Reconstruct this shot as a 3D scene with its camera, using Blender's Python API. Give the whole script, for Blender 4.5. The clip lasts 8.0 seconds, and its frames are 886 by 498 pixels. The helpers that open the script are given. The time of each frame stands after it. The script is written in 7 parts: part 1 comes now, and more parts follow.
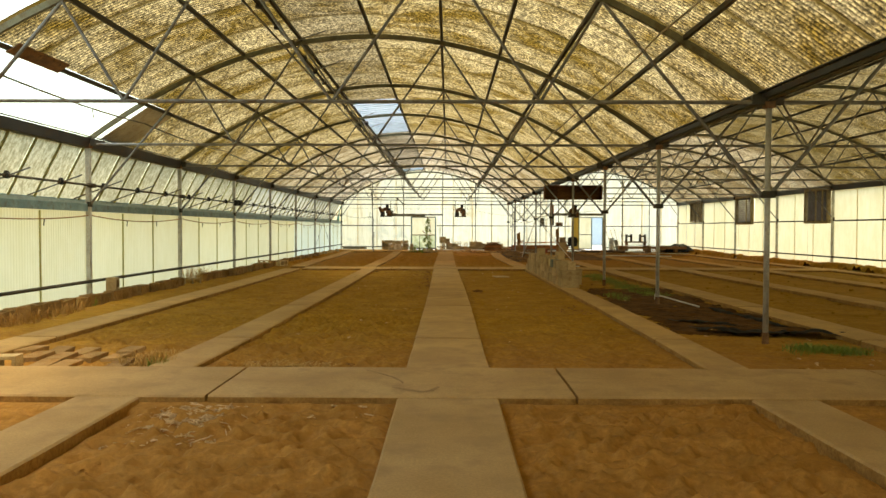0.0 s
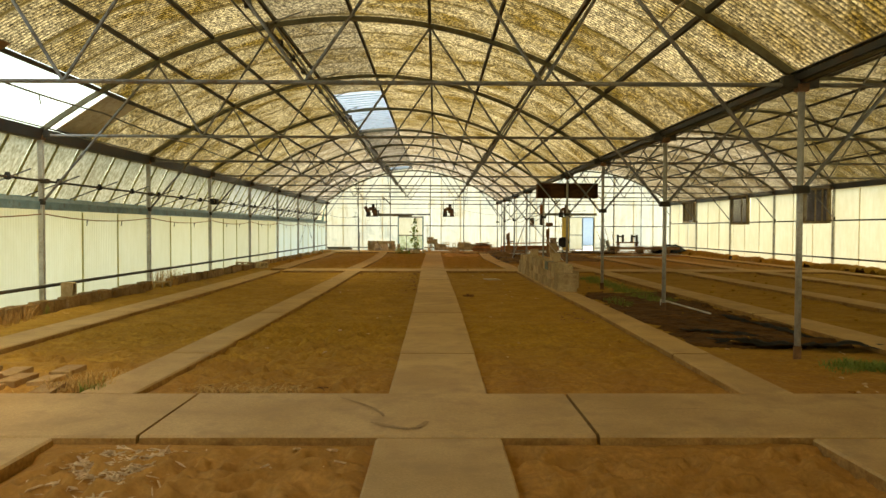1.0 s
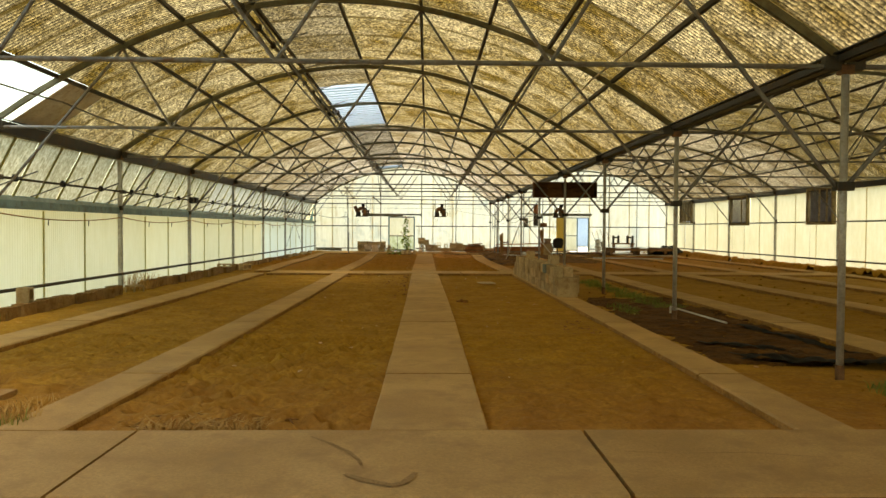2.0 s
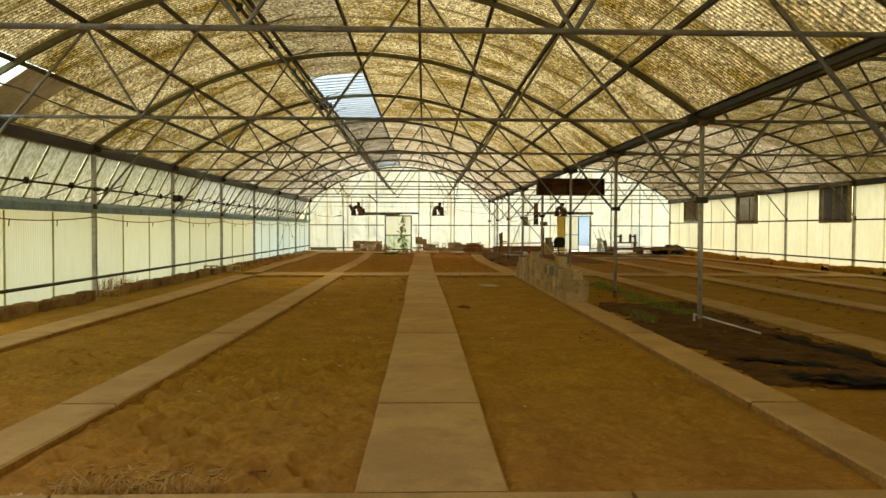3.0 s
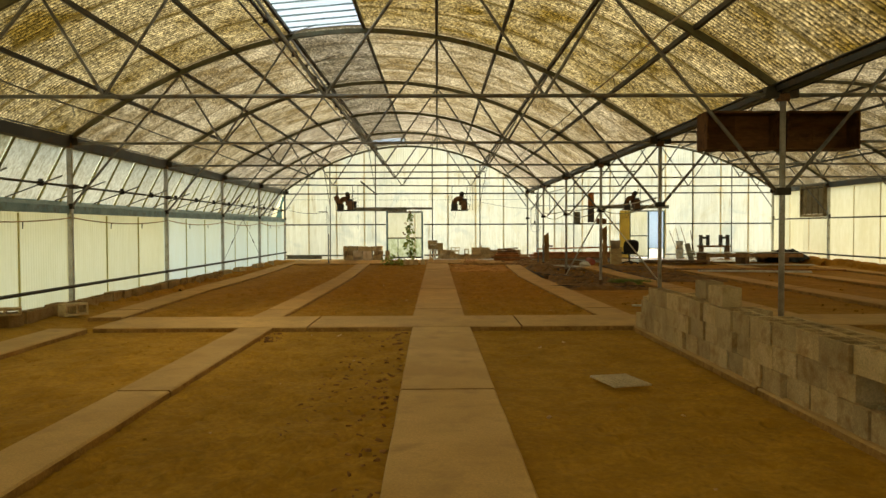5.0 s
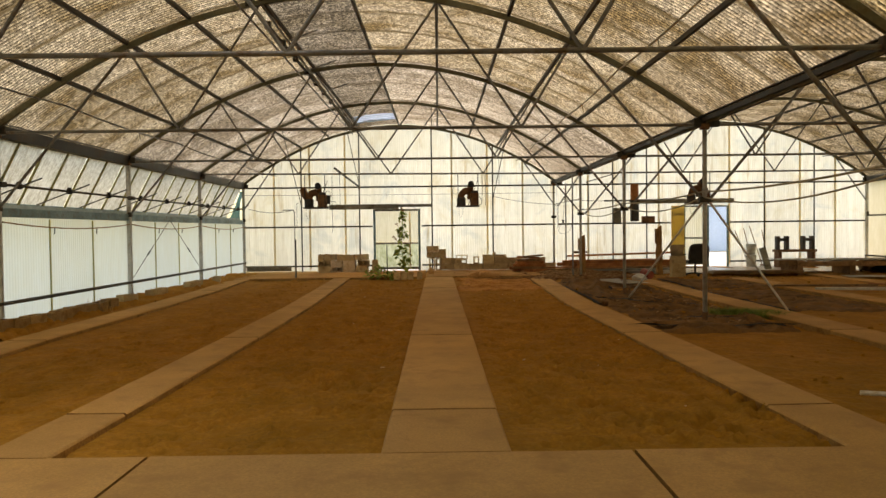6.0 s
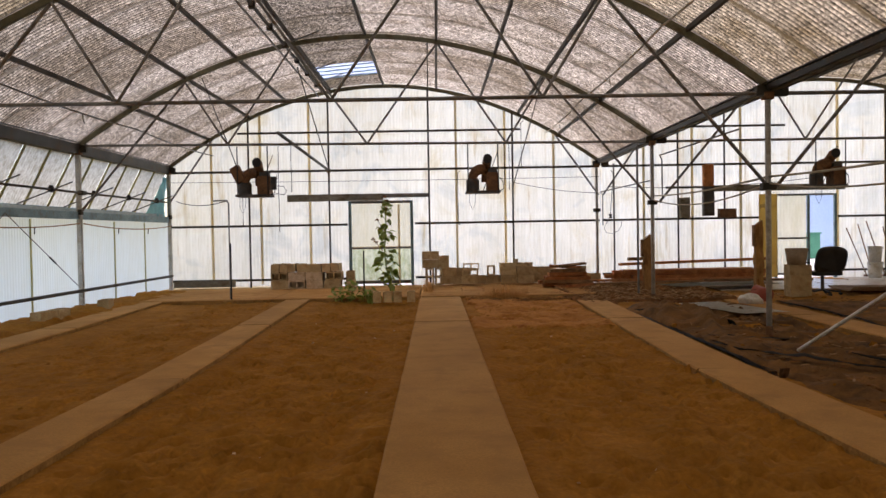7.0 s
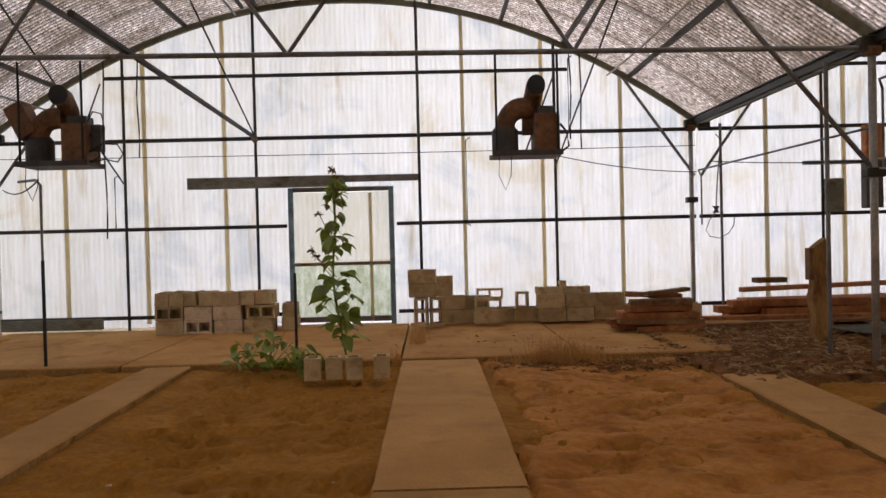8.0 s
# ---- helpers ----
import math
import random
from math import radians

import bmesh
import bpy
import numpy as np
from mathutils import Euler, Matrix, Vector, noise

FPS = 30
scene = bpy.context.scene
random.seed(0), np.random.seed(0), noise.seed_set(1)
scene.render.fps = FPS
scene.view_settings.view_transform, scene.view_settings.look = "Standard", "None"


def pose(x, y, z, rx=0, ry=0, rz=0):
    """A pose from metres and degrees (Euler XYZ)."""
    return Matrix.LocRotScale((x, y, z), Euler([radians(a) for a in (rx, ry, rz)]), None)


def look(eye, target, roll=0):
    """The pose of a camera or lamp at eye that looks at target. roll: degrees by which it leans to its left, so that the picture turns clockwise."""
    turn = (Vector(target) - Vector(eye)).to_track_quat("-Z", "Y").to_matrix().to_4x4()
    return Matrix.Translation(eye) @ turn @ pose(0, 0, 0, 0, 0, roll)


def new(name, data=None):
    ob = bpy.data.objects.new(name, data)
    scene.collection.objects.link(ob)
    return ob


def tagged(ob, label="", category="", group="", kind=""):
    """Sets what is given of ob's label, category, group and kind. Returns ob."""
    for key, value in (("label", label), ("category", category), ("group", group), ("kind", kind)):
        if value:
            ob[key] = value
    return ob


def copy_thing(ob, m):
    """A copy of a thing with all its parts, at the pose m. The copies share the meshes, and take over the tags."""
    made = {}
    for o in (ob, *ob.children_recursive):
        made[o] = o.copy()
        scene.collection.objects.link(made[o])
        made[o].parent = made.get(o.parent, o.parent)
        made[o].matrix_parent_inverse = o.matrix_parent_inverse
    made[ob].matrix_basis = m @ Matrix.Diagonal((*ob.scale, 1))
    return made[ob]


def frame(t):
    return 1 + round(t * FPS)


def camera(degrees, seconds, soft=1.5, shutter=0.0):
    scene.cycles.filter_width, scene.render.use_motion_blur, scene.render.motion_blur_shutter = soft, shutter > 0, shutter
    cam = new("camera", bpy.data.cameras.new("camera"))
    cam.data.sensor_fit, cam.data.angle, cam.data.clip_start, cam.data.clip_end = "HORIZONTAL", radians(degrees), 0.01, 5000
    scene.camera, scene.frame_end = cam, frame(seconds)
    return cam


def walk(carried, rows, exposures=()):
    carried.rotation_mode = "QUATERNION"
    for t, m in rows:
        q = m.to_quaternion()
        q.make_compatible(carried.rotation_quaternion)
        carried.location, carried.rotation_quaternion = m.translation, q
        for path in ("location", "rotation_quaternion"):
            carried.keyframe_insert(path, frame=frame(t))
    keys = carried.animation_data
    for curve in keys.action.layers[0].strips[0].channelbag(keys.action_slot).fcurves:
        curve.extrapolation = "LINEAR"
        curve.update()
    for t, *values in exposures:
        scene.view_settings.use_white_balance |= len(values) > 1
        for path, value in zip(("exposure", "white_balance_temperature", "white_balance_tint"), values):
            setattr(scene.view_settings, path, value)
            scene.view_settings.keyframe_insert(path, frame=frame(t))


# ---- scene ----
cam = camera(62.2, 8.0)
PATH = [
    (0, (-0.035, 0.061, 1.35), (-0.05, 2.259, 1.289), 0.2),
    (0.5, (-0.057, 0.642, 1.348), (-0.054, 2.841, 1.284), 0.3),
    (1, (-0.059, 1.192, 1.343), (-0.036, 3.391, 1.283), 0.2),
    (1.5, (-0.051, 1.718, 1.346), (-0.013, 3.917, 1.287), 0.3),
    (3, (-0.078, 3.365, 1.373), (-0.021, 5.564, 1.31), 0.2),
    (3.5, (-0.089, 4.619, 1.375), (-0.035, 6.818, 1.308), 0.2),
    (4, (-0.081, 7.934, 1.37), (-0.032, 10.133, 1.307), 0.1),
    (4.5, (-0.134, 11.22, 1.362), (-0.111, 13.419, 1.298), 0.1),
    (6, (-0.182, 21.404, 1.367), (-0.168, 23.603, 1.311), -0.7),
    (6.5, (-0.147, 24.861, 1.321), (-0.142, 27.06, 1.266), -0.8),
    (7, (-0.227, 28.228, 1.29), (-0.207, 30.428, 1.241), -1.0),
    (7.5, (-0.306, 31.713, 1.316), (-0.27, 33.912, 1.273), -1.0),
    (8, (-0.228, 35.193, 1.273), (-0.193, 37.393, 1.244), -1.4),
]
LIGHT = [(0.0, 1.94, 11300, -3), (1.5, 1.86, 11400, -3), (4.6, 1.70, 12300, -5), (6.0, 1.56, 10700, 10), (7.0, 1.54, 7800, 21), (8.0, 1.465, 7450, 23)]
walk(cam, [(t, look(eye, target, roll)) for t, eye, target, roll in PATH], LIGHT)

# ---- daylight ----
world = bpy.data.worlds.new("sky")
scene.world = world
world.use_nodes = True
wn, wl = world.node_tree.nodes, world.node_tree.links
sky = wn.new("ShaderNodeTexSky")
sky.sky_type, sky.sun_disc = "NISHITA", False
sky.sun_elevation, sky.sun_rotation = radians(78), radians(100)
sky.air_density, sky.dust_density = 1.0, 2.3
wn["Background"].inputs["Strength"].default_value = 0.212
wl.new(sky.outputs[0], wn["Background"].inputs["Color"])
sun = new("sun", bpy.data.lights.new("sun", "SUN"))
sun.data.energy, sun.data.angle, sun.data.color = 0.26, radians(30), (1.0, 0.95, 0.87)
sun.matrix_world = look((7.5, -1.3, 41.5), (0, 0, 0))

import functools

# ---- materials ----
def nodes(name):
    m = bpy.data.materials.new(name)
    m.use_nodes = True
    return m, m.node_tree.nodes, m.node_tree.links


def add(n, kind, **inputs):
    node = n.new(kind)
    for key, value in inputs.items():
        node.inputs[key.replace("_", " ")].default_value = value
    return node


def ramp(n, l, source, stops):
    r = n.new("ShaderNodeValToRGB")
    while len(r.color_ramp.elements) < len(stops):
        r.color_ramp.elements.new(0.5)
    for e, (p, c) in zip(r.color_ramp.elements, stops):
        e.position, e.color = p, (*c, 1)
    l.new(source, r.inputs[0])
    return r.outputs[0]


def where(n, l, stretch=(1, 1, 1)):
    g = n.new("ShaderNodeNewGeometry")
    mp = n.new("ShaderNodeMapping")
    mp.inputs["Scale"].default_value = stretch
    l.new(g.outputs["Position"], mp.inputs["Vector"])
    return mp.outputs[0]


def blend(n, l, a, b, fac, mode="MIX"):
    m = n.new("ShaderNodeMix")
    m.data_type, m.blend_type = "RGBA", mode
    for sock, v in ((m.inputs[0], fac), (m.inputs[6], a), (m.inputs[7], b)):
        if isinstance(v, bpy.types.NodeSocket):
            l.new(v, sock)
        else:
            sock.default_value = v if isinstance(v, (int, float)) else (*v, 1)
    return m.outputs[2]


def surface(name, dark, light, large=1.5, fine=40, rough=0.8, metal=0.0, bump=0.3, depth=0.01, stain=None, stretch=(1, 1, 1), vary=0.0, low=0.35, high=0.65, lumps=0.0, mid_tint=None, far_tint=(1, 1, 1), grain=0.75):
    """Two scales of noise between two colours, an optional stain colour, relief and gloss."""
    m, n, l = nodes(name)
    b = n["Principled BSDF"]
    co = where(n, l, stretch)
    big = add(n, "ShaderNodeTexNoise", Scale=large, Detail=6.0, Roughness=0.6)
    small = add(n, "ShaderNodeTexNoise", Scale=fine, Detail=5.0, Roughness=0.7)
    for t in (big, small):
        l.new(co, t.inputs["Vector"])
    c1 = ramp(n, l, big.outputs[0], [(low, dark), (high, light)])
    c2 = ramp(n, l, small.outputs[0], [(0.3, (0.62, 0.62, 0.62)), (0.7, (1.25, 1.25, 1.25))])
    col = blend(n, l, c1, c2, grain, "MULTIPLY")
    if stain:
        st = add(n, "ShaderNodeTexNoise", Scale=large * 2.7, Detail=8.0, Roughness=0.65)
        l.new(co, st.inputs["Vector"])
        f = ramp(n, l, st.outputs[0], [(0.5, (0, 0, 0)), (0.68, (1, 1, 1))])
        col = blend(n, l, col, stain, f)
    if mid_tint:
        # light put into the colour by y: bluish near, then yellower, then redder
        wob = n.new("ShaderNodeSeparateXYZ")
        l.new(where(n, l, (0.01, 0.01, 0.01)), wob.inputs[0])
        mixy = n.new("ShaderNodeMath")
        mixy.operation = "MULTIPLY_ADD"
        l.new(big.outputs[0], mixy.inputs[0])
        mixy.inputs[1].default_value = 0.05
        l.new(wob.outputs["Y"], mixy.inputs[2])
        tint = ramp(n, l, mixy.outputs[0], [(0.095, (0.94, 0.4 + 0.6 * mid_tint[1], 1.6)), (0.13, mid_tint), (0.27, mid_tint), (0.33, far_tint)])
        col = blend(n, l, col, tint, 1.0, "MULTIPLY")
    if vary:
        oi = n.new("ShaderNodeObjectInfo")
        v = ramp(n, l, oi.outputs["Random"], [(0, (1 - vary,) * 3), (1, (1 + vary,) * 3)])
        col = blend(n, l, col, v, 1.0, "MULTIPLY")
    l.new(col, b.inputs["Base Color"])
    r = ramp(n, l, small.outputs[0], [(0.2, (rough - 0.1,) * 3), (0.8, (min(1, rough + 0.1),) * 3)])
    l.new(r, b.inputs["Roughness"])
    b.inputs["Metallic"].default_value = metal
    if rough > 0.84:
        b.inputs["Specular IOR Level"].default_value = 0.12
    bp = add(n, "ShaderNodeBump", Strength=bump, Distance=depth)
    l.new(small.outputs[0], bp.inputs["Height"])
    if lumps:
        # trodden hollows and clods
        lp = add(n, "ShaderNodeTexNoise", Scale=7.5, Detail=1.5, Roughness=0.45)
        l.new(co, lp.inputs["Vector"])
        hl = ramp(n, l, lp.outputs[0], [(0.30, (0,) * 3), (0.50, (0.8,) * 3), (0.72, (1,) * 3)])
        b2 = add(n, "ShaderNodeBump", Strength=1.0, Distance=lumps)
        l.new(hl, b2.inputs["Height"])
        l.new(b2.outputs[0], bp.inputs["Normal"])
    l.new(bp.outputs[0], b.inputs["Normal"])
    return m


def sheeting(name, clean, dirty, amount, speckle, stretch, fine=18.0, vary=0.12, gloss=0.06, back=0.35, low=0.4, high=0.62, rib_shade=0.0, laps=0.0, clear=0.0, axis="Y", cloud=0.0):
    """Weathered translucent fibreglass: passes a part of the light, tinted and blotched by dirt, with optional painted
    rib shading.
    """
    m, n, l = nodes(name)
    co = where(n, l, stretch)
    big = add(n, "ShaderNodeTexNoise", Scale=0.55, Detail=4.0, Roughness=0.6)
    small = add(n, "ShaderNodeTexNoise", Scale=fine, Detail=4.0, Roughness=0.75)
    for t in (big, small):
        l.new(co, t.inputs["Vector"])
    f1 = ramp(n, l, big.outputs[0], [(0.3, (0.25,) * 3), (0.72, (0.9,) * 3)])
    f2 = ramp(n, l, small.outputs[0], [(low, (1,) * 3), (high, (0,) * 3)])
    grime_shade = blend(n, l, f1, f2, speckle)
    if rib_shade:
        # shading of the corrugation put into the colour as darker bands
        g = n.new("ShaderNodeTexCoord")
        wv = add(n, "ShaderNodeTexWave", Scale=0.314159 / 0.076, Distortion=0.9, Detail=2.0)
        wv.inputs["Detail Scale"].default_value = 3.0
        wv.bands_direction = axis
        l.new(g.outputs["Object"], wv.inputs["Vector"])
        f3 = ramp(n, l, wv.outputs["Fac"], [(0.15, (1,) * 3), (0.75, (0,) * 3)])
        grime_shade = blend(n, l, grime_shade, f3, rib_shade)
        # dirt caught where two sheets lap
        sp = n.new("ShaderNodeSeparateXYZ")
        l.new(g.outputs["Object"], sp.inputs[0])
        f4 = ramp(n, l, sp.outputs["Y"], [(0.05, (1,) * 3), (0.085, (0,) * 3)])
        grime_shade = blend(n, l, grime_shade, blend(n, l, (0, 0, 0), f4, laps), 1.0, "LIGHTEN")
    grime_shade = blend(n, l, (0, 0, 0), grime_shade, amount)
    col = blend(n, l, clean, dirty, grime_shade)
    if cloud:
        # drifting patches of grey-blue and tea-brown dirt, and brown runs
        free = where(n, l)
        c1 = add(n, "ShaderNodeTexNoise", Scale=0.8, Detail=5.0, Roughness=0.6, Distortion=0.8)
        l.new(free, c1.inputs["Vector"])
        t1 = ramp(n, l, c1.outputs[0], [(0.34, (0.72, 0.78, 0.84)), (0.47, (1, 1, 1)), (0.56, (1, 1, 1)), (0.70, (0.86, 0.78, 0.62))])
        col = blend(n, l, col, t1, cloud, "MULTIPLY")
        runs = add(n, "ShaderNodeTexNoise", Scale=3.2, Detail=4.0, Roughness=0.6)
        l.new(where(n, l, (1.6, 1, 0.16)), runs.inputs["Vector"])
        t2 = ramp(n, l, runs.outputs[0], [(0.60, (1, 1, 1)), (0.74, (0.66, 0.52, 0.32))])
        col = blend(n, l, col, t2, cloud, "MULTIPLY")
    oi = n.new("ShaderNodeObjectInfo")
    v = ramp(n, l, oi.outputs["Random"], [(0, (1 - vary,) * 3), (1, (1 + vary * 0.6,) * 3)])
    col = blend(n, l, col, v, 1.0, "MULTIPLY")
    through_ = n.new("ShaderNodeBsdfTranslucent")
    off = n.new("ShaderNodeBsdfDiffuse")
    shine = add(n, "ShaderNodeBsdfGlossy", Roughness=0.35)
    l.new(col, through_.inputs["Color"])
    l.new(col, off.inputs["Color"])
    mx = n.new("ShaderNodeMixShader")
    mx.inputs[0].default_value = back
    l.new(through_.outputs[0], mx.inputs[1])
    l.new(off.outputs[0], mx.inputs[2])
    m2 = n.new("ShaderNodeMixShader")
    m2.inputs[0].default_value = gloss
    l.new(mx.outputs[0], m2.inputs[1])
    l.new(shine.outputs[0], m2.inputs[2])
    last = m2
    if clear:
        glass = add(n, "ShaderNodeBsdfTransparent")
        last = n.new("ShaderNodeMixShader")
        last.inputs[0].default_value = clear
        l.new(m2.outputs[0], last.inputs[1])
        l.new(glass.outputs[0], last.inputs[2])
    l.new(last.outputs[0], n["Material Output"].inputs["Surface"])
    return m


def roof_sheeting(name, cream, ochre, speck, sharp=0.95):
    """Old ribbed fibreglass: cream and ochre blotches, dark algae specks, painted rib shading, dirt in the laps."""
    m, n, l = nodes(name)
    g = n.new("ShaderNodeTexCoord")
    co = where(n, l, (0.8, 1.0, 0.8))
    oi = n.new("ShaderNodeObjectInfo")
    blotch = add(n, "ShaderNodeTexNoise", Scale=1.5, Detail=5.0, Roughness=0.65, Distortion=0.6)
    grain = add(n, "ShaderNodeTexNoise", Scale=24.0, Detail=4.0, Roughness=0.85)
    spots = add(n, "ShaderNodeTexVoronoi", Scale=17.0, Randomness=1.0)
    for t in (blotch, grain, spots):
        l.new(co, t.inputs["Vector"])
    shift = n.new("ShaderNodeMath")
    shift.operation = "MULTIPLY_ADD"
    l.new(oi.outputs["Random"], shift.inputs[0])
    shift.inputs[1].default_value = 0.16
    l.new(blotch.outputs[0], shift.inputs[2])
    f = ramp(n, l, shift.outputs[0], [(0.44, (1,) * 3), (0.70, (0.08,) * 3)])
    col = blend(n, l, cream, ochre, f)
    fine = ramp(n, l, grain.outputs[0], [(0.37, (0.22,) * 3), (0.49, (0.76,) * 3), (0.60, (2.3,) * 3)])
    col = blend(n, l, col, fine, sharp, "MULTIPLY")
    dots = ramp(n, l, spots.outputs["Distance"], [(0.16, (0.7,) * 3), (0.30, (0,) * 3)])
    col = blend(n, l, col, speck, dots)
    # shading of the ribs painted as a dark and light wave
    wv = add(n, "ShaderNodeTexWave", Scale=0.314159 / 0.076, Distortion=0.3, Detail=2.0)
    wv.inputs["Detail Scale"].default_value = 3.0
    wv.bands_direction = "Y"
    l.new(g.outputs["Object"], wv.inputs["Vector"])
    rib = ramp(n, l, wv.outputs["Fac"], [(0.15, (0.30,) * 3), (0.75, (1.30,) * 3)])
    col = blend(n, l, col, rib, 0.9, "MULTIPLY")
    sp = n.new("ShaderNodeSeparateXYZ")
    l.new(g.outputs["Object"], sp.inputs[0])
    lap = ramp(n, l, sp.outputs["Y"], [(0.09, (0.85,) * 3), (0.13, (0,) * 3)])
    col = blend(n, l, col, [c * 0.72 for c in ochre], lap)
    a, b = n.new("ShaderNodeBsdfTranslucent"), n.new("ShaderNodeBsdfDiffuse")
    l.new(col, a.inputs["Color"])
    l.new(col, b.inputs["Color"])
    mx = n.new("ShaderNodeMixShader")
    mx.inputs[0].default_value = 0.35
    l.new(a.outputs[0], mx.inputs[1])
    l.new(b.outputs[0], mx.inputs[2])
    l.new(mx.outputs[0], n["Material Output"].inputs["Surface"])
    return m


SOIL = surface("soil", (0.39, 0.164, 0.031), (0.545, 0.238, 0.050), 1.9, 22, 0.95, bump=0.4, depth=0.014, stain=(0.38, 0.155, 0.027), low=0.32, high=0.68, lumps=0.013, mid_tint=(0.89, 1.155, 1.10), far_tint=(0.87, 0.91, 0.79), grain=0.75)
SCRUB = surface("dry_scrub", (0.21, 0.165, 0.085), (0.34, 0.27, 0.15), 0.4, 9, 0.95, bump=0.5, depth=0.03, stain=(0.12, 0.13, 0.05))
DUSTYSLAB = surface("soil_dusted_concrete", (0.42, 0.205, 0.066), (0.60, 0.335, 0.125), 0.75, 45, 0.92, bump=0.35, depth=0.008, stain=(0.36, 0.15, 0.038), vary=0.05, low=0.3, high=0.7, lumps=0.004, grain=0.8)
CONCRETE = surface("concrete", (0.50, 0.268, 0.092), (0.62, 0.345, 0.127), 1.1, 60, 0.88, bump=0.25, depth=0.006, stain=(0.44, 0.238, 0.088), vary=0.09, mid_tint=(1.02, 1.23, 1.56), grain=0.5)
# side faces darker than the tops: edge shade put into colour, with soil stains
SLABSIDE = surface("shaded_soiled_side", (0.33, 0.183, 0.066), (0.46, 0.265, 0.10), 2.5, 40, 0.95, bump=0.5, depth=0.01, stain=(0.24, 0.12, 0.042))
BLOCK = surface("concrete_block", (0.47, 0.345, 0.19), (0.63, 0.49, 0.29), 2.5, 70, 0.95, bump=0.6, depth=0.008, stain=(0.37, 0.235, 0.11), vary=0.2)
STEEL = surface("galvanised_steel", (0.15, 0.15, 0.145), (0.26, 0.26, 0.25), 2.0, 35, 0.55, 0.5, bump=0.1, depth=0.003, stain=(0.14, 0.09, 0.05))
DARKSTEEL = surface("weathered_steel", (0.034, 0.031, 0.025), (0.066, 0.060, 0.046), 2.0, 30, 0.6, 0.4, bump=0.15, depth=0.003, stain=(0.07, 0.042, 0.022))
GREENSTEEL = surface("mossy_steel_arch", (0.10, 0.095, 0.055), (0.17, 0.16, 0.10), 1.6, 25, 0.65, 0.3, bump=0.15, depth=0.003, stain=(0.10, 0.07, 0.03))
GUTTER = surface("gutter_steel", (0.035, 0.036, 0.036), (0.065, 0.067, 0.066), 1.2, 30, 0.5, 0.4, bump=0.15, depth=0.004, stain=(0.07, 0.042, 0.022))
BLUESTEEL = surface("painted_rail", (0.13, 0.25, 0.29), (0.23, 0.37, 0.42), 3.0, 40, 0.5, 0.2, bump=0.2, depth=0.004, stain=(0.14, 0.17, 0.17))
POSTSTEEL = surface("post_galvanising", (0.38, 0.375, 0.35), (0.55, 0.54, 0.50), 2.0, 35, 0.5, 0.35, bump=0.1, depth=0.003, stain=(0.30, 0.27, 0.22))
OLIVE = sheeting("olive_strip", (0.66, 0.60, 0.28), (0.46, 0.40, 0.17), 0.8, 0.4, (1, 1, 1), fine=12.0, back=0.35, vary=0.1)
VENTRIB = sheeting("mossy_vent_rib", (0.50, 0.46, 0.17), (0.28, 0.25, 0.09), 0.8, 0.4, (1, 1, 1), fine=12.0, back=0.35, vary=0.1)
RUST = surface("rusty_metal", (0.16, 0.075, 0.035), (0.28, 0.14, 0.065), 5, 50, 0.75, 0.25, bump=0.3, depth=0.004, stain=(0.09, 0.05, 0.03))
BLACK = surface("black_plastic", (0.012, 0.012, 0.013), (0.03, 0.03, 0.03), 3, 60, 0.72, bump=0.2, depth=0.004)
WOOD = surface("old_wood", (0.22, 0.12, 0.06), (0.36, 0.21, 0.11), 3, 30, 0.85, bump=0.3, depth=0.004, stretch=(1, 1, 1), stain=(0.14, 0.08, 0.045), vary=0.2)
TIMBER = surface("orange_brown_timber", (0.33, 0.17, 0.065), (0.47, 0.26, 0.105), 3, 30, 0.85, bump=0.35, depth=0.005, stain=(0.19, 0.09, 0.04), stretch=(1, 1, 0.3))
REDWOOD = surface("red_brown_wood", (0.36, 0.135, 0.055), (0.54, 0.23, 0.10), 3, 30, 0.85, bump=0.3, depth=0.004, stain=(0.25, 0.10, 0.045), vary=0.25)
TRANSLUCENT_STRIP = sheeting("yellowed_joint_strip", (0.90, 0.82, 0.62), (0.74, 0.62, 0.40), 0.8, 0.5, (1, 1, 0.3), fine=8.0, vary=0.15, back=0.3, gloss=0.03)
BATTEN = surface("yellow_pine", (0.42, 0.29, 0.10), (0.60, 0.44, 0.18), 2, 30, 0.8, bump=0.2, depth=0.003, stretch=(1, 1, 0.25))
# greyer and paler towards the end wall: colour balance shift put into the sheets
GREYROOFING = roof_sheeting("greyer_roof_sheet", (0.345, 0.300, 0.222), (0.150, 0.110, 0.056), (0.05, 0.038, 0.02), 0.7)
FARROOFING = roof_sheeting("darker_roof_sheet", (0.18, 0.147, 0.087), (0.079, 0.054, 0.016), (0.025, 0.017, 0.005))
FARGREY = roof_sheeting("second_bay_grey_sheet", (0.25, 0.213, 0.155), (0.10, 0.074, 0.037), (0.03, 0.022, 0.012))
PALEROOFING = roof_sheeting("paler_roof_sheet", (0.375, 0.340, 0.285), (0.185, 0.155, 0.115), (0.07, 0.056, 0.035), 0.7)
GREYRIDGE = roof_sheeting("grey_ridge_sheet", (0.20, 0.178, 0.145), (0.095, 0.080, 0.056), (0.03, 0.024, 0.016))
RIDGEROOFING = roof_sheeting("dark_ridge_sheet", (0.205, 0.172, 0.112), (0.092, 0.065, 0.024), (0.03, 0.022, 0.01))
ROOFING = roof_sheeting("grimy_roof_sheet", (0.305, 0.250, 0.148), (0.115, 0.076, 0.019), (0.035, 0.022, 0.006))
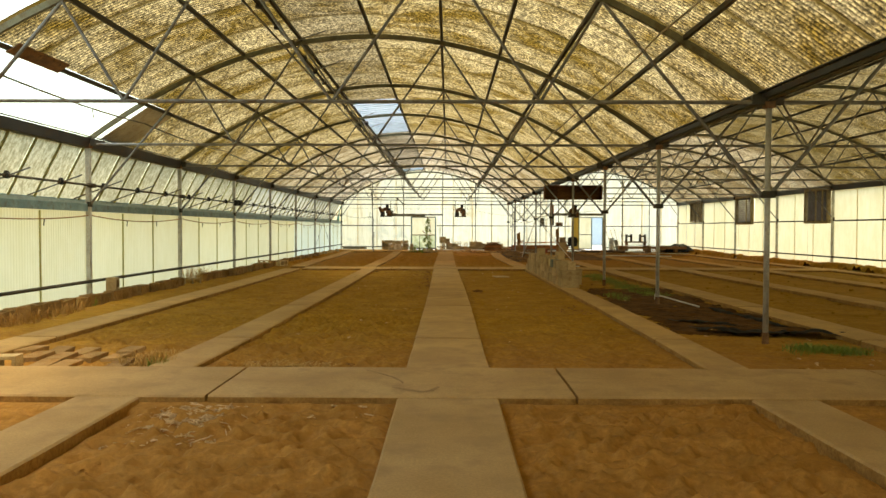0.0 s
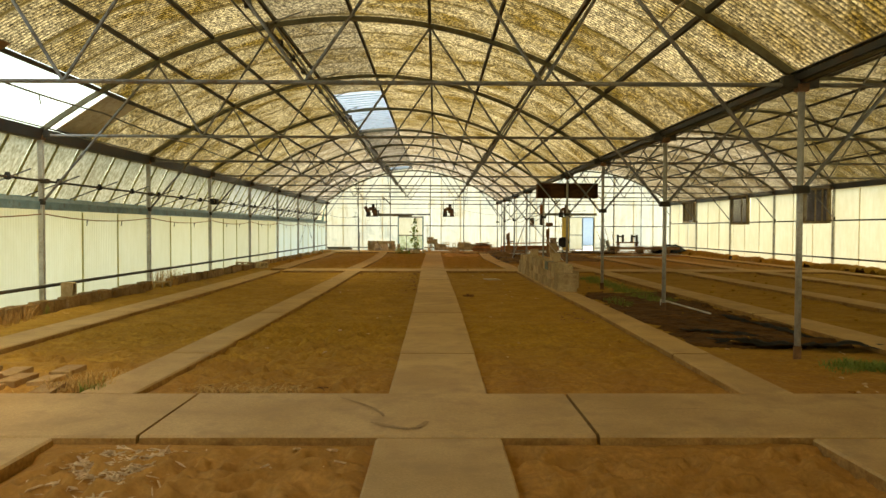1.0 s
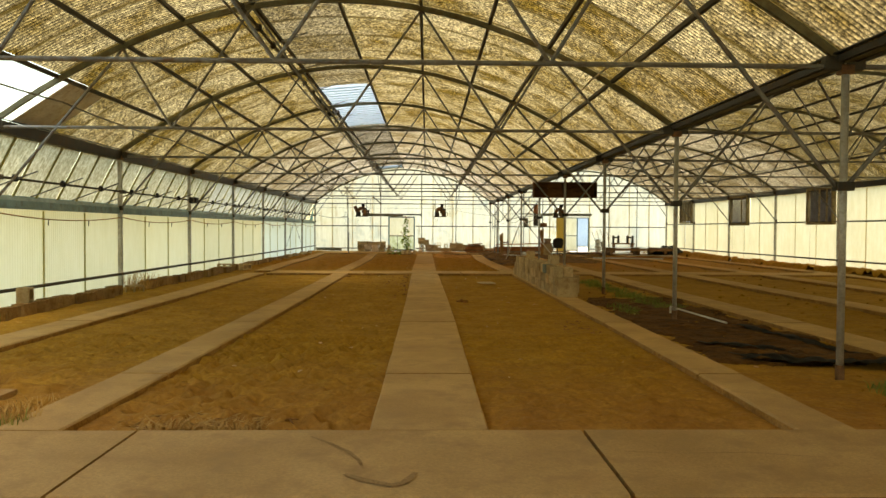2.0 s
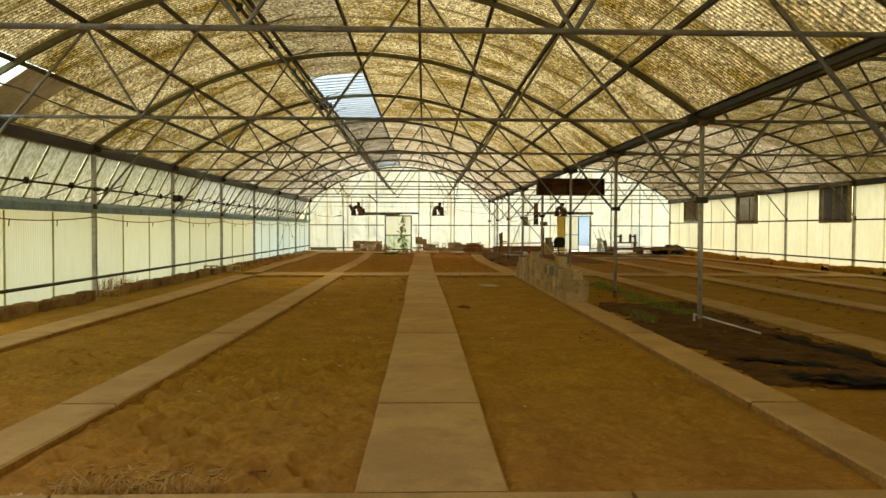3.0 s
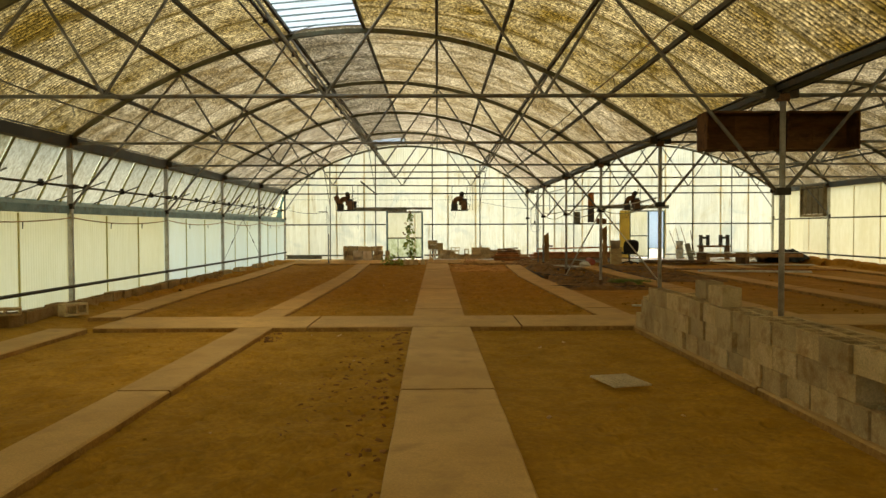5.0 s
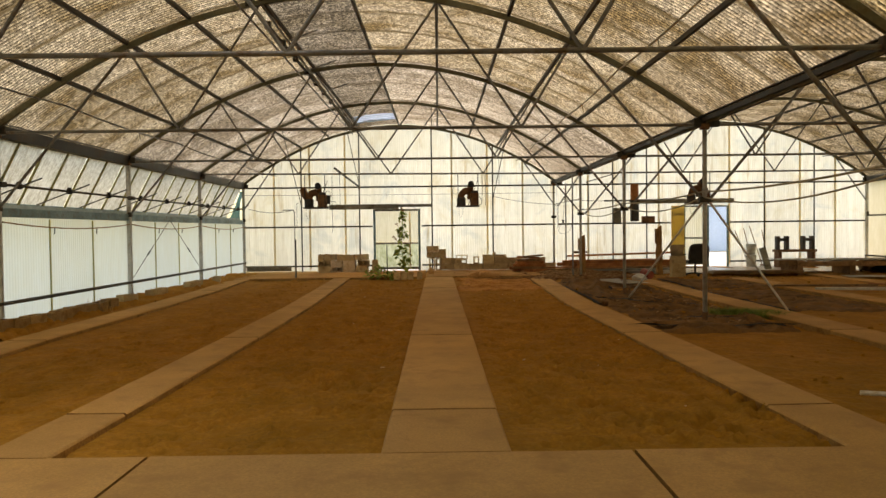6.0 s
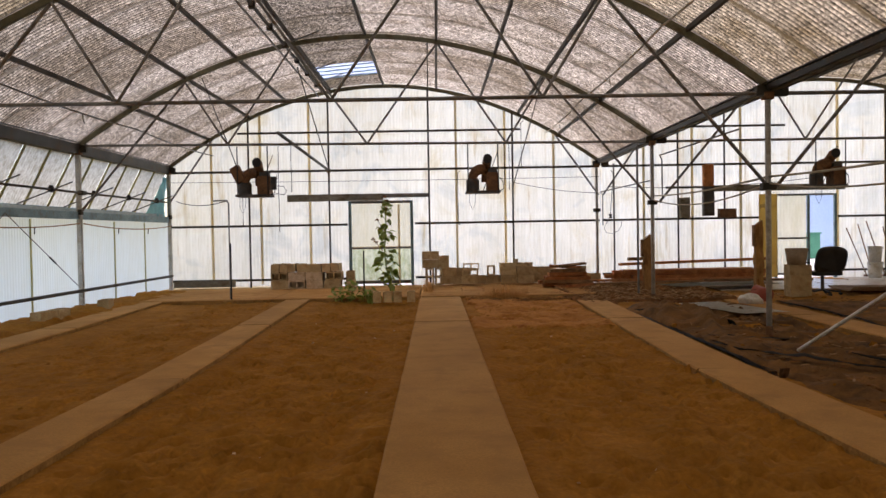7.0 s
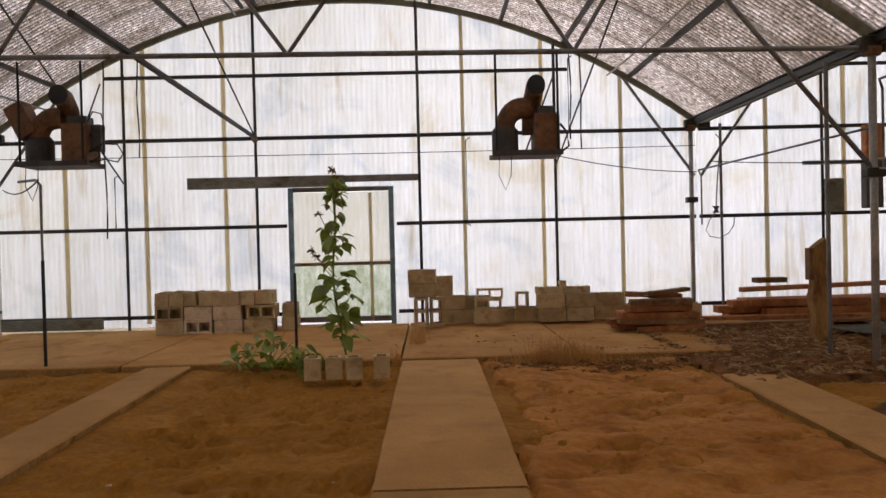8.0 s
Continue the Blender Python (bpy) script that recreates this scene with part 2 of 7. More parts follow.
ENDSHEET = sheeting("end_wall_sheet", (0.85, 0.83, 0.725), (0.50, 0.46, 0.33), 0.6, 0.45, (1, 1, 0.12), fine=8.0, vary=0.08, back=0.12, gloss=0.03, rib_shade=0.10, axis="X", cloud=0.75)
VENTSHEET = sheeting("vent_sheet", (0.64, 0.60, 0.46), (0.23, 0.20, 0.11), 0.95, 0.75, (1, 1.6, 1), fine=9.0, back=0.2)
WALLSHEET = sheeting("wall_sheet", (0.70, 0.675, 0.56), (0.50, 0.45, 0.27), 0.75, 0.35, (1, 1, 0.3), fine=5.0, vary=0.07, back=0.12, gloss=0.03)
# blue of the sky light put into the sheet colour, past y = 31
NORTHSHEET = sheeting("bluish_wall_sheet", (0.71, 0.775, 0.755), (0.64, 0.65, 0.54), 0.65, 0.35, (1, 1, 0.3), fine=5.0, vary=0.05, back=0.05, gloss=0.03)
# paler vent sheet, past y = 26
NORTHVENT = sheeting("grey_vent_sheet", (0.68, 0.67, 0.59), (0.36, 0.33, 0.25), 0.95, 0.75, (1, 1.6, 1), fine=9.0, back=0.2)
PALESHEET = sheeting("pale_wall_sheet", (0.75, 0.705, 0.54), (0.62, 0.56, 0.34), 0.65, 0.35, (1, 1, 0.3), fine=5.0, vary=0.05, back=0.05, gloss=0.03)
MOSSYSHEET = sheeting("mossy_door_sheet", (0.66, 0.68, 0.52), (0.26, 0.30, 0.13), 1.0, 0.6, (1.4, 1, 0.9), fine=3.2, vary=0.05, back=0.15, gloss=0.03, low=0.36, high=0.58)
# blue of the sky put into the sheet colour
CLEARSHEET = sheeting("clear_sheet", (0.44, 0.53, 0.70), (0.26, 0.33, 0.46), 0.8, 0.6, (0.3, 4, 1), fine=5.0, back=0.1, clear=0.32)


# ---- building blocks ----
def part(name, bm, material, parent=None, label="", m=None):
    me = bpy.data.meshes.new(name)
    bm.to_mesh(me)
    bm.free()
    me.materials.append(material)
    ob = new(name, me)
    if parent:
        ob.parent = parent
    if m is not None:
        ob.matrix_basis = m
    if label:
        ob["label"] = label
    return ob


def twin(name, ob, parent, m):
    """Another object on the same mesh."""
    o = new(name, ob.data)
    o.parent, o.matrix_basis = parent, m
    return o


def thing(name, at, label, category, group="", kind="", turn=0):
    e = new(name)
    e.empty_display_size = 0.1
    e.matrix_basis = pose(*at, 0, 0, turn)
    return tagged(e, label, category, group, kind)


def tube(bm, a, b, r, n=8, r2=None):
    a, b = Vector(a), Vector(b)
    d = b - a
    m = Matrix.Translation((a + b) / 2) @ d.to_track_quat("Z", "Y").to_matrix().to_4x4()
    bmesh.ops.create_cone(bm, cap_ends=True, segments=n, radius1=r, radius2=r if r2 is None else r2, depth=d.length, matrix=m)


def bar(bm, a, b, w, h):
    """A square bar from a to b, w across and h high."""
    a, b = Vector(a), Vector(b)
    d = b - a
    q = d.to_track_quat("X", "Z").to_matrix().to_4x4()
    bmesh.ops.create_cube(bm, size=1, matrix=Matrix.Translation((a + b) / 2) @ q @ Matrix.Diagonal((d.length, w, h, 1)))


def box(bm, c, s, m=None, bevel=0.0):
    t = bmesh.ops.create_cube(bm, size=1, matrix=(m or Matrix()) @ Matrix.Translation(c) @ Matrix.Diagonal((*s, 1)))
    if bevel:
        edges = list({e for v in t["verts"] for e in v.link_edges})
        bmesh.ops.bevel(bm, geom=edges, offset=bevel, segments=2, affect="EDGES", profile=0.6)


def sweep(bm, pts, side, up, w, h):
    """A rectangular section w by h carried along the points."""
    rings = []
    for i, p in enumerate(pts):
        p = Vector(p)
        d = (Vector(pts[min(i + 1, len(pts) - 1)]) - Vector(pts[max(i - 1, 0)])).normalized()
        s = Vector(side)
        u = d.cross(s).normalized() if up is None else Vector(up)
        rings.append([bm.verts.new(p + s * (w / 2 * a) + u * (h / 2 * b)) for a, b in ((-1, -1), (1, -1), (1, 1), (-1, 1))])
    for r, q in zip(rings, rings[1:]):
        for i in range(4):
            bm.faces.new((r[i], r[(i + 1) % 4], q[(i + 1) % 4], q[i]))
    bm.faces.new(rings[0][::-1])
    bm.faces.new(rings[-1])
    bmesh.ops.recalc_face_normals(bm, faces=bm.faces)


def pipe(bm, pts, r, n=6):
    """A round pipe or cable through the points."""
    rings = []
    pts = [Vector(p) for p in pts]
    for i, p in enumerate(pts):
        d = (pts[min(i + 1, len(pts) - 1)] - pts[max(i - 1, 0)]).normalized()
        q = d.to_track_quat("Z", "Y")
        rings.append([bm.verts.new(p + q @ Vector((r * math.cos(2 * math.pi * k / n), r * math.sin(2 * math.pi * k / n), 0))) for k in range(n)])
    for a, b in zip(rings, rings[1:]):
        for i in range(n):
            bm.faces.new((a[i], a[(i + 1) % n], b[(i + 1) % n], b[i]))
    bm.faces.new(rings[0][::-1])
    bm.faces.new(rings[-1])


def sag(a, b, drop, n=10):
    a, b = Vector(a), Vector(b)
    return [a.lerp(b, i / n) - Vector((0, 0, drop * 4 * (i / n) * (1 - i / n))) for i in range(n + 1)]


def sheet_mesh(name, length, pts, pitch, depth, material):
    """A corrugated sheet: the ridges follow the points, the waves run across them along y."""
    n = max(4, int(length / pitch * 6))
    ys = np.linspace(0, length, n + 1)
    wave = depth / 2 * np.cos(ys / pitch * 2 * np.pi)
    P = np.array(pts, float)
    T = np.gradient(P, axis=0)
    N = np.stack([-T[:, 1], T[:, 0]], 1)
    N /= np.linalg.norm(N, axis=1)[:, None]
    verts = np.empty((len(P), n + 1, 3))
    verts[:, :, 0] = P[:, 0, None] + N[:, 0, None] * wave[None]
    verts[:, :, 2] = P[:, 1, None] + N[:, 1, None] * wave[None]
    verts[:, :, 1] = ys[None]
    idx = np.arange(len(P) * (n + 1)).reshape(len(P), n + 1)
    faces = np.stack([idx[:-1, :-1], idx[:-1, 1:], idx[1:, 1:], idx[1:, :-1]], -1).reshape(-1, 4)
    me = bpy.data.meshes.new(name)
    me.from_pydata(verts.reshape(-1, 3).tolist(), [], faces.tolist())
    me.polygons.foreach_set("use_smooth", [True] * len(faces))
    me.materials.append(material)
    return me


# ---- the plan ----
YB, STEP = 46.42, 4.667                      # back wall, distance between the frames
WEST, VALLEY, EAST, SOUTH = -6.80, 3.87, 14.45, 46.42 - 11 * 4.667
HW, EAVE, TOP = 5.31, 2.96, 4.90             # half a span, springing and crown of the arches
BAYS = (-1.465, 9.16)


def arch(dx):
    return TOP - (TOP - EAVE) * (dx / HW) ** 2


def frame_y(k):
    return YB - STEP * k


# ---- ground ----
PATHS = (
    ("wide cast-concrete middle path between soil beds, dusty tan", 0.81, ((0, -0.03), (15, -0.035), (24.6, -0.115), (26, -0.15), (43, -0.165))),
    ("narrow cast-concrete path between two soil beds, dusty tan", 0.52, ((0, -2.69), (7, -2.77), (10, -2.70), (16, -2.67), (24.6, -2.71), (26, -2.87), (28, -2.82), (34.5, -2.80), (43, -3.05))),
    ("narrow cast-concrete path near the block kerb, half silted over", 0.52, ((0, -5.1), (8, -5.14), (16, -5.13), (24.6, -5.26), (30, -5.57), (37, -5.62), (43, -6.0))),
    ("narrow cast-concrete path beside the row of valley posts", 0.54, ((0, 2.68), (7, 2.64), (12, 2.72), (16, 2.68), (24.6, 2.70), (26, 2.62), (30, 2.52), (35, 2.42), (43, 2.67))),
    ("narrow cast-concrete path beyond the row of posts", 0.54, ((0, 5.28), (14, 5.33), (31, 5.22), (43, 5.2))),
    ("narrow cast-concrete path in the second bay", 0.52, ((0, 7.9), (43, 7.9))),
    ("narrow cast-concrete path in the second bay", 0.52, ((0, 10.5), (43, 10.5))),
    ("narrow cast-concrete path in the second bay", 0.52, ((0, 13.0), (43, 13.0))))
# soil has crept over one margin of the two inner side paths
SILTED = {1: ((0.0, 0.0), (0.06, 0.03), (0.05, 0.025)), 3: ((0.0, 0.0), (0.12, 0.06), (0.0, 0.0))}

@functools.lru_cache(maxsize=4000)
def path_edges(y):
    """Places across, at y, of the edges of the four nearest paths."""
    out = []
    k = 0 if y < 6.5 else 1 if y < 25.3 else 2
    for n_, (label, width, line) in enumerate(PATHS[:4]):
        less, aside = SILTED.get(n_, ((0, 0),) * 3)[k]
        us, vs = zip(*line)
        c, w = float(np.interp(y, us, vs)) + aside, width - less
        out += [c - w / 2, c + w / 2]
    return out


def soil_height(x, y):
    h = 0.030 * noise.noise((x * 0.9, y * 0.9, 3.1)) + 0.020 * noise.noise((x * 2.3, y * 2.3, 0.7)) + 0.012 * noise.noise((x * 5.5, y * 4.5, 9.2))
    h += 0.011 * noise.noise((x * 11.5, y * 10.0, 2.5))
    if y < 6.5:
        h += 0.02 - 0.035 * abs(noise.noise((x * 5.2 + 0.3 * y, y * 5.6, 8.8)))
    if x > 3.0 and y > 38:
        h += 0.05 * noise.noise((x * 1.3, y * 1.6, 4.4)) + 0.05
    d = min(abs(y - q) for q in (5.90, 7.13, 24.66, 25.88))
    side = min(abs(x - q) for q in path_edges(y))
    if d < 0.25:
        h = h * d / 0.25 + (0.032 if y < 7.2 else 0.020 if y < 25.0 else 0.024) * (1 - d / 0.25)
    elif side < 0.25:
        h = h * side / 0.25 + (-0.006 if y < 7.2 else 0.020 if y < 25.0 else 0.032) * (1 - side / 0.25)
    h -= 0.018 * math.exp(-(min(side, d) / 0.045) ** 2) * (0.45 + 0.55 * max(0.0, min(1.0, 0.6 + 1.6 * noise.noise((x * 0.8, y * 0.55, 6.6)))))
    edge = float(np.interp(y, (0, 14, 24.6, 30, 37, 43), (-5.36, -5.48, -5.74, -5.86, -5.92, -6.30)))
    if x < edge:
        h += 0.05 * min(1, (edge - x) / 0.2)
    return h - 0.072


def spread(*runs):
    """Places along one axis: (start, end, step) for each run."""
    return np.concatenate([np.arange(a, b - q / 2, q) for a, b, q in runs] + [[runs[-1][1]]])


def make_ground():
    xs = spread((WEST - 0.3, -5.2, 0.07), (-5.2, 3.2, 0.03), (3.2, 6.0, 0.06), (6.0, EAST + 0.3, 0.10))
    ys = spread((-1.6, 2.0, 0.12), (2.0, 13.0, 0.03), (13.0, YB + 0.2, 0.05))
    Z = np.array([[soil_height(float(x), float(y)) for x in xs] for y in ys])
    # footprints and hollows trodden into the beds, each with a low rim
    rng = np.random.default_rng(5)
    for i in range(9000):
        bed = ((-4.8, -3.0), (-2.40, -0.5), (-2.40, -0.5), (0.42, 2.35), (0.42, 2.35))[i % 5]
        px = rng.uniform(*bed)
        py = rng.uniform(2.5, 12) if i % 3 == 0 else rng.uniform(10, 43)
        a, k, deep = rng.uniform(0, 6.283), rng.uniform(0.45, 1.1), rng.uniform(0.45, 1.0)
        if i % 6:
            k *= 0.55
        if px > 0.4 and 7 < py < 25 and i % 7:
            deep *= 0.35
        if py > 25:
            deep, k = deep * 1.35, k * 1.25
        if min(abs(py - q) for q in (5.90, 7.13, 24.66, 25.88)) < 0.2:
            continue
        sl = (slice(*np.searchsorted(ys, (py - 0.33, py + 0.33))), slice(*np.searchsorted(xs, (px - 0.33, px + 0.33))))
        gx_, gy_ = np.meshgrid(xs[sl[1]] - px, ys[sl[0]] - py)
        u, v = gx_ * math.cos(a) + gy_ * math.sin(a), -gx_ * math.sin(a) + gy_ * math.cos(a)
        r = np.hypot(u / 0.13, v / 0.085) / k
        Z[sl] += deep * k ** 0.5 * (-0.042 * np.exp(-r ** 4) + 0.019 * np.exp(-((r - 1.45) / 0.35) ** 2))
    verts = [(float(x), float(y), float(Z[j, i])) for j, y in enumerate(ys) for i, x in enumerate(xs)]
    nx, ny = len(xs), len(ys)
    idx = np.arange(nx * ny).reshape(ny, nx)
    faces = np.stack([idx[:-1, :-1], idx[:-1, 1:], idx[1:, 1:], idx[1:, :-1]], -1).reshape(-1, 4).tolist()
    # the land outside, out to the horizon
    far = 3000.0
    cx, cy = (float(xs[0]), float(xs[-1])), (float(ys[0]), float(ys[-1]))
    gx, gy = (-far, cx[0], cx[1], far), (-far, cy[0], cy[1], far)
    base = len(verts)
    verts += [(x, y, -0.06) for y in gy for x in gx]
    for j in range(3):
        for i in range(3):
            if (i, j) != (1, 1):
                a = base + j * 4 + i
                faces.append([a, a + 1, a + 5, a + 4])
    me = bpy.data.meshes.new("ground")
    me.from_pydata(verts, [], faces)
    me.polygons.foreach_set("use_smooth", [True] * len(faces))
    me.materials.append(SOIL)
    me.materials.append(SCRUB)
    for f in list(me.polygons)[-8:]:
        f.material_index = 1
    tagged(new("ground", me), "bare orange-brown soil, raked and trodden, inside the greenhouse", "ground", kind="structure")


make_ground()


# ---- concrete paths ----
def slab_mesh(name, w, l, h, seed):
    """One cast slab with worn, slightly wavy edges; its top at z = 0."""
    rng = random.Random(seed)
    bm = bmesh.new()
    n = max(2, int(l / 0.35))
    rings = []
    for i in range(n + 1):
        y = -l / 2 + l * i / n
        j1, j2 = rng.uniform(-0.003, 0.003), rng.uniform(-0.003, 0.003)
        b = 0.014
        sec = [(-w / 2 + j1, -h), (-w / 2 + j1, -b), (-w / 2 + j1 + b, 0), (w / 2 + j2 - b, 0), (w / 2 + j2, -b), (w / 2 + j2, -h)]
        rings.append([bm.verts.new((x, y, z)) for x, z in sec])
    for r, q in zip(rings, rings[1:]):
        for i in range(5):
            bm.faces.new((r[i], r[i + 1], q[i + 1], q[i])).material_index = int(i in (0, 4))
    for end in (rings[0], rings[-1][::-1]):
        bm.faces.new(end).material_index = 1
    bmesh.ops.recalc_face_normals(bm, faces=bm.faces)
    me = bpy.data.meshes.new(name)
    bm.to_mesh(me)
    bm.free()
    me.materials.append(CONCRETE)
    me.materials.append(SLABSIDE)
    return me


def make_path(name, label, width, cuts, line, top=0.0, lateral=False, material=None):
    """A row of slabs between the cuts; line gives (distance along, place across) for the path's middle."""
    e = thing(name, (0, 0, 0), label, "path", kind="structure")
    us, vs = zip(*line)
    for i, (p, q) in enumerate(zip(cuts, cuts[1:])):
        if q - p < 0.2:
            continue
        a, b = (float(np.interp(u, us, vs)) for u in (p, q))
        turn = math.degrees(math.atan2(b - a, q - p))
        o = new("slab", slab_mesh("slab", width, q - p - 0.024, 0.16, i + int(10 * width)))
        o.parent = e
        if material:
            o.data.materials[0] = material
        z = top + ((i * 37) % 5 - 2) * 0.0013
        m, c = (p + q) / 2, (a + b) / 2
        o.matrix_basis = pose(m, c, z, 0, 0, turn - 90) if lateral else pose(c, m, z, 0, 0, -turn)


CROSS = ((5.90, 7.13), (24.66, 25.88))
CUTS = ((-2.6, 1.9, 5.88), (7.15, 9.1, 12.95, 16.8, 20.7, 24.64), (25.90, 27.0, 31.0, 34.93, 38.92, 42.95))
for n_, (label, width, line) in enumerate(PATHS):
    for k, cuts in enumerate(CUTS):
        less, aside = SILTED.get(n_, ((0, 0),) * 3)[k]
        if n_ == 3 and k == 2:
            cuts = cuts[:-1] + (41.75,)
        make_path("concrete_path", label, width - less, cuts, [(u, v + aside) for u, v in line])
for a, b in CROSS:
    make_path("concrete_cross_path", "cast-concrete cross path of long slabs, edges chipped", b - a, (-4.95, -1.97, 1.0, 3.99, 6.98, 9.97, 13.3), ((-5, (a + b) / 2), (14, (a + b) / 2)), top=0.008, lateral=True)
make_path("concrete_apron", "worn concrete floor strip along the end wall, dusted with soil", 3.3, (-6.55, -3.55, -0.58, 1.35, 3.30), ((-7, 44.65), (4, 44.65)), top=0.016, lateral=True, material=DUSTYSLAB)


# dark hairline cracks across the first cross path
def make_crack(pts, w):
    bm = bmesh.new()
    rows = []
    for i, (x, y) in enumerate(pts):
        a, b = pts[max(0, i - 1)], pts[min(len(pts) - 1, i + 1)]
        d = Vector((b[0] - a[0], b[1] - a[1], 0)).normalized()
        k = w * (0.35 + 0.65 * math.sin(math.pi * (i + 0.5) / len(pts)))
        rows.append([bm.verts.new((x - d.y * k * q, y + d.x * k * q, 0.0145)) for q in (-0.5, 0.5)])
    for p, q in zip(rows, rows[1:]):
        bm.faces.new((p[0], p[1], q[1], q[0]))
    tagged(part("path_crack", bm, CRACK), "dark dirt-filled crack curving across the concrete slab", "crack", kind="structure")


CRACK = surface("dirt_in_crack", (0.33, 0.21, 0.11), (0.42, 0.28, 0.15), 6, 60, 0.95, bump=0.2, depth=0.004)
for pts, w in ((((-0.80, 6.95), (-0.66, 6.80), (-0.52, 6.62), (-0.44, 6.45), (-0.42, 6.36)), 0.03), (((-0.50, 6.22), (-0.38, 6.12), (-0.24, 6.04), (-0.17, 6.08), (-0.11, 6.24)), 0.055), (((1.15, 6.62), (1.5, 6.58), (1.9, 6.60), (2.3, 6.50)), 0.010)):
    make_crack(pts, w)


# ---- frames ----
def make_truss(end=False, lift=0.0):
    e = thing("roof_truss", (0, 0, 0), "bowed steel roof truss, arch over a pipe tie with zigzag struts", "truss", "roof trusses")
    bm = bmesh.new()
    sweep(bm, [(HW * i / 14, 0, arch(HW * i / 14)) for i in range(-14, 15)], (0, 1, 0), None, 0.055, 0.080)
    part("arch", bm, GREENSTEEL, e)
    def tie(x):
        return 2.90 + lift * (HW - x) / (2 * HW)

    if not end:
        bm = bmesh.new()
        tube(bm, (-HW + 0.02, 0, tie(-HW)), (HW - 0.02, 0, tie(HW)), 0.024)
        part("tie", bm, STEEL, e)
        for s in (-1, 1):
            for a, b, low, high in ((0, 1.3, True, False), (1.3, 2.55, False, True), (2.55, 3.3, True, False)):
                bm = bmesh.new()
                za = tie(s * a) if low else arch(a)
                zb = tie(s * b) if high else arch(b) - 0.03
                tube(bm, (s * a, 0.01 * s, za), (s * b, 0.01 * s, zb), 0.019)
                part("strut", bm, STEEL, e)
    for s in (-1, 1):
        bm = bmesh.new()
        a, b = ((4.2, 2.15) if end else (3.3, 1.78))
        tube(bm, (s * a, 0.0, arch(a) - 0.04), (s * (HW - 0.05), 0.0, b), 0.023)
        part("knee_brace", bm, STEEL, e)
        bm = bmesh.new()
        box(bm, (s * (HW - 0.1), 0.0, EAVE - 0.03), (0.18, 0.09, 0.13), bevel=0.01)
        part("end_plate", bm, DARKSTEEL, e)
    return e


first = make_truss()
gable = make_truss(end=True)
sagging = make_truss(lift=0.09)
for c in BAYS:
    for k in range(0, 11):
        src = gable if k == 0 else first
        y = frame_y(k) - (0.12 if k == 0 else 0)
        if c == BAYS[0] and k == 1:
            sagging.matrix_basis = pose(c, y, 0)
        elif c == BAYS[0] and k in (0, 2):
            src.matrix_basis = pose(c, y, 0)
        else:
            copy_thing(src, pose(c, y, 0))


def make_post(x, r, label, square=False, top=2.93, group="posts"):
    e = thing("post", (x, 0, 0), label, "post", group)
    bm = bmesh.new()
    if square:
        box(bm, (0, 0, top / 2 - 0.1), (0.085, 0.07, top + 0.2), bevel=0.008)
    else:
        tube(bm, (0, 0, -0.2), (0, 0, top), r, 14)
        for f in bm.faces:
            f.smooth = len(f.verts) == 4
    part("shaft", bm, POSTSTEEL, e)
    bm = bmesh.new()
    if square:
        box(bm, (0.02, 0, 1.78), (0.07, 0.09, 0.10), bevel=0.01)
    else:
        box(bm, (0, 0, 1.78), (0.17, 0.11, 0.085), bevel=0.015)
    part("brace_bracket", bm, DARKSTEEL, e)
    bm = bmesh.new()
    box(bm, (0, 0, top - 0.06), (0.13, 0.10, 0.09), bevel=0.015)
    part("head_bracket", bm, RUST, e, "rusty head bracket")
    if not square:
        bm = bmesh.new()
        tube(bm, (0, 0, -0.1), (0, 0, 0.09), r + 0.008, 14)
        part("rusted_foot", bm, RUST, e, "rusted foot")
    return e


vp = make_post(VALLEY, 0.034, "round galvanised post under the valley gutter, standing in soil", group="valley posts")
wp = make_post(WEST + 0.05, 0.04, "square galvanised side post in the glazed side wall", square=True, group="side posts")
ep = make_post(EAST - 0.05, 0.04, "square galvanised side post in the far side wall", square=True, group="far side posts")
for src, x in ((vp, VALLEY), (wp, WEST + 0.05), (ep, EAST - 0.05)):
    for k in range(0, 11):
        y = frame_y(k) - (0.12 if k == 0 else 0)
        if src is vp:
            x = VALLEY - max(0.0, y - 25) * 0.0058
        if k == 0:
            src.matrix_basis = pose(x, y, 0)
        else:
            copy_thing(src, pose(x, y, 0))

# purlins
for c in BAYS:
    for dx in (-4.3, -3.3, -2.37, -1.3, 0.0, 1.3, 2.37, 3.3, 4.3):
        e = thing("purlin", (c + dx, 0, arch(dx) + 0.05), "long dark steel purlin carrying the roof sheets", "purlin", "purlins")
        bm = bmesh.new()
        box(bm, (0, (YB + SOUTH) / 2, 0), (0.052, YB - SOUTH - 0.05, 0.065), bevel=0.008)
        part("rail", bm, DARKSTEEL, e)

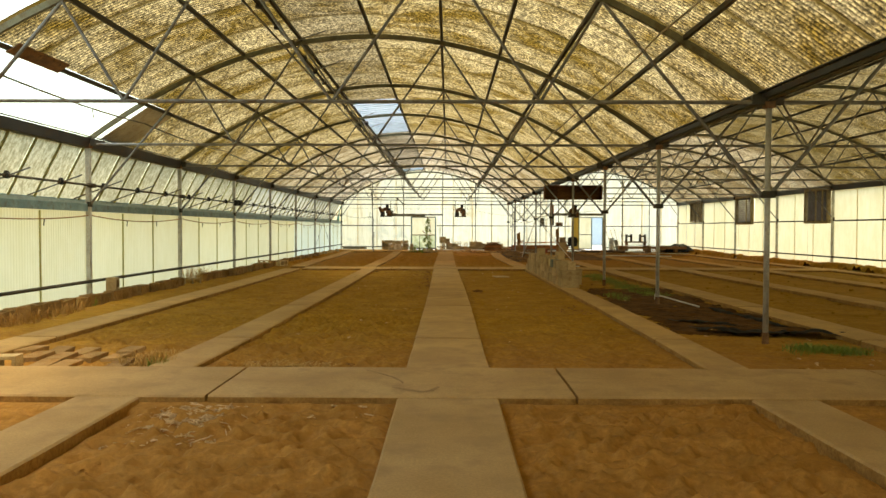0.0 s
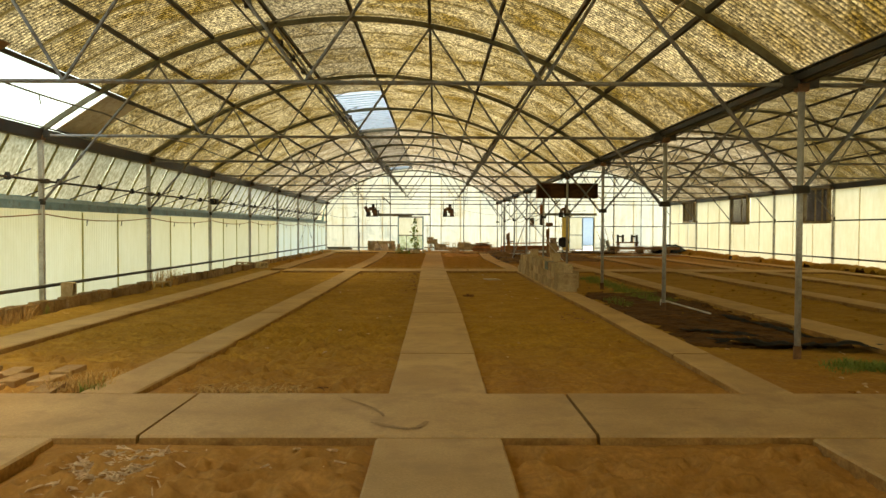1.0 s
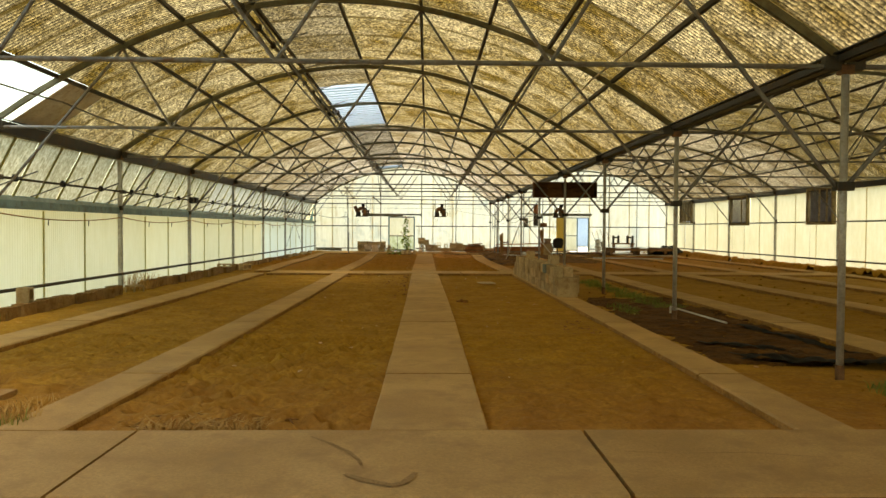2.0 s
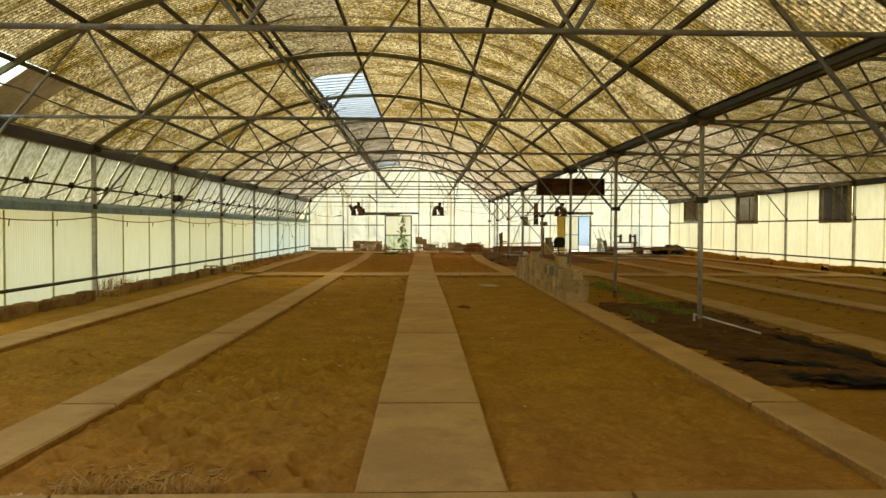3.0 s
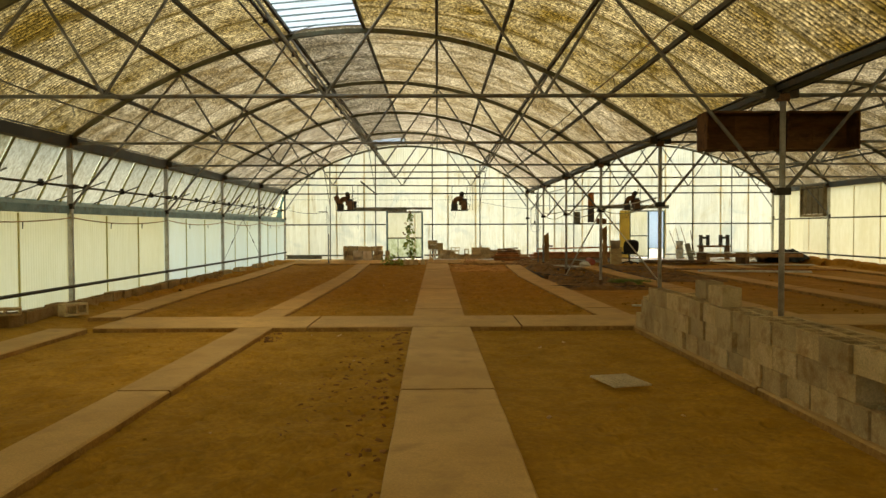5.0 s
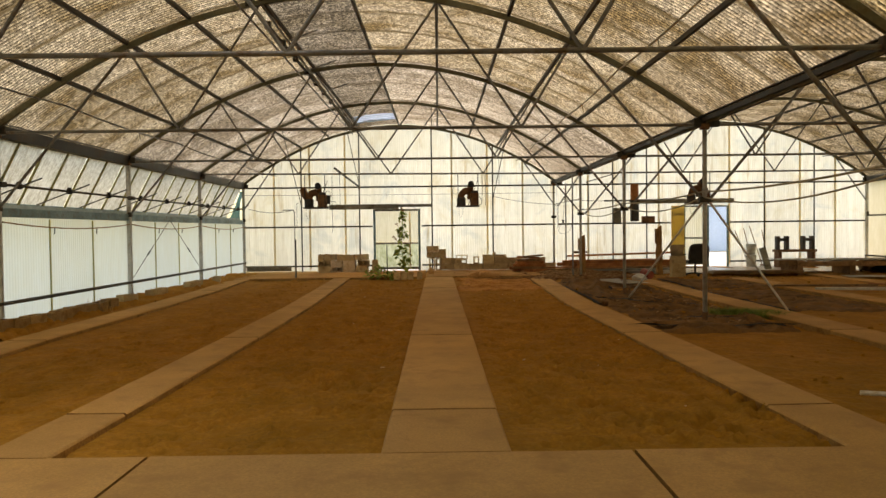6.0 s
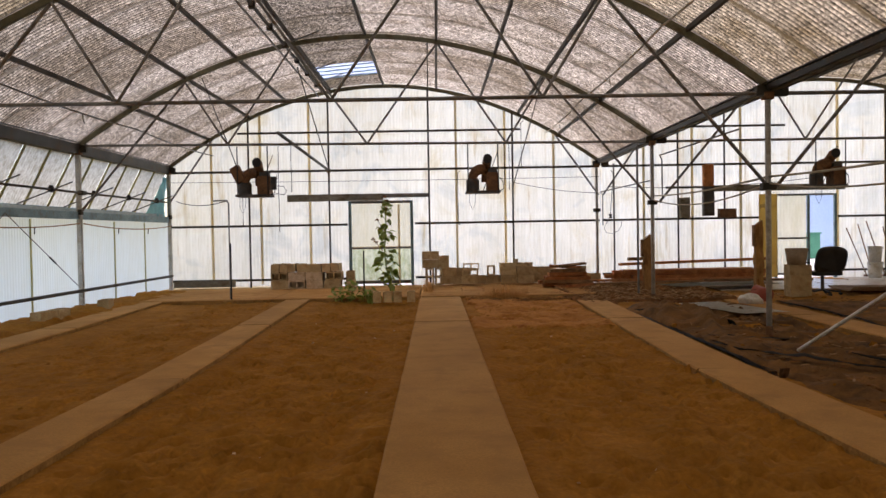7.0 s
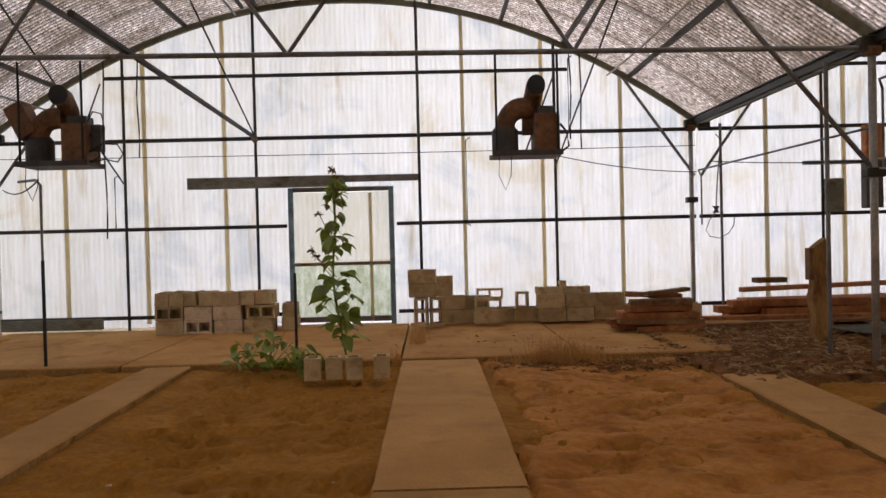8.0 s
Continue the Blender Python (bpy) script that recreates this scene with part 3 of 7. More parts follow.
# valley gutter and eave beams
def channel(name, x, z, w, h, material, label, lip=0.05):
    e = thing(name, (x, 0, z), label, "gutter", kind="structure")
    bm = bmesh.new()
    L, m = YB - SOUTH - 0.1, (YB + SOUTH) / 2
    box(bm, (0, m, 0), (w * 0.62, L, 0.012))
    box(bm, (-w * 0.4, m, h / 2), (0.012, L, h), pose(0, 0, 0, 0, -12, 0))
    box(bm, (w * 0.4, m, h / 2), (0.012, L, h), pose(0, 0, 0, 0, 12, 0))
    box(bm, (0, m, h * 0.55), (w * 0.8, L, 0.012))
    part("trough", bm, material, e)
    bm = bmesh.new()
    for s in (-1, 1):
        box(bm, (s * w * 0.52, m, h), (lip, L, 0.012))
    part("lip", bm, material, e)
    bm = bmesh.new()
    box(bm, (0, m, -0.016), (w * 0.36, L, 0.02), bevel=0.006)
    part("lower_rail", bm, GREENSTEEL, e, "mossy lower rail")
    return e


channel("gutter", VALLEY, 2.955, 0.22, 0.06, GUTTER, "heavy dark steel valley gutter on the row of posts")
channel("gutter", WEST - 0.02, 2.86, 0.24, 0.18, GUTTER, "dark steel eave beam and gutter on the side wall")
channel("gutter", EAST + 0.02, 2.86, 0.24, 0.18, GUTTER, "dark steel eave beam on the far side wall")


# ---- roof ----
SHEET = STEP / 4


def make_roof(c, bay):
    e = thing("roof", (c, 0, 0), "barrel roof of grimy yellowed corrugated fibreglass sheets", "roof", kind="structure")
    lift = 0.10

    def curve(a, b):
        n = max(3, int(abs(b - a) / 0.45))
        return [(a + (b - a) * i / n, arch(a + (b - a) * i / n) + lift) for i in range(n + 1)]

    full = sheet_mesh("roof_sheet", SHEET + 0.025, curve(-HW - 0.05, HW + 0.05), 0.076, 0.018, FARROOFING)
    paler = sheet_mesh("roof_sheet", SHEET + 0.025, curve(-HW - 0.05, HW + 0.05), 0.076, 0.018, FARGREY)
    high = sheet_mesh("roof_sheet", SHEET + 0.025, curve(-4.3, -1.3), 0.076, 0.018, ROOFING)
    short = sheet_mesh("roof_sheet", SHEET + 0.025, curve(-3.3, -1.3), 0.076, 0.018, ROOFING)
    # strip and eave lie out of view, added to cut light on the beds
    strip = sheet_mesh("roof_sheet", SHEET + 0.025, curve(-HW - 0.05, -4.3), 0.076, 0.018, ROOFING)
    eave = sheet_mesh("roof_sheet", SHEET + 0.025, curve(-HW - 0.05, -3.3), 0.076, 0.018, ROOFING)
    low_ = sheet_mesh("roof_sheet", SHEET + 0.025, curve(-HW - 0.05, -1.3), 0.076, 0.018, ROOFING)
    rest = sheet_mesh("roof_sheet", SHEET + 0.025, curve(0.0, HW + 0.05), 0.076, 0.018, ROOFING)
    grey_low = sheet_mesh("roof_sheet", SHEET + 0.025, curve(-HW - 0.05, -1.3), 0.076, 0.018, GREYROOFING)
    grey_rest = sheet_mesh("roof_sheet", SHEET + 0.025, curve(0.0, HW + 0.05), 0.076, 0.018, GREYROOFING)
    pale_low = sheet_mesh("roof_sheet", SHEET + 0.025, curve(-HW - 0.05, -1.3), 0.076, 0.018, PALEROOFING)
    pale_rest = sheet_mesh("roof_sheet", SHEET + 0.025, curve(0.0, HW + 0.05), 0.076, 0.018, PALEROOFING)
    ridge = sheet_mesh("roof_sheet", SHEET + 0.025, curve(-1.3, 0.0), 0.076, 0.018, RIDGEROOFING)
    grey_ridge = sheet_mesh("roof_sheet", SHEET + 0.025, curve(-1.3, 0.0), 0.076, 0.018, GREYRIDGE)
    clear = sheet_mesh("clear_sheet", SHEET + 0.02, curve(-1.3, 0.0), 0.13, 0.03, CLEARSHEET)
    n = int(round((YB - SOUTH) / SHEET))
    for i in range(n):
        y = SOUTH + i * SHEET
        z = 0.004 * (i % 2)
        if bay == 0 and 21.3 < y + SHEET / 2 < 27.3:
            kinds = ((low_, "roof_sheet"), (rest, "roof_sheet"), (clear, "clear_sheet"))
        elif bay == 0 and 44.2 < y + SHEET / 2 < 45.2:
            kinds = ((low_, "roof_sheet"), (rest, "roof_sheet"), (clear, "clear_sheet"))
        elif bay == 0 and 9.0 < y + SHEET / 2 < 14.4:
            kinds = ((high, "roof_sheet"), (ridge, "roof_sheet"), (rest, "roof_sheet"))
        elif bay == 0 and 7.5 < y < 9.0:
            kinds = ((strip, "roof_sheet"), (short, "roof_sheet"), (ridge, "roof_sheet"), (rest, "roof_sheet"))
        # unseen rows, left open above the eave to brighten the near beds
        elif bay == 0 and y < 9.0:
            kinds = ((eave, "roof_sheet"), (ridge, "roof_sheet"), (rest, "roof_sheet"))
        elif bay == 0:
            kinds = ((low_, "roof_sheet"), (ridge, "roof_sheet"), (rest, "roof_sheet"))
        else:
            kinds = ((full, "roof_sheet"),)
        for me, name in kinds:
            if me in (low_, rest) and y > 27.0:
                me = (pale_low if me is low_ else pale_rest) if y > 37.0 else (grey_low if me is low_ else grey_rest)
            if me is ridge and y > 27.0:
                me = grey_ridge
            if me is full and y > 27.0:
                me = paler
            o = new(name, me)
            o.parent, o.matrix_basis = e, pose(0, y, z)
            if name == "clear_sheet":
                o["label"] = "clear corrugated sheet coloured like the sky"


for i, c in enumerate(BAYS):
    make_roof(c, i)
for y0, n_ in ((20.95, 20), (44.12, 4)):
    sk = thing("skylight_sash", (BAYS[0], y0, 0), "open ridge sash with thin glazing bars against the sky", "skylight", kind="structure")
    for i in range(n_):
        bm = bmesh.new()
        bar(bm, (-1.3, 0, arch(1.3) + 0.075), (0.0, 0, arch(0) + 0.075), 0.02, 0.02)
        part("glazing_bar", bm, BLUESTEEL, sk, m=pose(0, 0.34 * i, 0))


# ---- walls ----
def make_end_wall(name, y, label, opening=True):
    """A gable wall of upright corrugated sheets on rails, studs and battens."""
    e = thing(name, (0, y, 0), label, "wall", kind="structure")
    w = 1.205
    for b, c in enumerate(BAYS):
        x0 = c - HW
        edges = [x0 + 0.02] + np.arange(-5.73 if b == 0 else 4.93, c + HW - 0.2, w).tolist() + [c + HW + (0.02 if b == 0 else -0.01)]
        for a, q in zip(edges, edges[1:]):
            doors = ((-2.30, -0.83), (7.3, 8.2), (8.98, 9.66)) if opening else ()
            cuts = sorted({a, q, *[d for dd in doors for d in dd if a < d < q]})
            for s, t in zip(cuts, cuts[1:]):
                m = (s + t) / 2
                bottom = 0.04 if m < -0.5 else -0.12
                if opening and (-2.30 < m < -0.83 or 8.2 < m < 9.66):
                    bottom = 2.06
                bm = bmesh.new()
                n = max(3, int((t - s) / 0.076 * 4))
                lo, hi = [], []
                for i in range(n + 1):
                    x = s + (t - s) * i / n
                    d = 0.006 * math.cos(x / 0.076 * 2 * math.pi)
                    lo.append(bm.verts.new((x, d, bottom)))
                    hi.append(bm.verts.new((x, d, arch(x - c) + 0.09)))
                for i in range(n):
                    bm.faces.new((lo[i], lo[i + 1], hi[i + 1], hi[i])).smooth = True
                part("sheet", bm, ENDSHEET, e)
        for a in edges[1:-1]:
            bm = bmesh.new()
            box(bm, (a, -0.035, (arch(a - c) + 0.1) / 2), (0.055, 0.04, arch(a - c) - 0.1), bevel=0.004)
            if not (opening and (-2.35 < a < -0.8 or 8.1 < a < 9.7)):
                part("joint_strip", bm, TRANSLUCENT_STRIP, e, "yellowed strip over the sheet joint")
            else:
                bm.free()
        for z in (0.2, 1.53, 2.86):
            spans = [(x0 + 0.03, c + HW - 0.03)]
            if opening and z < 2 and b == 0:
                spans = [(x0 + 0.03, -2.4), (-0.74, c + HW - 0.03)]
            if opening and z < 2 and b == 1:
                spans = [(x0 + 0.03, 8.1), (9.75, c + HW - 0.03)]
            for s, t in spans:
                bm = bmesh.new()
                box(bm, ((s + t) / 2, -0.085, z), (t - s, 0.05, 0.055), bevel=0.006)
                part("rail", bm, DARKSTEEL, e)
        for x in ((-4.79, -2.83, -0.38, 1.68) if b == 0 else (5.75, 6.9, 10.9, 12.6)):
            bm = bmesh.new()
            tube(bm, (x, -0.13, 0.0), (x, -0.13, arch(x - c)), 0.023)
            part("stud", bm, DARKSTEEL, e)
    return e


make_end_wall("wall_north", YB, "end wall of glowing white corrugated sheets on steel rails")
make_end_wall("wall_south", SOUTH, "plain corrugated end wall behind the walk", opening=False)


FANS = ((41.9, 43.75, 1.8), (34.95, 36.87, 1.65), (27.95, 29.8, 1.65))


def make_side_wall(name, x, s, label, vents):
    e = thing(name, (x, 0, 0), label, "wall", kind="structure")
    third = STEP / 3
    hi = 1.68 if vents else 2.98
    me = sheet_mesh("sheet", third + 0.03, [(0, 0.02), (0, hi)], 0.076, 0.005 if vents else 0.012, PALESHEET if vents else WALLSHEET)
    vs = None
    if vents:
        bot = (s * 0.52, 1.88 - 2.88)
        vs = sheet_mesh("vent_sheet", third - 0.005, [(0, 0), bot], 0.076, 0.012, VENTSHEET)
        north_sheet = sheet_mesh("sheet", third + 0.03, [(0, 0.02), (0, hi)], 0.076, 0.005, NORTHSHEET)
        north_vent = sheet_mesh("vent_sheet", third - 0.005, [(0, 0), bot], 0.076, 0.012, NORTHVENT)
    n = int(round((YB - SOUTH) / third))
    bm = bmesh.new()
    box(bm, (0, 0, 0.0), (0.02, 0.030, hi - 0.1), bevel=0.004)
    # a trough-shaped cover, open towards the sheet
    bmesh.ops.delete(bm, geom=[f for f in bm.faces if f.normal.x * s > 0.7], context="FACES")
    strip = part("cover_strip", bm, OLIVE if vents else TRANSLUCENT_STRIP, e, m=pose(-s * 0.02, SOUTH, hi / 2))
    bm = bmesh.new()
    if vents:
        bar(bm, (0, 0, 0), (bot[0], 0, bot[1]), 0.035, 0.03)
        rib = part("vent_rib", bm, VENTRIB, e, m=pose(s * 0.04 - s * 0.02, SOUTH, 2.88))
    else:
        bm.free()
    for i in range(n):
        y = SOUTH + i * third
        gaps = [] if vents else [(a, b, z) for a, b, z in FANS if a < y + third and b > y]
        if not gaps:
            o = new("sheet", north_sheet if vents and y > 31 else me)
            o.parent, o.matrix_basis = e, pose(s * 0.03, y, 0)
        else:
            cuts = sorted({y, y + third, *[c for g in gaps for c in g[:2] if y < c < y + third]})
            for a, b in zip(cuts, cuts[1:]):
                inside = [g for g in gaps if g[0] < (a + b) / 2 < g[1]]
                top = inside[0][2] if inside else hi
                o = new("sheet", sheet_mesh("sheet", b - a, [(0, 0.02), (0, top)], 0.076, 0.012, WALLSHEET))
                o.parent, o.matrix_basis = e, pose(s * 0.03, a, 0)
        if i and abs(i % 3) > 0:
            twin("cover_strip", strip, e, pose(-s * 0.0, y, hi / 2))
        if vents and y < 45.9:
            o = new("vent_sheet", north_vent if y > 26 else vs)
            o.parent, o.matrix_basis = e, pose(s * 0.04, y, 2.88)
            for f in (0.0, 0.5):
                twin("vent_rib", rib, e, pose(s * 0.015, y + f * third, 2.88))
    L, m = YB - SOUTH - 0.1, (YB + SOUTH) / 2
    if vents:
        bm = bmesh.new()
        box(bm, (-s * 0.02, m, 1.72), (0.06, L, 0.14), bevel=0.008)
        part("sill_rail", bm, BLUESTEEL, e, "blue-grey painted sill rail")
        bm = bmesh.new()
        bar(bm, (s * 0.04 + bot[0], SOUTH + 0.1, 2.88 + bot[1]), (s * 0.04 + bot[0], 46.2, 2.88 + bot[1]), 0.04, 0.05)
        part("vent_edge", bm, BLUESTEEL, e)
    else:
        bm = bmesh.new()
        box(bm, (-s * 0.03, m, 1.70), (0.05, L, 0.055), bevel=0.006)
        part("rail", bm, DARKSTEEL, e)
    bm = bmesh.new()
    tube(bm, (-s * 0.08, SOUTH + 0.05, 0.34), (-s * 0.08, YB - 0.1, 0.34), 0.03)
    part("base_rail", bm, DARKSTEEL, e)
    return e


make_side_wall("wall_west", WEST, -1, "side wall of pale translucent sheets under a line of open vents", True)
make_side_wall("wall_east", EAST, 1, "far side wall of pale translucent sheets with fan openings", False)

# ---- more materials ----
LEAF = sheeting("leaf_green", (0.34, 0.44, 0.07), (0.16, 0.24, 0.035), 0.8, 0.4, (1, 1, 1), fine=30.0, back=0.55, gloss=0.08, vary=0.3)
GRASS = surface("weed_green", (0.15, 0.22, 0.035), (0.27, 0.35, 0.075), 3, 40, 0.7, bump=0.1, depth=0.002)
TAWNY = surface("tawny_dead_grass", (0.66, 0.36, 0.13), (0.80, 0.50, 0.22), 3, 60, 0.85, bump=0.1, depth=0.002)
STRAW = surface("dry_straw", (0.42, 0.24, 0.085), (0.62, 0.40, 0.17), 3, 60, 0.85, bump=0.1, depth=0.002)
CHIP = surface("pale_chips", (0.46, 0.29, 0.16), (0.80, 0.58, 0.36), 12, 80, 0.85, bump=0.1, depth=0.002)
MULCH = surface("bark_mulch", (0.175, 0.072, 0.022), (0.33, 0.148, 0.054), 3.0, 45, 0.95, bump=0.7, depth=0.02, stain=(0.13, 0.06, 0.024), lumps=0.04, grain=0.95)
GREYTWIG = surface("grey_dead_stalks", (0.34, 0.20, 0.10), (0.56, 0.37, 0.21), 8, 60, 0.9, bump=0.2, depth=0.003)
TWIG = surface("brown_litter", (0.16, 0.074, 0.029), (0.38, 0.195, 0.083), 8, 60, 0.9, bump=0.2, depth=0.003)
PVC = surface("white_pvc", (0.68, 0.68, 0.65), (0.80, 0.80, 0.77), 3, 40, 0.45, bump=0.05, depth=0.002, stain=(0.55, 0.48, 0.36))
NET = surface("black_ground_cloth", (0.105, 0.058, 0.027), (0.29, 0.145, 0.053), 1.9, 45, 0.85, bump=0.4, depth=0.006, stain=(0.25, 0.12, 0.04))
CRATEWOOD = surface("dark_crate_wood", (0.11, 0.045, 0.02), (0.21, 0.10, 0.045), 4, 40, 0.85, bump=0.3, depth=0.004, stain=(0.06, 0.028, 0.015), stretch=(0.3, 1, 1), vary=0.3)
FILM = sheeting("blue_plastic_film", (0.27, 0.40, 0.44), (0.10, 0.17, 0.20), 0.9, 0.55, (1, 1, 1), fine=7.0, back=0.5, gloss=0.22, vary=0.0)
TEAL = sheeting("teal_tarpaulin", (0.10, 0.44, 0.50), (0.03, 0.17, 0.22), 0.8, 0.5, (1, 1, 1), fine=5.0, back=0.35, gloss=0.15, vary=0.0)
FANWOOD = surface("grey_tan_wood", (0.26, 0.20, 0.11), (0.40, 0.32, 0.19), 3, 30, 0.85, bump=0.3, depth=0.004, stain=(0.16, 0.11, 0.06), vary=0.15)
FANSLAT = surface("tan_louvre", (0.34, 0.28, 0.17), (0.46, 0.39, 0.26), 3, 30, 0.8, bump=0.2, depth=0.003, stain=(0.22, 0.16, 0.09))
DARKSLAT = surface("dark_louvre", (0.075, 0.07, 0.075), (0.14, 0.13, 0.135), 3, 30, 0.7, bump=0.2, depth=0.003, stain=(0.08, 0.05, 0.03))
DAMP = surface("damp_soil", (0.10, 0.046, 0.015), (0.19, 0.09, 0.03), 2.6, 24, 0.85, bump=0.7, depth=0.03, stain=(0.07, 0.035, 0.014), lumps=0.05)
PLY = surface("weathered_board", (0.30, 0.21, 0.13), (0.46, 0.34, 0.22), 2.2, 40, 0.8, bump=0.2, depth=0.004, stain=(0.22, 0.13, 0.075))
PALE = surface("pale_panel", (0.55, 0.53, 0.48), (0.70, 0.68, 0.62), 2.2, 40, 0.7, bump=0.1, depth=0.003, stain=(0.45, 0.36, 0.25))
YELLOW = sheeting("yellow_door_sheet", (0.88, 0.70, 0.27), (0.68, 0.50, 0.17), 0.6, 0.4, (1, 1, 0.4), fine=6.0, back=0.4, gloss=0.05, vary=0.0)
CHARCOAL = surface("sooty_steel", (0.045, 0.043, 0.042), (0.10, 0.095, 0.09), 4, 40, 0.6, 0.3, bump=0.2, depth=0.004, stain=(0.11, 0.06, 0.035))
GREYWOOD = surface("grey_mossy_board", (0.19, 0.185, 0.15), (0.30, 0.29, 0.24), 2.5, 30, 0.85, bump=0.3, depth=0.004, stain=(0.12, 0.09, 0.05), stretch=(0.4, 1, 1))
YARD = surface("pale_yard", (0.55, 0.54, 0.52), (0.68, 0.67, 0.64), 0.6, 30, 0.9, bump=0.2, depth=0.005)
BLUEWALL = surface("pale_blue_render", (0.36, 0.48, 0.66), (0.44, 0.56, 0.74), 0.4, 20, 0.85, bump=0.1, depth=0.004)
BIN = surface("green_bin", (0.02, 0.16, 0.09), (0.04, 0.22, 0.13), 2, 30, 0.5, bump=0.05, depth=0.002)
CEMENT = surface("dusty_cement", (0.52, 0.45, 0.38), (0.66, 0.59, 0.52), 1.2, 40, 0.32, bump=0.1, depth=0.004, stain=(0.38, 0.27, 0.17))
REDPLASTIC = surface("red_plastic", (0.34, 0.06, 0.035), (0.45, 0.10, 0.06), 4, 40, 0.5, bump=0.1, depth=0.002)
CRUST = surface("dried_mud", (0.44, 0.185, 0.043), (0.62, 0.285, 0.082), 1.3, 22, 0.95, bump=0.3, depth=0.01, stain=(0.31, 0.11, 0.026), lumps=0.012, grain=0.5)


# ---- side vents: shaft, pinions and racks ----
def make_vent_gear():
    e = thing("vent_shaft", (WEST + 0.13, 0, 2.13), "long dark pipe shaft that works the side vents", "vent shaft")
    bm = bmesh.new()
    tube(bm, (0, SOUTH + 0.3, 0), (0, 45.9, 0), 0.021)
    part("shaft", bm, DARKSTEEL, e)
    third = STEP / 3
    bm = bmesh.new()
    tube(bm, (0, -0.035, 0), (0, 0.035, 0), 0.05, 10)
    box(bm, (0.0, 0.0, 0.035), (0.06, 0.05, 0.07), bevel=0.008)
    gear = part("pinion", bm, BLACK, e, m=pose(0, 45.3, 0))
    bm = bmesh.new()
    bar(bm, (-0.58, 0, -0.20), (0.36, 0, 0.15), 0.018, 0.022)
    rack = part("rack", bm, STEEL, e, m=pose(0, 45.3, -0.03))
    y = 45.3 - third
    while y > 2:
        twin("pinion", gear, e, pose(0, y, 0))
        twin("rack", rack, e, pose(0, y, -0.03))
        y -= third
    m = thing("vent_gearbox", (WEST + 0.13, frame_y(5), 2.13), "black cast gearbox on the vent shaft at a post", "gearbox")
    bm = bmesh.new()
    box(bm, (0.05, 0, 0), (0.20, 0.26, 0.17), bevel=0.02)
    part("housing", bm, BLACK, m)
    bm = bmesh.new()
    tube(bm, (0.05, -0.24, 0), (0.05, 0.24, 0), 0.06, 12)
    part("motor", bm, BLACK, m)
    for k in range(1, 10):
        b = thing("shaft_bearing", (WEST + 0.11, frame_y(k), 2.13), "steel bearing block holding the vent shaft", "bearing", "shaft bearings")
        bm = bmesh.new()
        box(bm, (0, 0, 0), (0.10, 0.16, 0.08), bevel=0.012)
        part("block", bm, DARKSTEEL, b)


make_vent_gear()

# hose under the sill, with drop tubes
hose = thing("watering_hose", (0, 0, 0), "thin black watering hose slung along the side wall", "hose")
for k in range(0, 10):
    bm = bmesh.new()
    a, b = (WEST + 0.12, frame_y(k) - 0.15, 1.57), (WEST + 0.12, frame_y(k + 1), 1.57)
    pipe(bm, sag(a, b, 0.09), 0.011)
    part("hose_run", bm, TWIG, hose)
    for f in (0.33, 0.67):
        bm = bmesh.new()
        p = Vector(a).lerp(Vector(b), f) - Vector((0, 0, 0.09 * 4 * f * (1 - f)))
        tube(bm, p, p - Vector((0, 0.02, 0.11)), 0.008, 6)
        part("drop_tube", bm, BLACK, hose)

# plastic film across the gap under the vents, and a tarpaulin in the corner
def make_film():
    e = thing("plastic_film", (WEST - 0.06, 0, 0), "strip of bluish plastic film closing the gap under the vents", "plastic film")
    n = 700
    verts, faces = [], []
    for i in range(n + 1):
        y = SOUTH + 0.2 + (46.2 - SOUTH - 0.2) * i / n
        for j in range(5):
            z = 1.74 + (0.115 + 0.012 * noise.noise((y * 1.3, 4.0, 0.0))) * j / 4
            verts.append((0.028 * noise.noise((y * 2.6, z * 9, 1.0)) - 0.02 * j / 4, y, z))
    for i in range(n):
        for j in range(4):
            a = i * 5 + j
            faces.append((a, a + 5, a + 6, a + 1))
    me = bpy.data.meshes.new("film")
    me.from_pydata(verts, [], faces)
    me.polygons.foreach_set("use_smooth", [True] * len(faces))
    me.materials.append(FILM)
    o = new("film", me)
    o.parent = e
    t = thing("tarpaulin", (WEST, 0, 0), "crumpled teal tarpaulin hung in the corner of the vents", "tarpaulin")
    bm = bmesh.new()
    g = []
    for j in range(17):
        v = j / 16
        y0 = 45.0 + 1.18 * v ** 0.8
        rowv = []
        for i in range(17):
            y = y0 + (46.38 - y0) * i / 16
            z = 1.76 + 1.0 * v
            rowv.append(bm.verts.new((-0.03 + 0.05 * noise.noise((y * 4, z * 4, 2.2)) - 0.06 * (1 - v), y, z)))
        g.append(rowv)
    for j in range(16):
        for i in range(16):
            bm.faces.new((g[j][i], g[j][i + 1], g[j + 1][i + 1], g[j + 1][i])).smooth = True
    part("sheet", bm, TEAL, t)


make_film()

# ridge vent shaft and roof braces
e = thing("ridge_vent_shaft", (BAYS[0] - 1.42, 0, arch(1.42) - 0.06), "pipe shaft with pinions under the ridge vent", "vent shaft")
bm = bmesh.new()
tube(bm, (0, SOUTH + 0.3, 0), (0, YB - 0.5, 0), 0.03)
part("shaft", bm, DARKSTEEL, e)
bm = bmesh.new()
tube(bm, (-0.10, SOUTH + 0.3, -0.10), (-0.10, YB - 0.5, -0.10), 0.018)
part("side_pipe", bm, STEEL, e)
bm = bmesh.new()
box(bm, (0, 0, 0), (0.10, 0.07, 0.12), bevel=0.012)
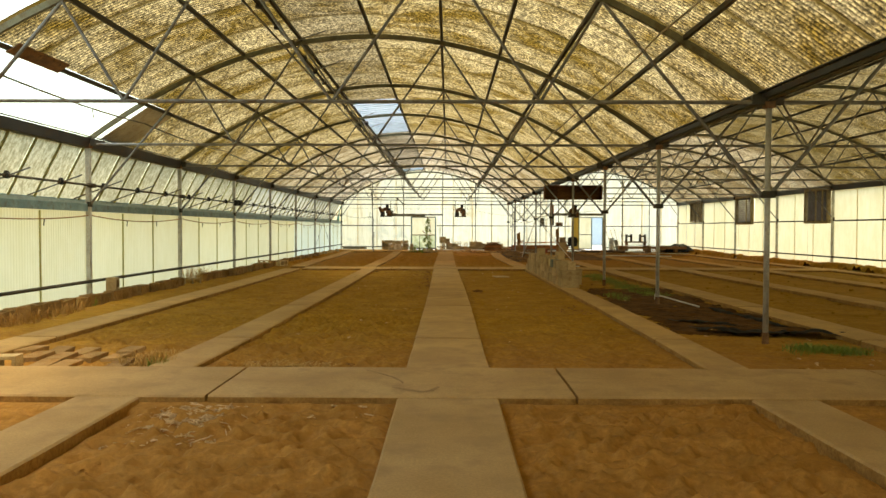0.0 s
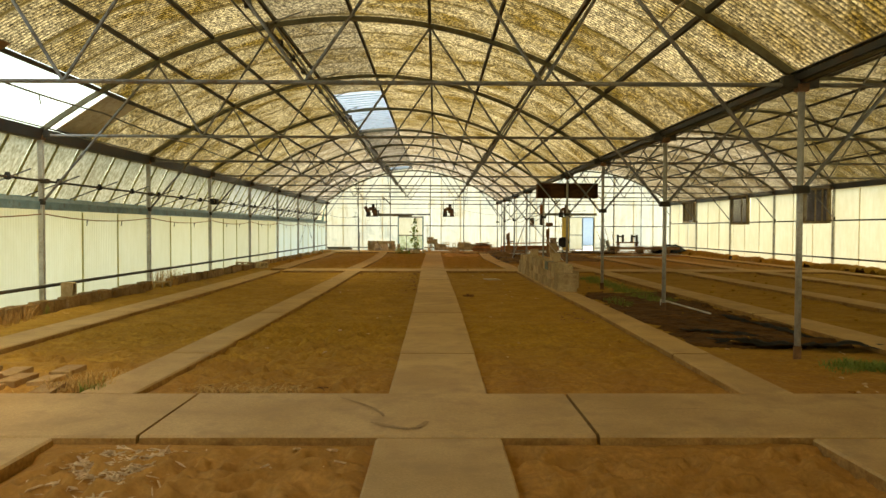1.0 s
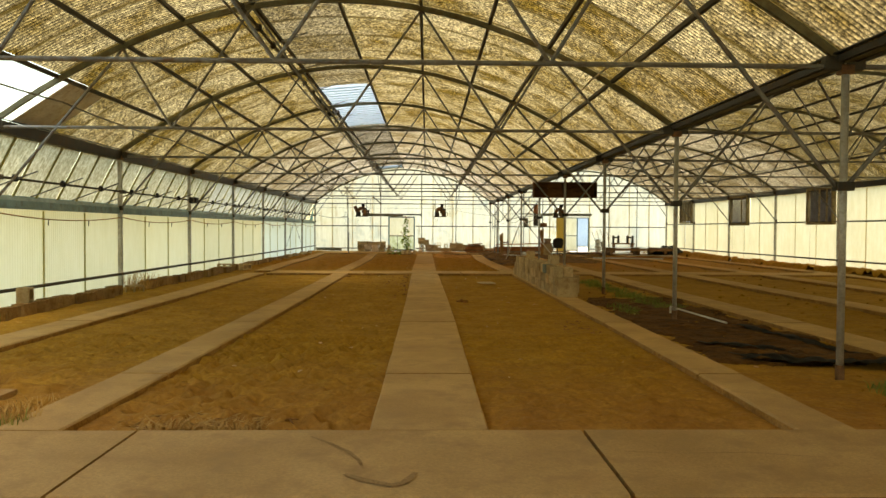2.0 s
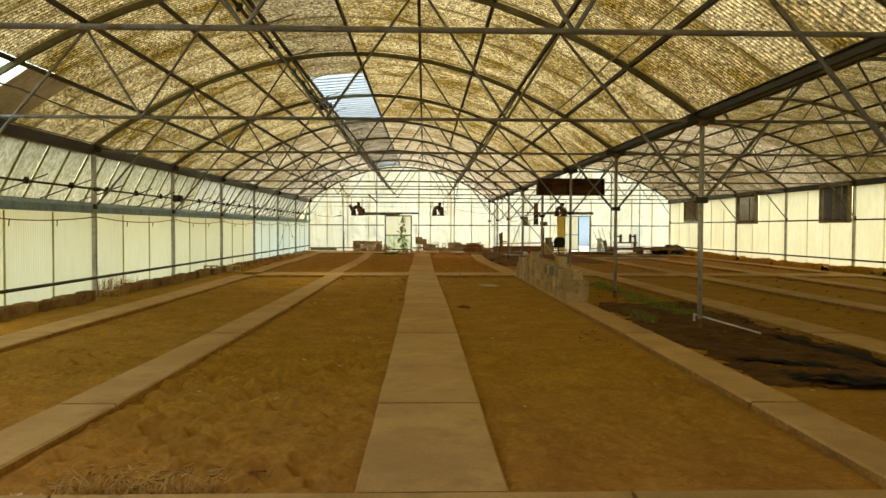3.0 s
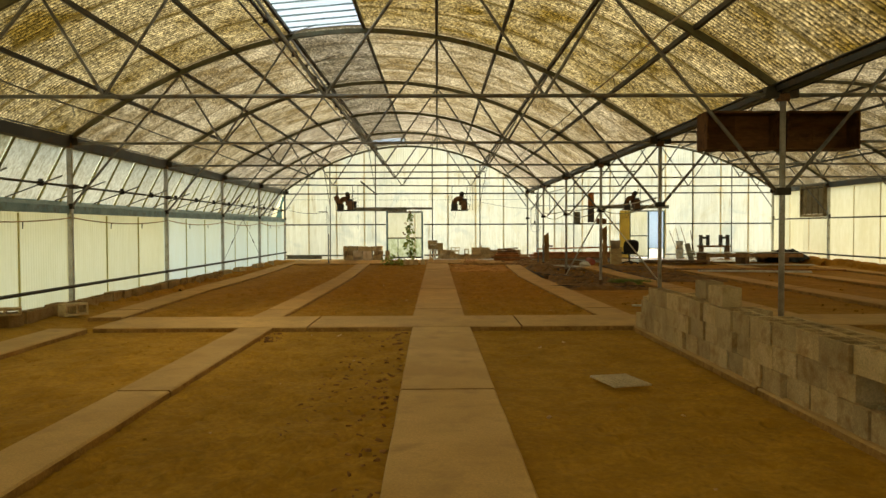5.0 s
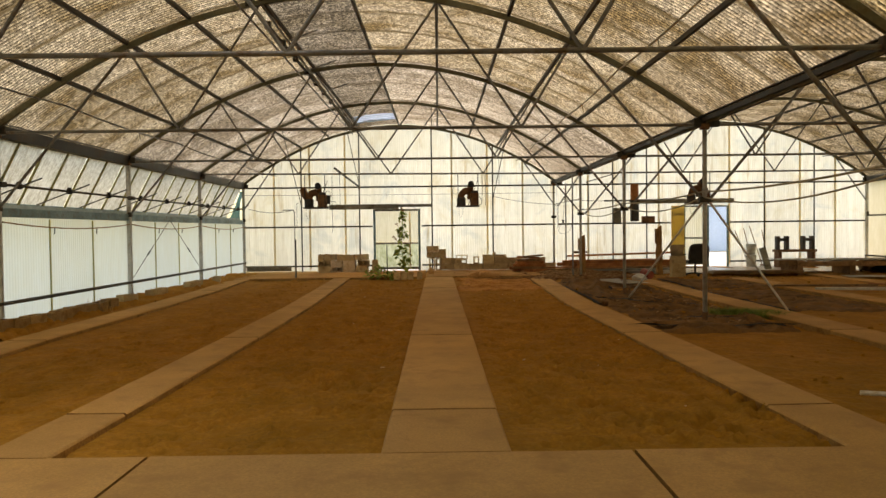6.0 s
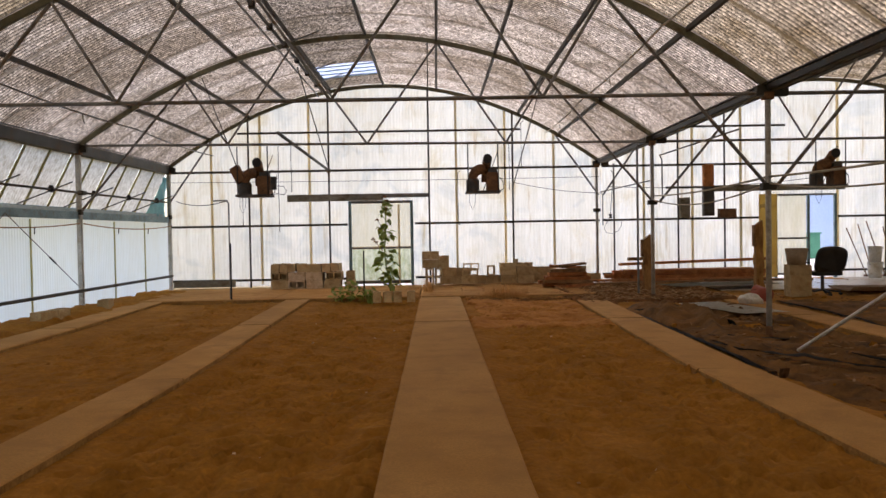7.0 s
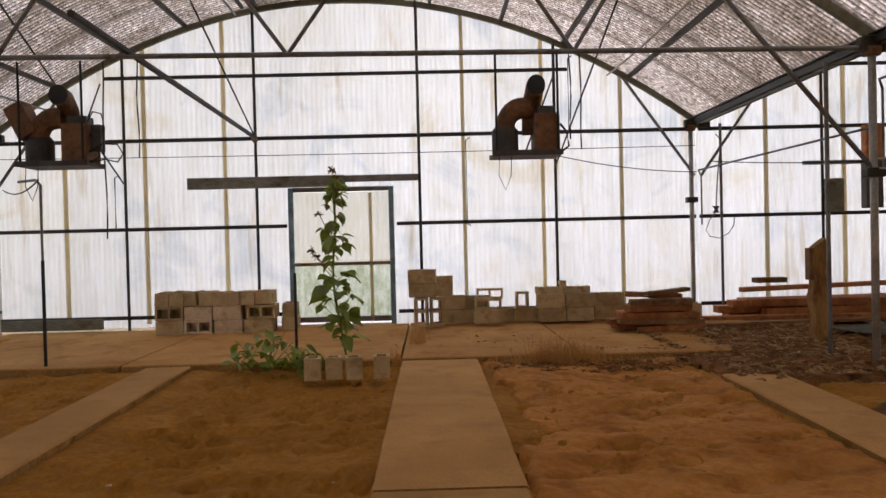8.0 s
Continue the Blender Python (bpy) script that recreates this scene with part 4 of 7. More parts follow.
gear = part("pinion", bm, DARKSTEEL, e, m=pose(0, 45, 0))
bm = bmesh.new()
bar(bm, (0, 0, 0.0), (0.62, 0, 0.22), 0.015, 0.02)
rack = part("rack", bm, STEEL, e, m=pose(0, 45, 0.02))
for i in range(1, 37):
    y = 45 - i * STEP / 4
    twin("pinion", gear, e, pose(0, y, 0))
    if i % 2:
        twin("rack", rack, e, pose(0, y, 0.02))
mo = thing("vent_motor", (BAYS[0] - 1.40, 23.6, arch(1.4) - 0.10), "black motor that drives the ridge vent", "motor")
bm = bmesh.new()
box(bm, (0, 0, 0), (0.18, 0.22, 0.16), bevel=0.02)
part("housing", bm, BLACK, mo)
bm = bmesh.new()
tube(bm, (0.08, 0.05, 0.02), (0.26, 0.05, 0.06), 0.07, 12)
part("drum", bm, CHARCOAL, mo)
PIPEWAY = surface("pale_conduit", (0.34, 0.30, 0.22), (0.48, 0.43, 0.33), 2, 30, 0.6, bump=0.1, depth=0.002)
for x, z, mat in ((2.50, 3.70, PIPEWAY), (-5.65, 3.27, STEEL), (12.9, 3.72, STEEL)):
    e = thing("roof_pipe", (x, 0, z), "thin water pipe slung lengthwise under the roof", "pipe", "roof pipes")
    for k in range(0, 11):
        bm = bmesh.new()
        pipe(bm, sag((0, frame_y(k) - 0.1, 0), (0, frame_y(k + 1) - 0.1, 0), 0.05, 8), 0.014, 7)
        part("run", bm, mat, e)
        bm = bmesh.new()
        y = frame_y(k) - STEP * 0.45
        pipe(bm, [(0, y, -0.05), (0.01, y, -0.12), (0.03, y, -0.20)], 0.009, 6)
        part("drop", bm, mat, e)

# patches at the torn roof edge
e = thing("roof_plank", (BAYS[0] - 4.2, 10.2, arch(4.2) - 0.02), "rotten brown plank under the torn roof edge", "plank")
bm = bmesh.new()
box(bm, (0, 0, 0), (0.22, 1.25, 0.025), pose(0, 0, 0, 0, -31, 0), bevel=0.005)
part("plank", bm, RUST, e)
e = thing("roof_patch", (BAYS[0] - 4.82, 14.9, arch(4.82) + 0.085), "flat brown board patching a gap in the roof", "board")
bm = bmesh.new()
box(bm, (0, 0, 0), (1.22, 1.25, 0.015), pose(0, 0, 0, 0, -33.5, 0), bevel=0.004)
part("board", bm, PALE, e)


# ---- concrete blocks ----
def block_mesh(name, l=0.39, w=0.19, h=0.19, holes=2, wall=0.032, material=None):
    bm = bmesh.new()
    cell = (l - wall * (holes + 1)) / holes
    xs = [-l / 2]
    for i in range(holes):
        xs += [-l / 2 + wall * (i + 1) + cell * i, -l / 2 + wall * (i + 1) + cell * (i + 1)]
    xs.append(l / 2)
    ys = [-w / 2, -w / 2 + wall, w / 2 - wall, w / 2]
    g = {(i, j, k): bm.verts.new((x, y, z)) for i, x in enumerate(xs) for j, y in enumerate(ys) for k, z in enumerate((0, h))}
    for i in range(len(xs) - 1):
        for j in range(3):
            if j == 1 and i % 2 == 1:
                for a, b in (((i, 1), (i + 1, 1)), ((i + 1, 1), (i + 1, 2)), ((i + 1, 2), (i, 2)), ((i, 2), (i, 1))):
                    bm.faces.new((g[(*a, 1)], g[(*b, 1)], g[(*b, 0)], g[(*a, 0)]))
                continue
            for k in (0, 1):
                q = [g[(i, j, k)], g[(i + 1, j, k)], g[(i + 1, j + 1, k)], g[(i, j + 1, k)]]
                bm.faces.new(q if k else q[::-1])
    n, m = len(xs) - 1, 3
    for i in range(n):
        bm.faces.new((g[(i, 0, 0)], g[(i + 1, 0, 0)], g[(i + 1, 0, 1)], g[(i, 0, 1)]))
        bm.faces.new((g[(i + 1, m, 0)], g[(i, m, 0)], g[(i, m, 1)], g[(i + 1, m, 1)]))
    for j in range(m):
        bm.faces.new((g[(0, j + 1, 0)], g[(0, j, 0)], g[(0, j, 1)], g[(0, j + 1, 1)]))
        bm.faces.new((g[(n, j, 0)], g[(n, j + 1, 0)], g[(n, j + 1, 1)], g[(n, j, 1)]))
    bmesh.ops.recalc_face_normals(bm, faces=bm.faces)
    me = bpy.data.meshes.new(name)
    bm.to_mesh(me)
    bm.free()
    me.materials.append(material or BLOCK)
    return me


CMU = block_mesh("block")
KERB = surface("dirty_block", (0.27, 0.165, 0.075), (0.40, 0.265, 0.13), 2.5, 70, 0.95, bump=0.6, depth=0.008, stain=(0.22, 0.115, 0.04), vary=0.2)
PAVER = surface("sunk_paver", (0.36, 0.22, 0.105), (0.49, 0.315, 0.16), 2.5, 70, 0.95, bump=0.5, depth=0.006, stain=(0.32, 0.16, 0.055), vary=0.2)
KERBBLOCK = block_mesh("block", material=KERB)
OPEN = block_mesh("open_block", 0.39, 0.10, 0.26, 2, 0.03)
SCREEN = block_mesh("screen_block", 0.29, 0.09, 0.29, 2, 0.03)
rng = random.Random(5)


def block(parent, x, y, z, turn=0, side=0, tip=0, mesh=None):
    o = new("block", mesh or CMU)
    o.parent = parent
    o.matrix_basis = pose(x, y, z, side, tip, turn)
    return o


def loose_block(x, y, z, turn, label, side=0, tip=0, mesh=None, group="loose blocks"):
    o = new("concrete_block", mesh or CMU)
    o.matrix_basis = pose(x, y, z, side, tip, turn)
    return tagged(o, label, "block", group)


BLUEBLOCK = block_mesh("block", material=surface("blue_painted_block", (0.17, 0.22, 0.205), (0.26, 0.31, 0.28), 3, 60, 0.9, bump=0.5, depth=0.006, stain=(0.32, 0.26, 0.16)))
# dry-stacked wall on the path edge
w = thing("block_wall", (2.79, 17.03, 0.0), "low dry-stacked wall of grey concrete blocks, some fallen", "wall")
block(w, 0, 0, 0.0, 2)
block(w, 0.0, 0.01, 0.192, -2)
for row in (-0.10, 0.10):
    for course in (0, 1, 2):
        y = 0.31 + (0.2 if course % 2 else 0) + (0.25 if course == 2 else 0)
        while y < (7.5 if course < 2 else 7.0):
            gone = 0.0 if course == 0 else 0.05 if course == 1 else 0.10 if row < 0 else 0.5
            if course == 2 and row < 0 and 1.72 < y < 2.12:
                block(w, row, y, 0.384, 90, mesh=BLUEBLOCK)
            elif rng.random() >= gone:
                block(w, row + rng.uniform(-0.018, 0.018), y, 0.192 * course, 90 + rng.uniform(-4, 4))
            y += 0.396
for y, x in ((1.95, 0.06), (4.85, -0.06), (5.6, 0.06)):
    block(w, x, y, 0.577, 90 + rng.uniform(-14, 14))
for x, y in ((0.22, 0.9), (-0.02, 7.8), (0.1, 8.1)):
    block(w, x, y, 0.195, rng.uniform(-30, 30), 0, 90)

# kerb of half-sunk blocks along the side wall
kb = thing("block_kerb", (-6.36, 0, 0), "kerb of half-buried concrete blocks along the side wall", "kerb")
for a, b in ((8.2, 17.4), (18.8, 22.7), (23.3, 26.4), (26.8, 29.0), (29.5, 35.3)):
    y = a
    while y < b:
        block(kb, rng.uniform(-0.03, 0.03) + 0.002 * y, y, rng.uniform(-0.045, 0.0), 90 + rng.uniform(-5, 5), rng.uniform(-3, 3), rng.uniform(-3, 3), mesh=KERBBLOCK)
        y += 0.40 + (rng.random() < 0.15) * 0.12
for y, t in ((36.0, 70), (37.2, 88), (37.6, 92), (39.7, 80), (40.1, 92), (41.8, 100)):
    loose_block(-6.32 + rng.uniform(-0.05, 0.05), y, -0.02, t, "single concrete block beside the side wall, set in soil", group="blocks by the side wall")
loose_block(-6.50, 13.95, 0.2, 5, "concrete block stood on end against a side post", 0, 90)
loose_block(-6.38, 18.25, 0.02, 20, "concrete block tipped on its side among dry weeds", 90)
loose_block(-6.32, 25.0, 0.21, 25, "hollow block lying on its side on the kerb, openings showing", 90, mesh=OPEN)
loose_block(-6.02, 26.2, 0.10, 60, "concrete block tipped over near the kerb", 90)

# loose paving pieces in the bed beside the cross path
pv = [(x + 0.03 * math.sin(7 * x + 3 * j), 7.43 + 0.42 * j + 0.05 * math.sin(5 * x), 4 + 6 * math.sin(9 * x + 2 * j)) for x in (-4.72, -4.42, -4.12, -3.86, -3.60) for j in range(3) if (int(-x * 10) + j) % 4]
bm = bmesh.new()
box(bm, (0, 0, 0.03), (0.19, 0.39, 0.06), bevel=0.008)
brick0 = part("paving_block", bm, PAVER)
brick0.matrix_basis = pose(-3.38, 7.5, -0.085, 2, -2, 6)
tagged(brick0, "flat paving block half sunk in the soil", "paving block", "loose paving blocks")
for i, (x, y, t) in enumerate(pv):
    o = copy_thing(brick0, pose(x, y, -0.085 + 0.010 * (i % 3), rng.uniform(-2.5, 2.5), rng.uniform(-2.5, 2.5), t * 0.5))
loose_block(-4.52, 7.40, -0.02, 8, "concrete block on its side with its core showing", 90)


# ---- north end: doors ----
def make_sliding_door():
    d = thing("door_1", (-1.58, YB - 0.06, 0), "closed framed door glazed with dirty translucent sheet", "door", kind="structure")
    for x in (-0.76, 0.76):
        bm = bmesh.new()
        box(bm, (x, 0, 1.05), (0.075, 0.06, 2.1), bevel=0.006)
        part("jamb", bm, BLUESTEEL, d)
    for z, t in ((2.07, 0.07), (0.94, 0.05), (0.10, 0.08)):
        bm = bmesh.new()
        box(bm, (0, 0.005, z), (1.445, 0.05, t), bevel=0.005)
        part("rail", bm, STEEL, d)
    for z0, z1, mat in ((0.98, 2.03, WALLSHEET), (0.14, 0.91, MOSSYSHEET)):
        bm = bmesh.new()
        n = 76
        row = [[bm.verts.new((-0.72 + 1.44 * i / n, 0.03 + 0.006 * math.cos(i / n * 1.44 / 0.076 * 6.283), z)) for i in range(n + 1)] for z in (z0, z1)]
        for i in range(n):
            bm.faces.new((row[0][i], row[0][i + 1], row[1][i + 1], row[1][i])).smooth = True
        part("glazing_sheet", bm, mat, d)
    bm = bmesh.new()
    box(bm, (0.44, -0.005, 1.03), (0.05, 0.035, 1.95), bevel=0.004)
    part("joint_strip", bm, TRANSLUCENT_STRIP, d)


make_sliding_door()
hb = thing("header_board", (-2.12, YB - 0.17, 2.19), "long weathered grey track board over the door", "board")
bm = bmesh.new()
box(bm, (-0.55, 0, 0), (2.35, 0.09, 0.17), bevel=0.012)
part("board", bm, GREYWOOD, hb)
bm = bmesh.new()
box(bm, (1.17, 0.02, 0.03), (1.10, 0.06, 0.10), bevel=0.008)
part("track", bm, STEEL, hb)
hb = thing("header_board", (8.2, YB - 0.17, 2.26), "long weathered grey track board over the open doorway", "board")
bm = bmesh.new()
box(bm, (0, 0, 0), (3.3, 0.09, 0.15), bevel=0.012)
part("board", bm, GREYWOOD, hb)
bm = bmesh.new()
box(bm, (-2.2, 0.03, 0.04), (1.1, 0.05, 0.06), bevel=0.008)
part("track", bm, STEEL, hb)

# doorway of the second bay
d2 = thing("door_2", (8.9, YB - 0.05, 0), "open doorway with a fixed translucent panel beside it", "door", kind="structure")
for x in (-0.70, 0.11, 0.78):
    bm = bmesh.new()
    box(bm, (x, 0, 1.05), (0.06, 0.06, 2.1), bevel=0.006)
    part("jamb", bm, BLUESTEEL, d2)
for x0, x1, z in ((-0.67, 0.08, 1.0), (-0.67, 0.75, 2.08), (-0.67, 0.08, 0.12)):
    bm = bmesh.new()
    box(bm, ((x0 + x1) / 2, 0, z), (x1 - x0, 0.045, 0.05), bevel=0.005)
    part("rail", bm, STEEL, d2)
bm = bmesh.new()
n = 40
row = [[bm.verts.new((-0.66 + 0.73 * i / n, 0.03 + 0.006 * math.cos(i / n * 0.73 / 0.076 * 6.283), z)) for i in range(n + 1)] for z in (0.1, 2.06)]
for i in range(n):
    bm.faces.new((row[0][i], row[0][i + 1], row[1][i + 1], row[1][i])).smooth = True
part("glazing_sheet", bm, WALLSHEET, d2)
yd = thing("yellow_door", (7.93, YB - 0.22, 0.06), "narrow yellow wooden door leaf leaning open against the wall", "door leaf")
bm = bmesh.new()
box(bm, (0, 0, 1.02), (0.44, 0.04, 2.04), bevel=0.006)
part("leaf", bm, YELLOW, yd)
for z in (0.35, 1.05, 1.75):
    bm = bmesh.new()
    box(bm, (0, -0.03, z), (0.40, 0.02, 0.09), bevel=0.004)
    part("ledge", bm, YELLOW, yd)

# ---- heaters slung under the last truss ----
def make_heater(x, y, extra=False):
    h = thing("heater", (x, y, 2.02), "rusty sooty heater with bent flue on a hanging tray", "heater", "hanging heaters")
    bm = bmesh.new()
    box(bm, (0, 0, 0), (0.74, 0.42, 0.025), bevel=0.004)
    for yy in (-0.21, 0.21):
        box(bm, (0, yy, 0.012), (0.76, 0.03, 0.05), bevel=0.004)
    part("tray", bm, CHARCOAL, h)
    bm = bmesh.new()
    tube(bm, (-0.22, 0, 0.03), (-0.22, 0, 0.25), 0.145, 20)
    tube(bm, (-0.22, 0, 0.25), (-0.22, 0, 0.30), 0.145, 20, 0.10)
    part("burner_drum", bm, CHARCOAL, h)
    bm = bmesh.new()
    pts = [(-0.22 + 0.19 * (1 - math.cos(a)), -0.02, 0.28 + 0.19 * math.sin(a)) for a in [i * math.pi / 14 for i in range(8)]]
    pipe(bm, pts + [(0.06, -0.02, 0.47)], 0.105, 14)
    part("elbow", bm, RUST, h, "rusty flue elbow")
    bm = bmesh.new()
    pipe(bm, [(0.08, 0.12, 0.22), (0.08, 0.10, 0.40), (0.09, 0.03, 0.55), (0.10, -0.10, 0.64), (0.10, -0.22, 0.66)], 0.10, 16)
    flue = part("flue", bm, RUST, h, "rusty curved flue")
    # black disc put in the mouth for the shade inside the flue
    bm = bmesh.new()
    tube(bm, (0.10, -0.215, 0.66), (0.10, -0.235, 0.66), 0.098, 18)
    part("flue_mouth", bm, BLACK, flue, "black flue mouth")
    bm = bmesh.new()
    box(bm, (0.22, 0, 0.21), (0.27, 0.34, 0.38), bevel=0.012)
    part("cabinet", bm, RUST, h, "brown sheet-metal cabinet")
    bm = bmesh.new()
    box(bm, (0.22, 0, 0.44), (0.20, 0.2, 0.08), bevel=0.01)
    part("cap", bm, CHARCOAL, h)
    if extra:
        bm = bmesh.new()
        box(bm, (-0.36, -0.03, 0.44), (0.20, 0.24, 0.34), pose(0, 0, 0, 0, 0, 0), bevel=0.012)
        bmesh.ops.rotate(bm, verts=bm.verts, cent=(-0.36, -0.03, 0.44), matrix=Matrix.Rotation(radians(-28), 3, "Y"))
        part("hopper", bm, RUST, h)
        for turns in ([(0.30, -0.05, 0.40), (0.38, -0.06, 0.52), (0.47, -0.06, 0.50), (0.50, -0.05, 0.36), (0.46, -0.05, 0.22), (0.40, -0.05, 0.14)],
                      [(0.36, -0.12, 0.12), (0.50, -0.12, 0.20), (0.66, -0.12, 0.19), (0.72, -0.12, 0.10), (0.66, -0.12, 0.02), (0.52, -0.12, 0.05), (0.38, -0.12, 0.02)]):
            bm = bmesh.new()
            pipe(bm, turns, 0.008, 6)
            part("cable", bm, BLACK, h)
        bm = bmesh.new()
        box(bm, (0.43, -0.05, 0.26), (0.10, 0.12, 0.26), bevel=0.01)
        part("switch_box", bm, CHARCOAL, h)
    for sx in (-0.33, 0.33):
        bm = bmesh.new()
        tube(bm, (sx, -0.2, 0.0), (sx, -0.2, 0.98), 0.013, 8)
        part("hanger", bm, BLACK, h)
    bm = bmesh.new()
    tube(bm, (0.0, 0.19, 0.0), (0.36, 0.19, 0.84), 0.009, 6)
    part("stay", bm, DARKSTEEL, h)
    bm = bmesh.new()
    pipe(bm, [(0.37, -0.1, 0.30), (0.44, -0.1, 0.22), (0.46, -0.1, 0.08), (0.40, -0.1, 0.04), (0.33, -0.1, 0.03)], 0.012, 6)
    part("fuel_pipe", bm, BLACK, h)
    bm = bmesh.new()
    pipe(bm, [(-0.3, -0.15, 0.0), (-0.31, -0.15, -0.2), (-0.24, -0.15, -0.34), (-0.18, -0.15, -0.2), (-0.17, -0.15, 0.0)], 0.005, 5)
    part("cable_loop", bm, BLACK, h)
    h.matrix_basis = h.matrix_basis @ Matrix.Diagonal((0.84, 0.84, 0.93, 1))
    return h


make_heater(-3.58, 41.95, True)
make_heater(0.66, 41.95)
make_heater(7.1, 41.95)
for x0, x1, y in ((-5.05, 1.88, 46.27), (5.9, 8.4, 46.27)):
    e = thing("hanging_rail", ((x0 + x1) / 2, y, 3.79), "steel rail high on the end wall behind the heaters", "rail")
    bm = bmesh.new()
    box(bm, (0, 0, 0), (x1 - x0, 0.045, 0.05), bevel=0.006)
    part("rail", bm, DARKSTEEL, e)
e = thing("loose_brace", (0, 0, 0), "stout dark pipe slanting down from the roof to the end wall", "brace")
bm = bmesh.new()
tube(bm, (-2.88, 40.75, 3.03), (-2.82, 46.2, 2.86), 0.03)
part("pipe", bm, DARKSTEEL, e)
bm = bmesh.new()
tube(bm, (-2.82, 46.16, 2.88), (-2.83, 46.26, 2.82), 0.045)
part("clamp", bm, RUST, e)

# rods bracing the last truss to the end-wall studs
for x0, z0, x1, z1 in ((-2.71, 4.36, -2.80, 2.84), (1.77, 4.08, 1.65, 2.3), (-0.33, 4.78, -0.38, 2.84), (-4.45, 4.18, -4.76, 2.2)):
    e = thing("bracing_rod", (x0, 41.75, z0), "thin dark rod bracing the last truss to the end wall", "rod", "bracing rods")
    bm = bmesh.new()
    tube(bm, (0, 0, 0), (x1 - x0, 4.43, z1 - z0), 0.012, 8)
    part("rod", bm, DARKSTEEL, e)

# cables along the end wall
for n_, (pts, r) in enumerate((
        (sag((-6.7, 46.262, 2.62), (3.8, 46.262, 2.60), 0.02, 16), 0.006),
        (sag((1.68, 46.26, 2.5), (3.82, 46.26, 2.2), 0.06, 10), 0.007),
        (sag((4.0, 46.2, 2.35), (9.2, 46.2, 2.5), 0.12, 14), 0.008),
        (sag((-6.5, 46.1, 2.15), (-4.45, 43.2, 2.02), 0.10, 12), 0.009))):
    e = thing("cable", pts[0], "thin dark cable strung along the end wall", "cable", "cables")
    bm = bmesh.new()
    pipe(bm, [Vector(p) - Vector(pts[0]) for p in pts], r, 5)
    part("run", bm, BLACK, e)
for x, z0, z1 in ((0.33, 1.5, 2.8), (-4.95, 1.55, 2.35), (1.9, 2.9, 4.0)):
    e = thing("drop_pipe", (x, 46.30, z0), "thin dark pipe dropping down the end wall", "pipe", "drop pipes")
    bm = bmesh.new()
    pipe(bm, [(0.06, 0, z1 - z0), (0.0, 0, z1 - z0 - 0.04), (0, 0, 0), (0.05, 0, -0.03)], 0.010, 6)
    part("run", bm, DARKSTEEL, e)

lamp = thing("hanging_lamp", (4.02, 46.05, 1.62), "dark pendant lamp holder hanging on a loose cable", "lamp")
bm = bmesh.new()
tube(bm, (0, 0, 0.0), (0, 0, 0.05), 0.022, 10, 0.05)
tube(bm, (0, 0, -0.05), (0, 0, 0.0), 0.05, 10, 0.022)
part("holder", bm, CHARCOAL, lamp)
bm = bmesh.new()
pipe(bm, [(0, 0, 0.05), (0.02, 0, 0.35), (0.05, 0, 0.7), (0.10, 0.02, 1.02), (0.02, 0.02, 1.12)], 0.009, 6)
part("cable", bm, STEEL, lamp)
bm = bmesh.new()
pipe(bm, [(-0.02, 0, -0.05), (-0.10, 0, -0.16), (-0.16, 0, -0.30), (-0.10, 0, -0.40), (0.04, 0, -0.43), (0.18, 0, -0.36), (0.26, 0, -0.24), (0.27, 0, -0.12)], 0.008, 6)
part("loose_end", bm, STEEL, lamp)
# thin stays crossing the last panel of the side wall
for k in (1, 2):
    e = thing("wall_stay", (WEST + 0.06, (frame_y(1) + frame_y(2)) / 2, 1.70), "thin grey steel stay across the side wall sheets", "stay", "wall stays")
    bm = bmesh.new()
    foot = Vector((0, (frame_y(k) - frame_y(3 - k)) / 2 * 0.97, -1.30))
    tube(bm, (0, 0, 0), foot, 0.007, 6)
    part("rod", bm, STEEL, e)
    bm = bmesh.new()
    tube(bm, foot * 0.55, foot * 0.63, 0.016, 8)
    part("turnbuckle", bm, DARKSTEEL, e)

# wires and thin pipes dropped from the last truss beside the heaters
for x, y, z0, z1, swing in ((-2.93, 42.1, 2.1, 3.05, 0.0), (-3.1, 41.76, 1.35, 2.93, 0.0), (1.05, 41.80, 2.15, 2.93, 0.008), (1.14, 41.76, 2.05, 2.93, 0.0)):
    e = thing("drop_wire", (x, y, z0), "thin dark wire hanging from the last roof truss", "wire", "drop wires")
    bm = bmesh.new()
    pipe(bm, [(swing * math.sin(3.0 * i / 8), 0.02 * math.sin(i), (z1 - z0) * i / 8) for i in range(9)], 0.007, 5)
    part("run", bm, BLACK, e)

# boxes hung on the end-wall rail in the second bay
for x, z, w_, h_, mat, lab in ((5.88, 1.80, 0.24, 0.50, GREYWOOD, "grey fuse box on the wall rail"), (6.47, 1.95, 0.26, 0.72, CHARCOAL, "dark tall switch cabinet on the wall"), (6.47, 2.58, 0.24, 0.54, REDWOOD, "reddish wooden box above the cabinet"), (6.93, 1.65, 0.42, 0.22, RUST, "low brown control box on the rail")):
    e = thing("control_box", (x, YB - 0.2, z), lab, "box", "control boxes")
    bm = bmesh.new()
    box(bm, (0, 0, 0), (w_, 0.15, h_), bevel=0.012)
    part("case", bm, mat, e)
    bm = bmesh.new()
    box(bm, (0, -0.08, 0), (w_ * 0.82, 0.012, h_ * 0.86), bevel=0.004)
    part("lid", bm, mat, e)


# ---- wooden crates on the valley post ----
cr = thing("hanging_crates", (3.89, frame_y(5) + 0.18, 2.50), "two dark brown wooden crates fixed behind a post head", "crate")
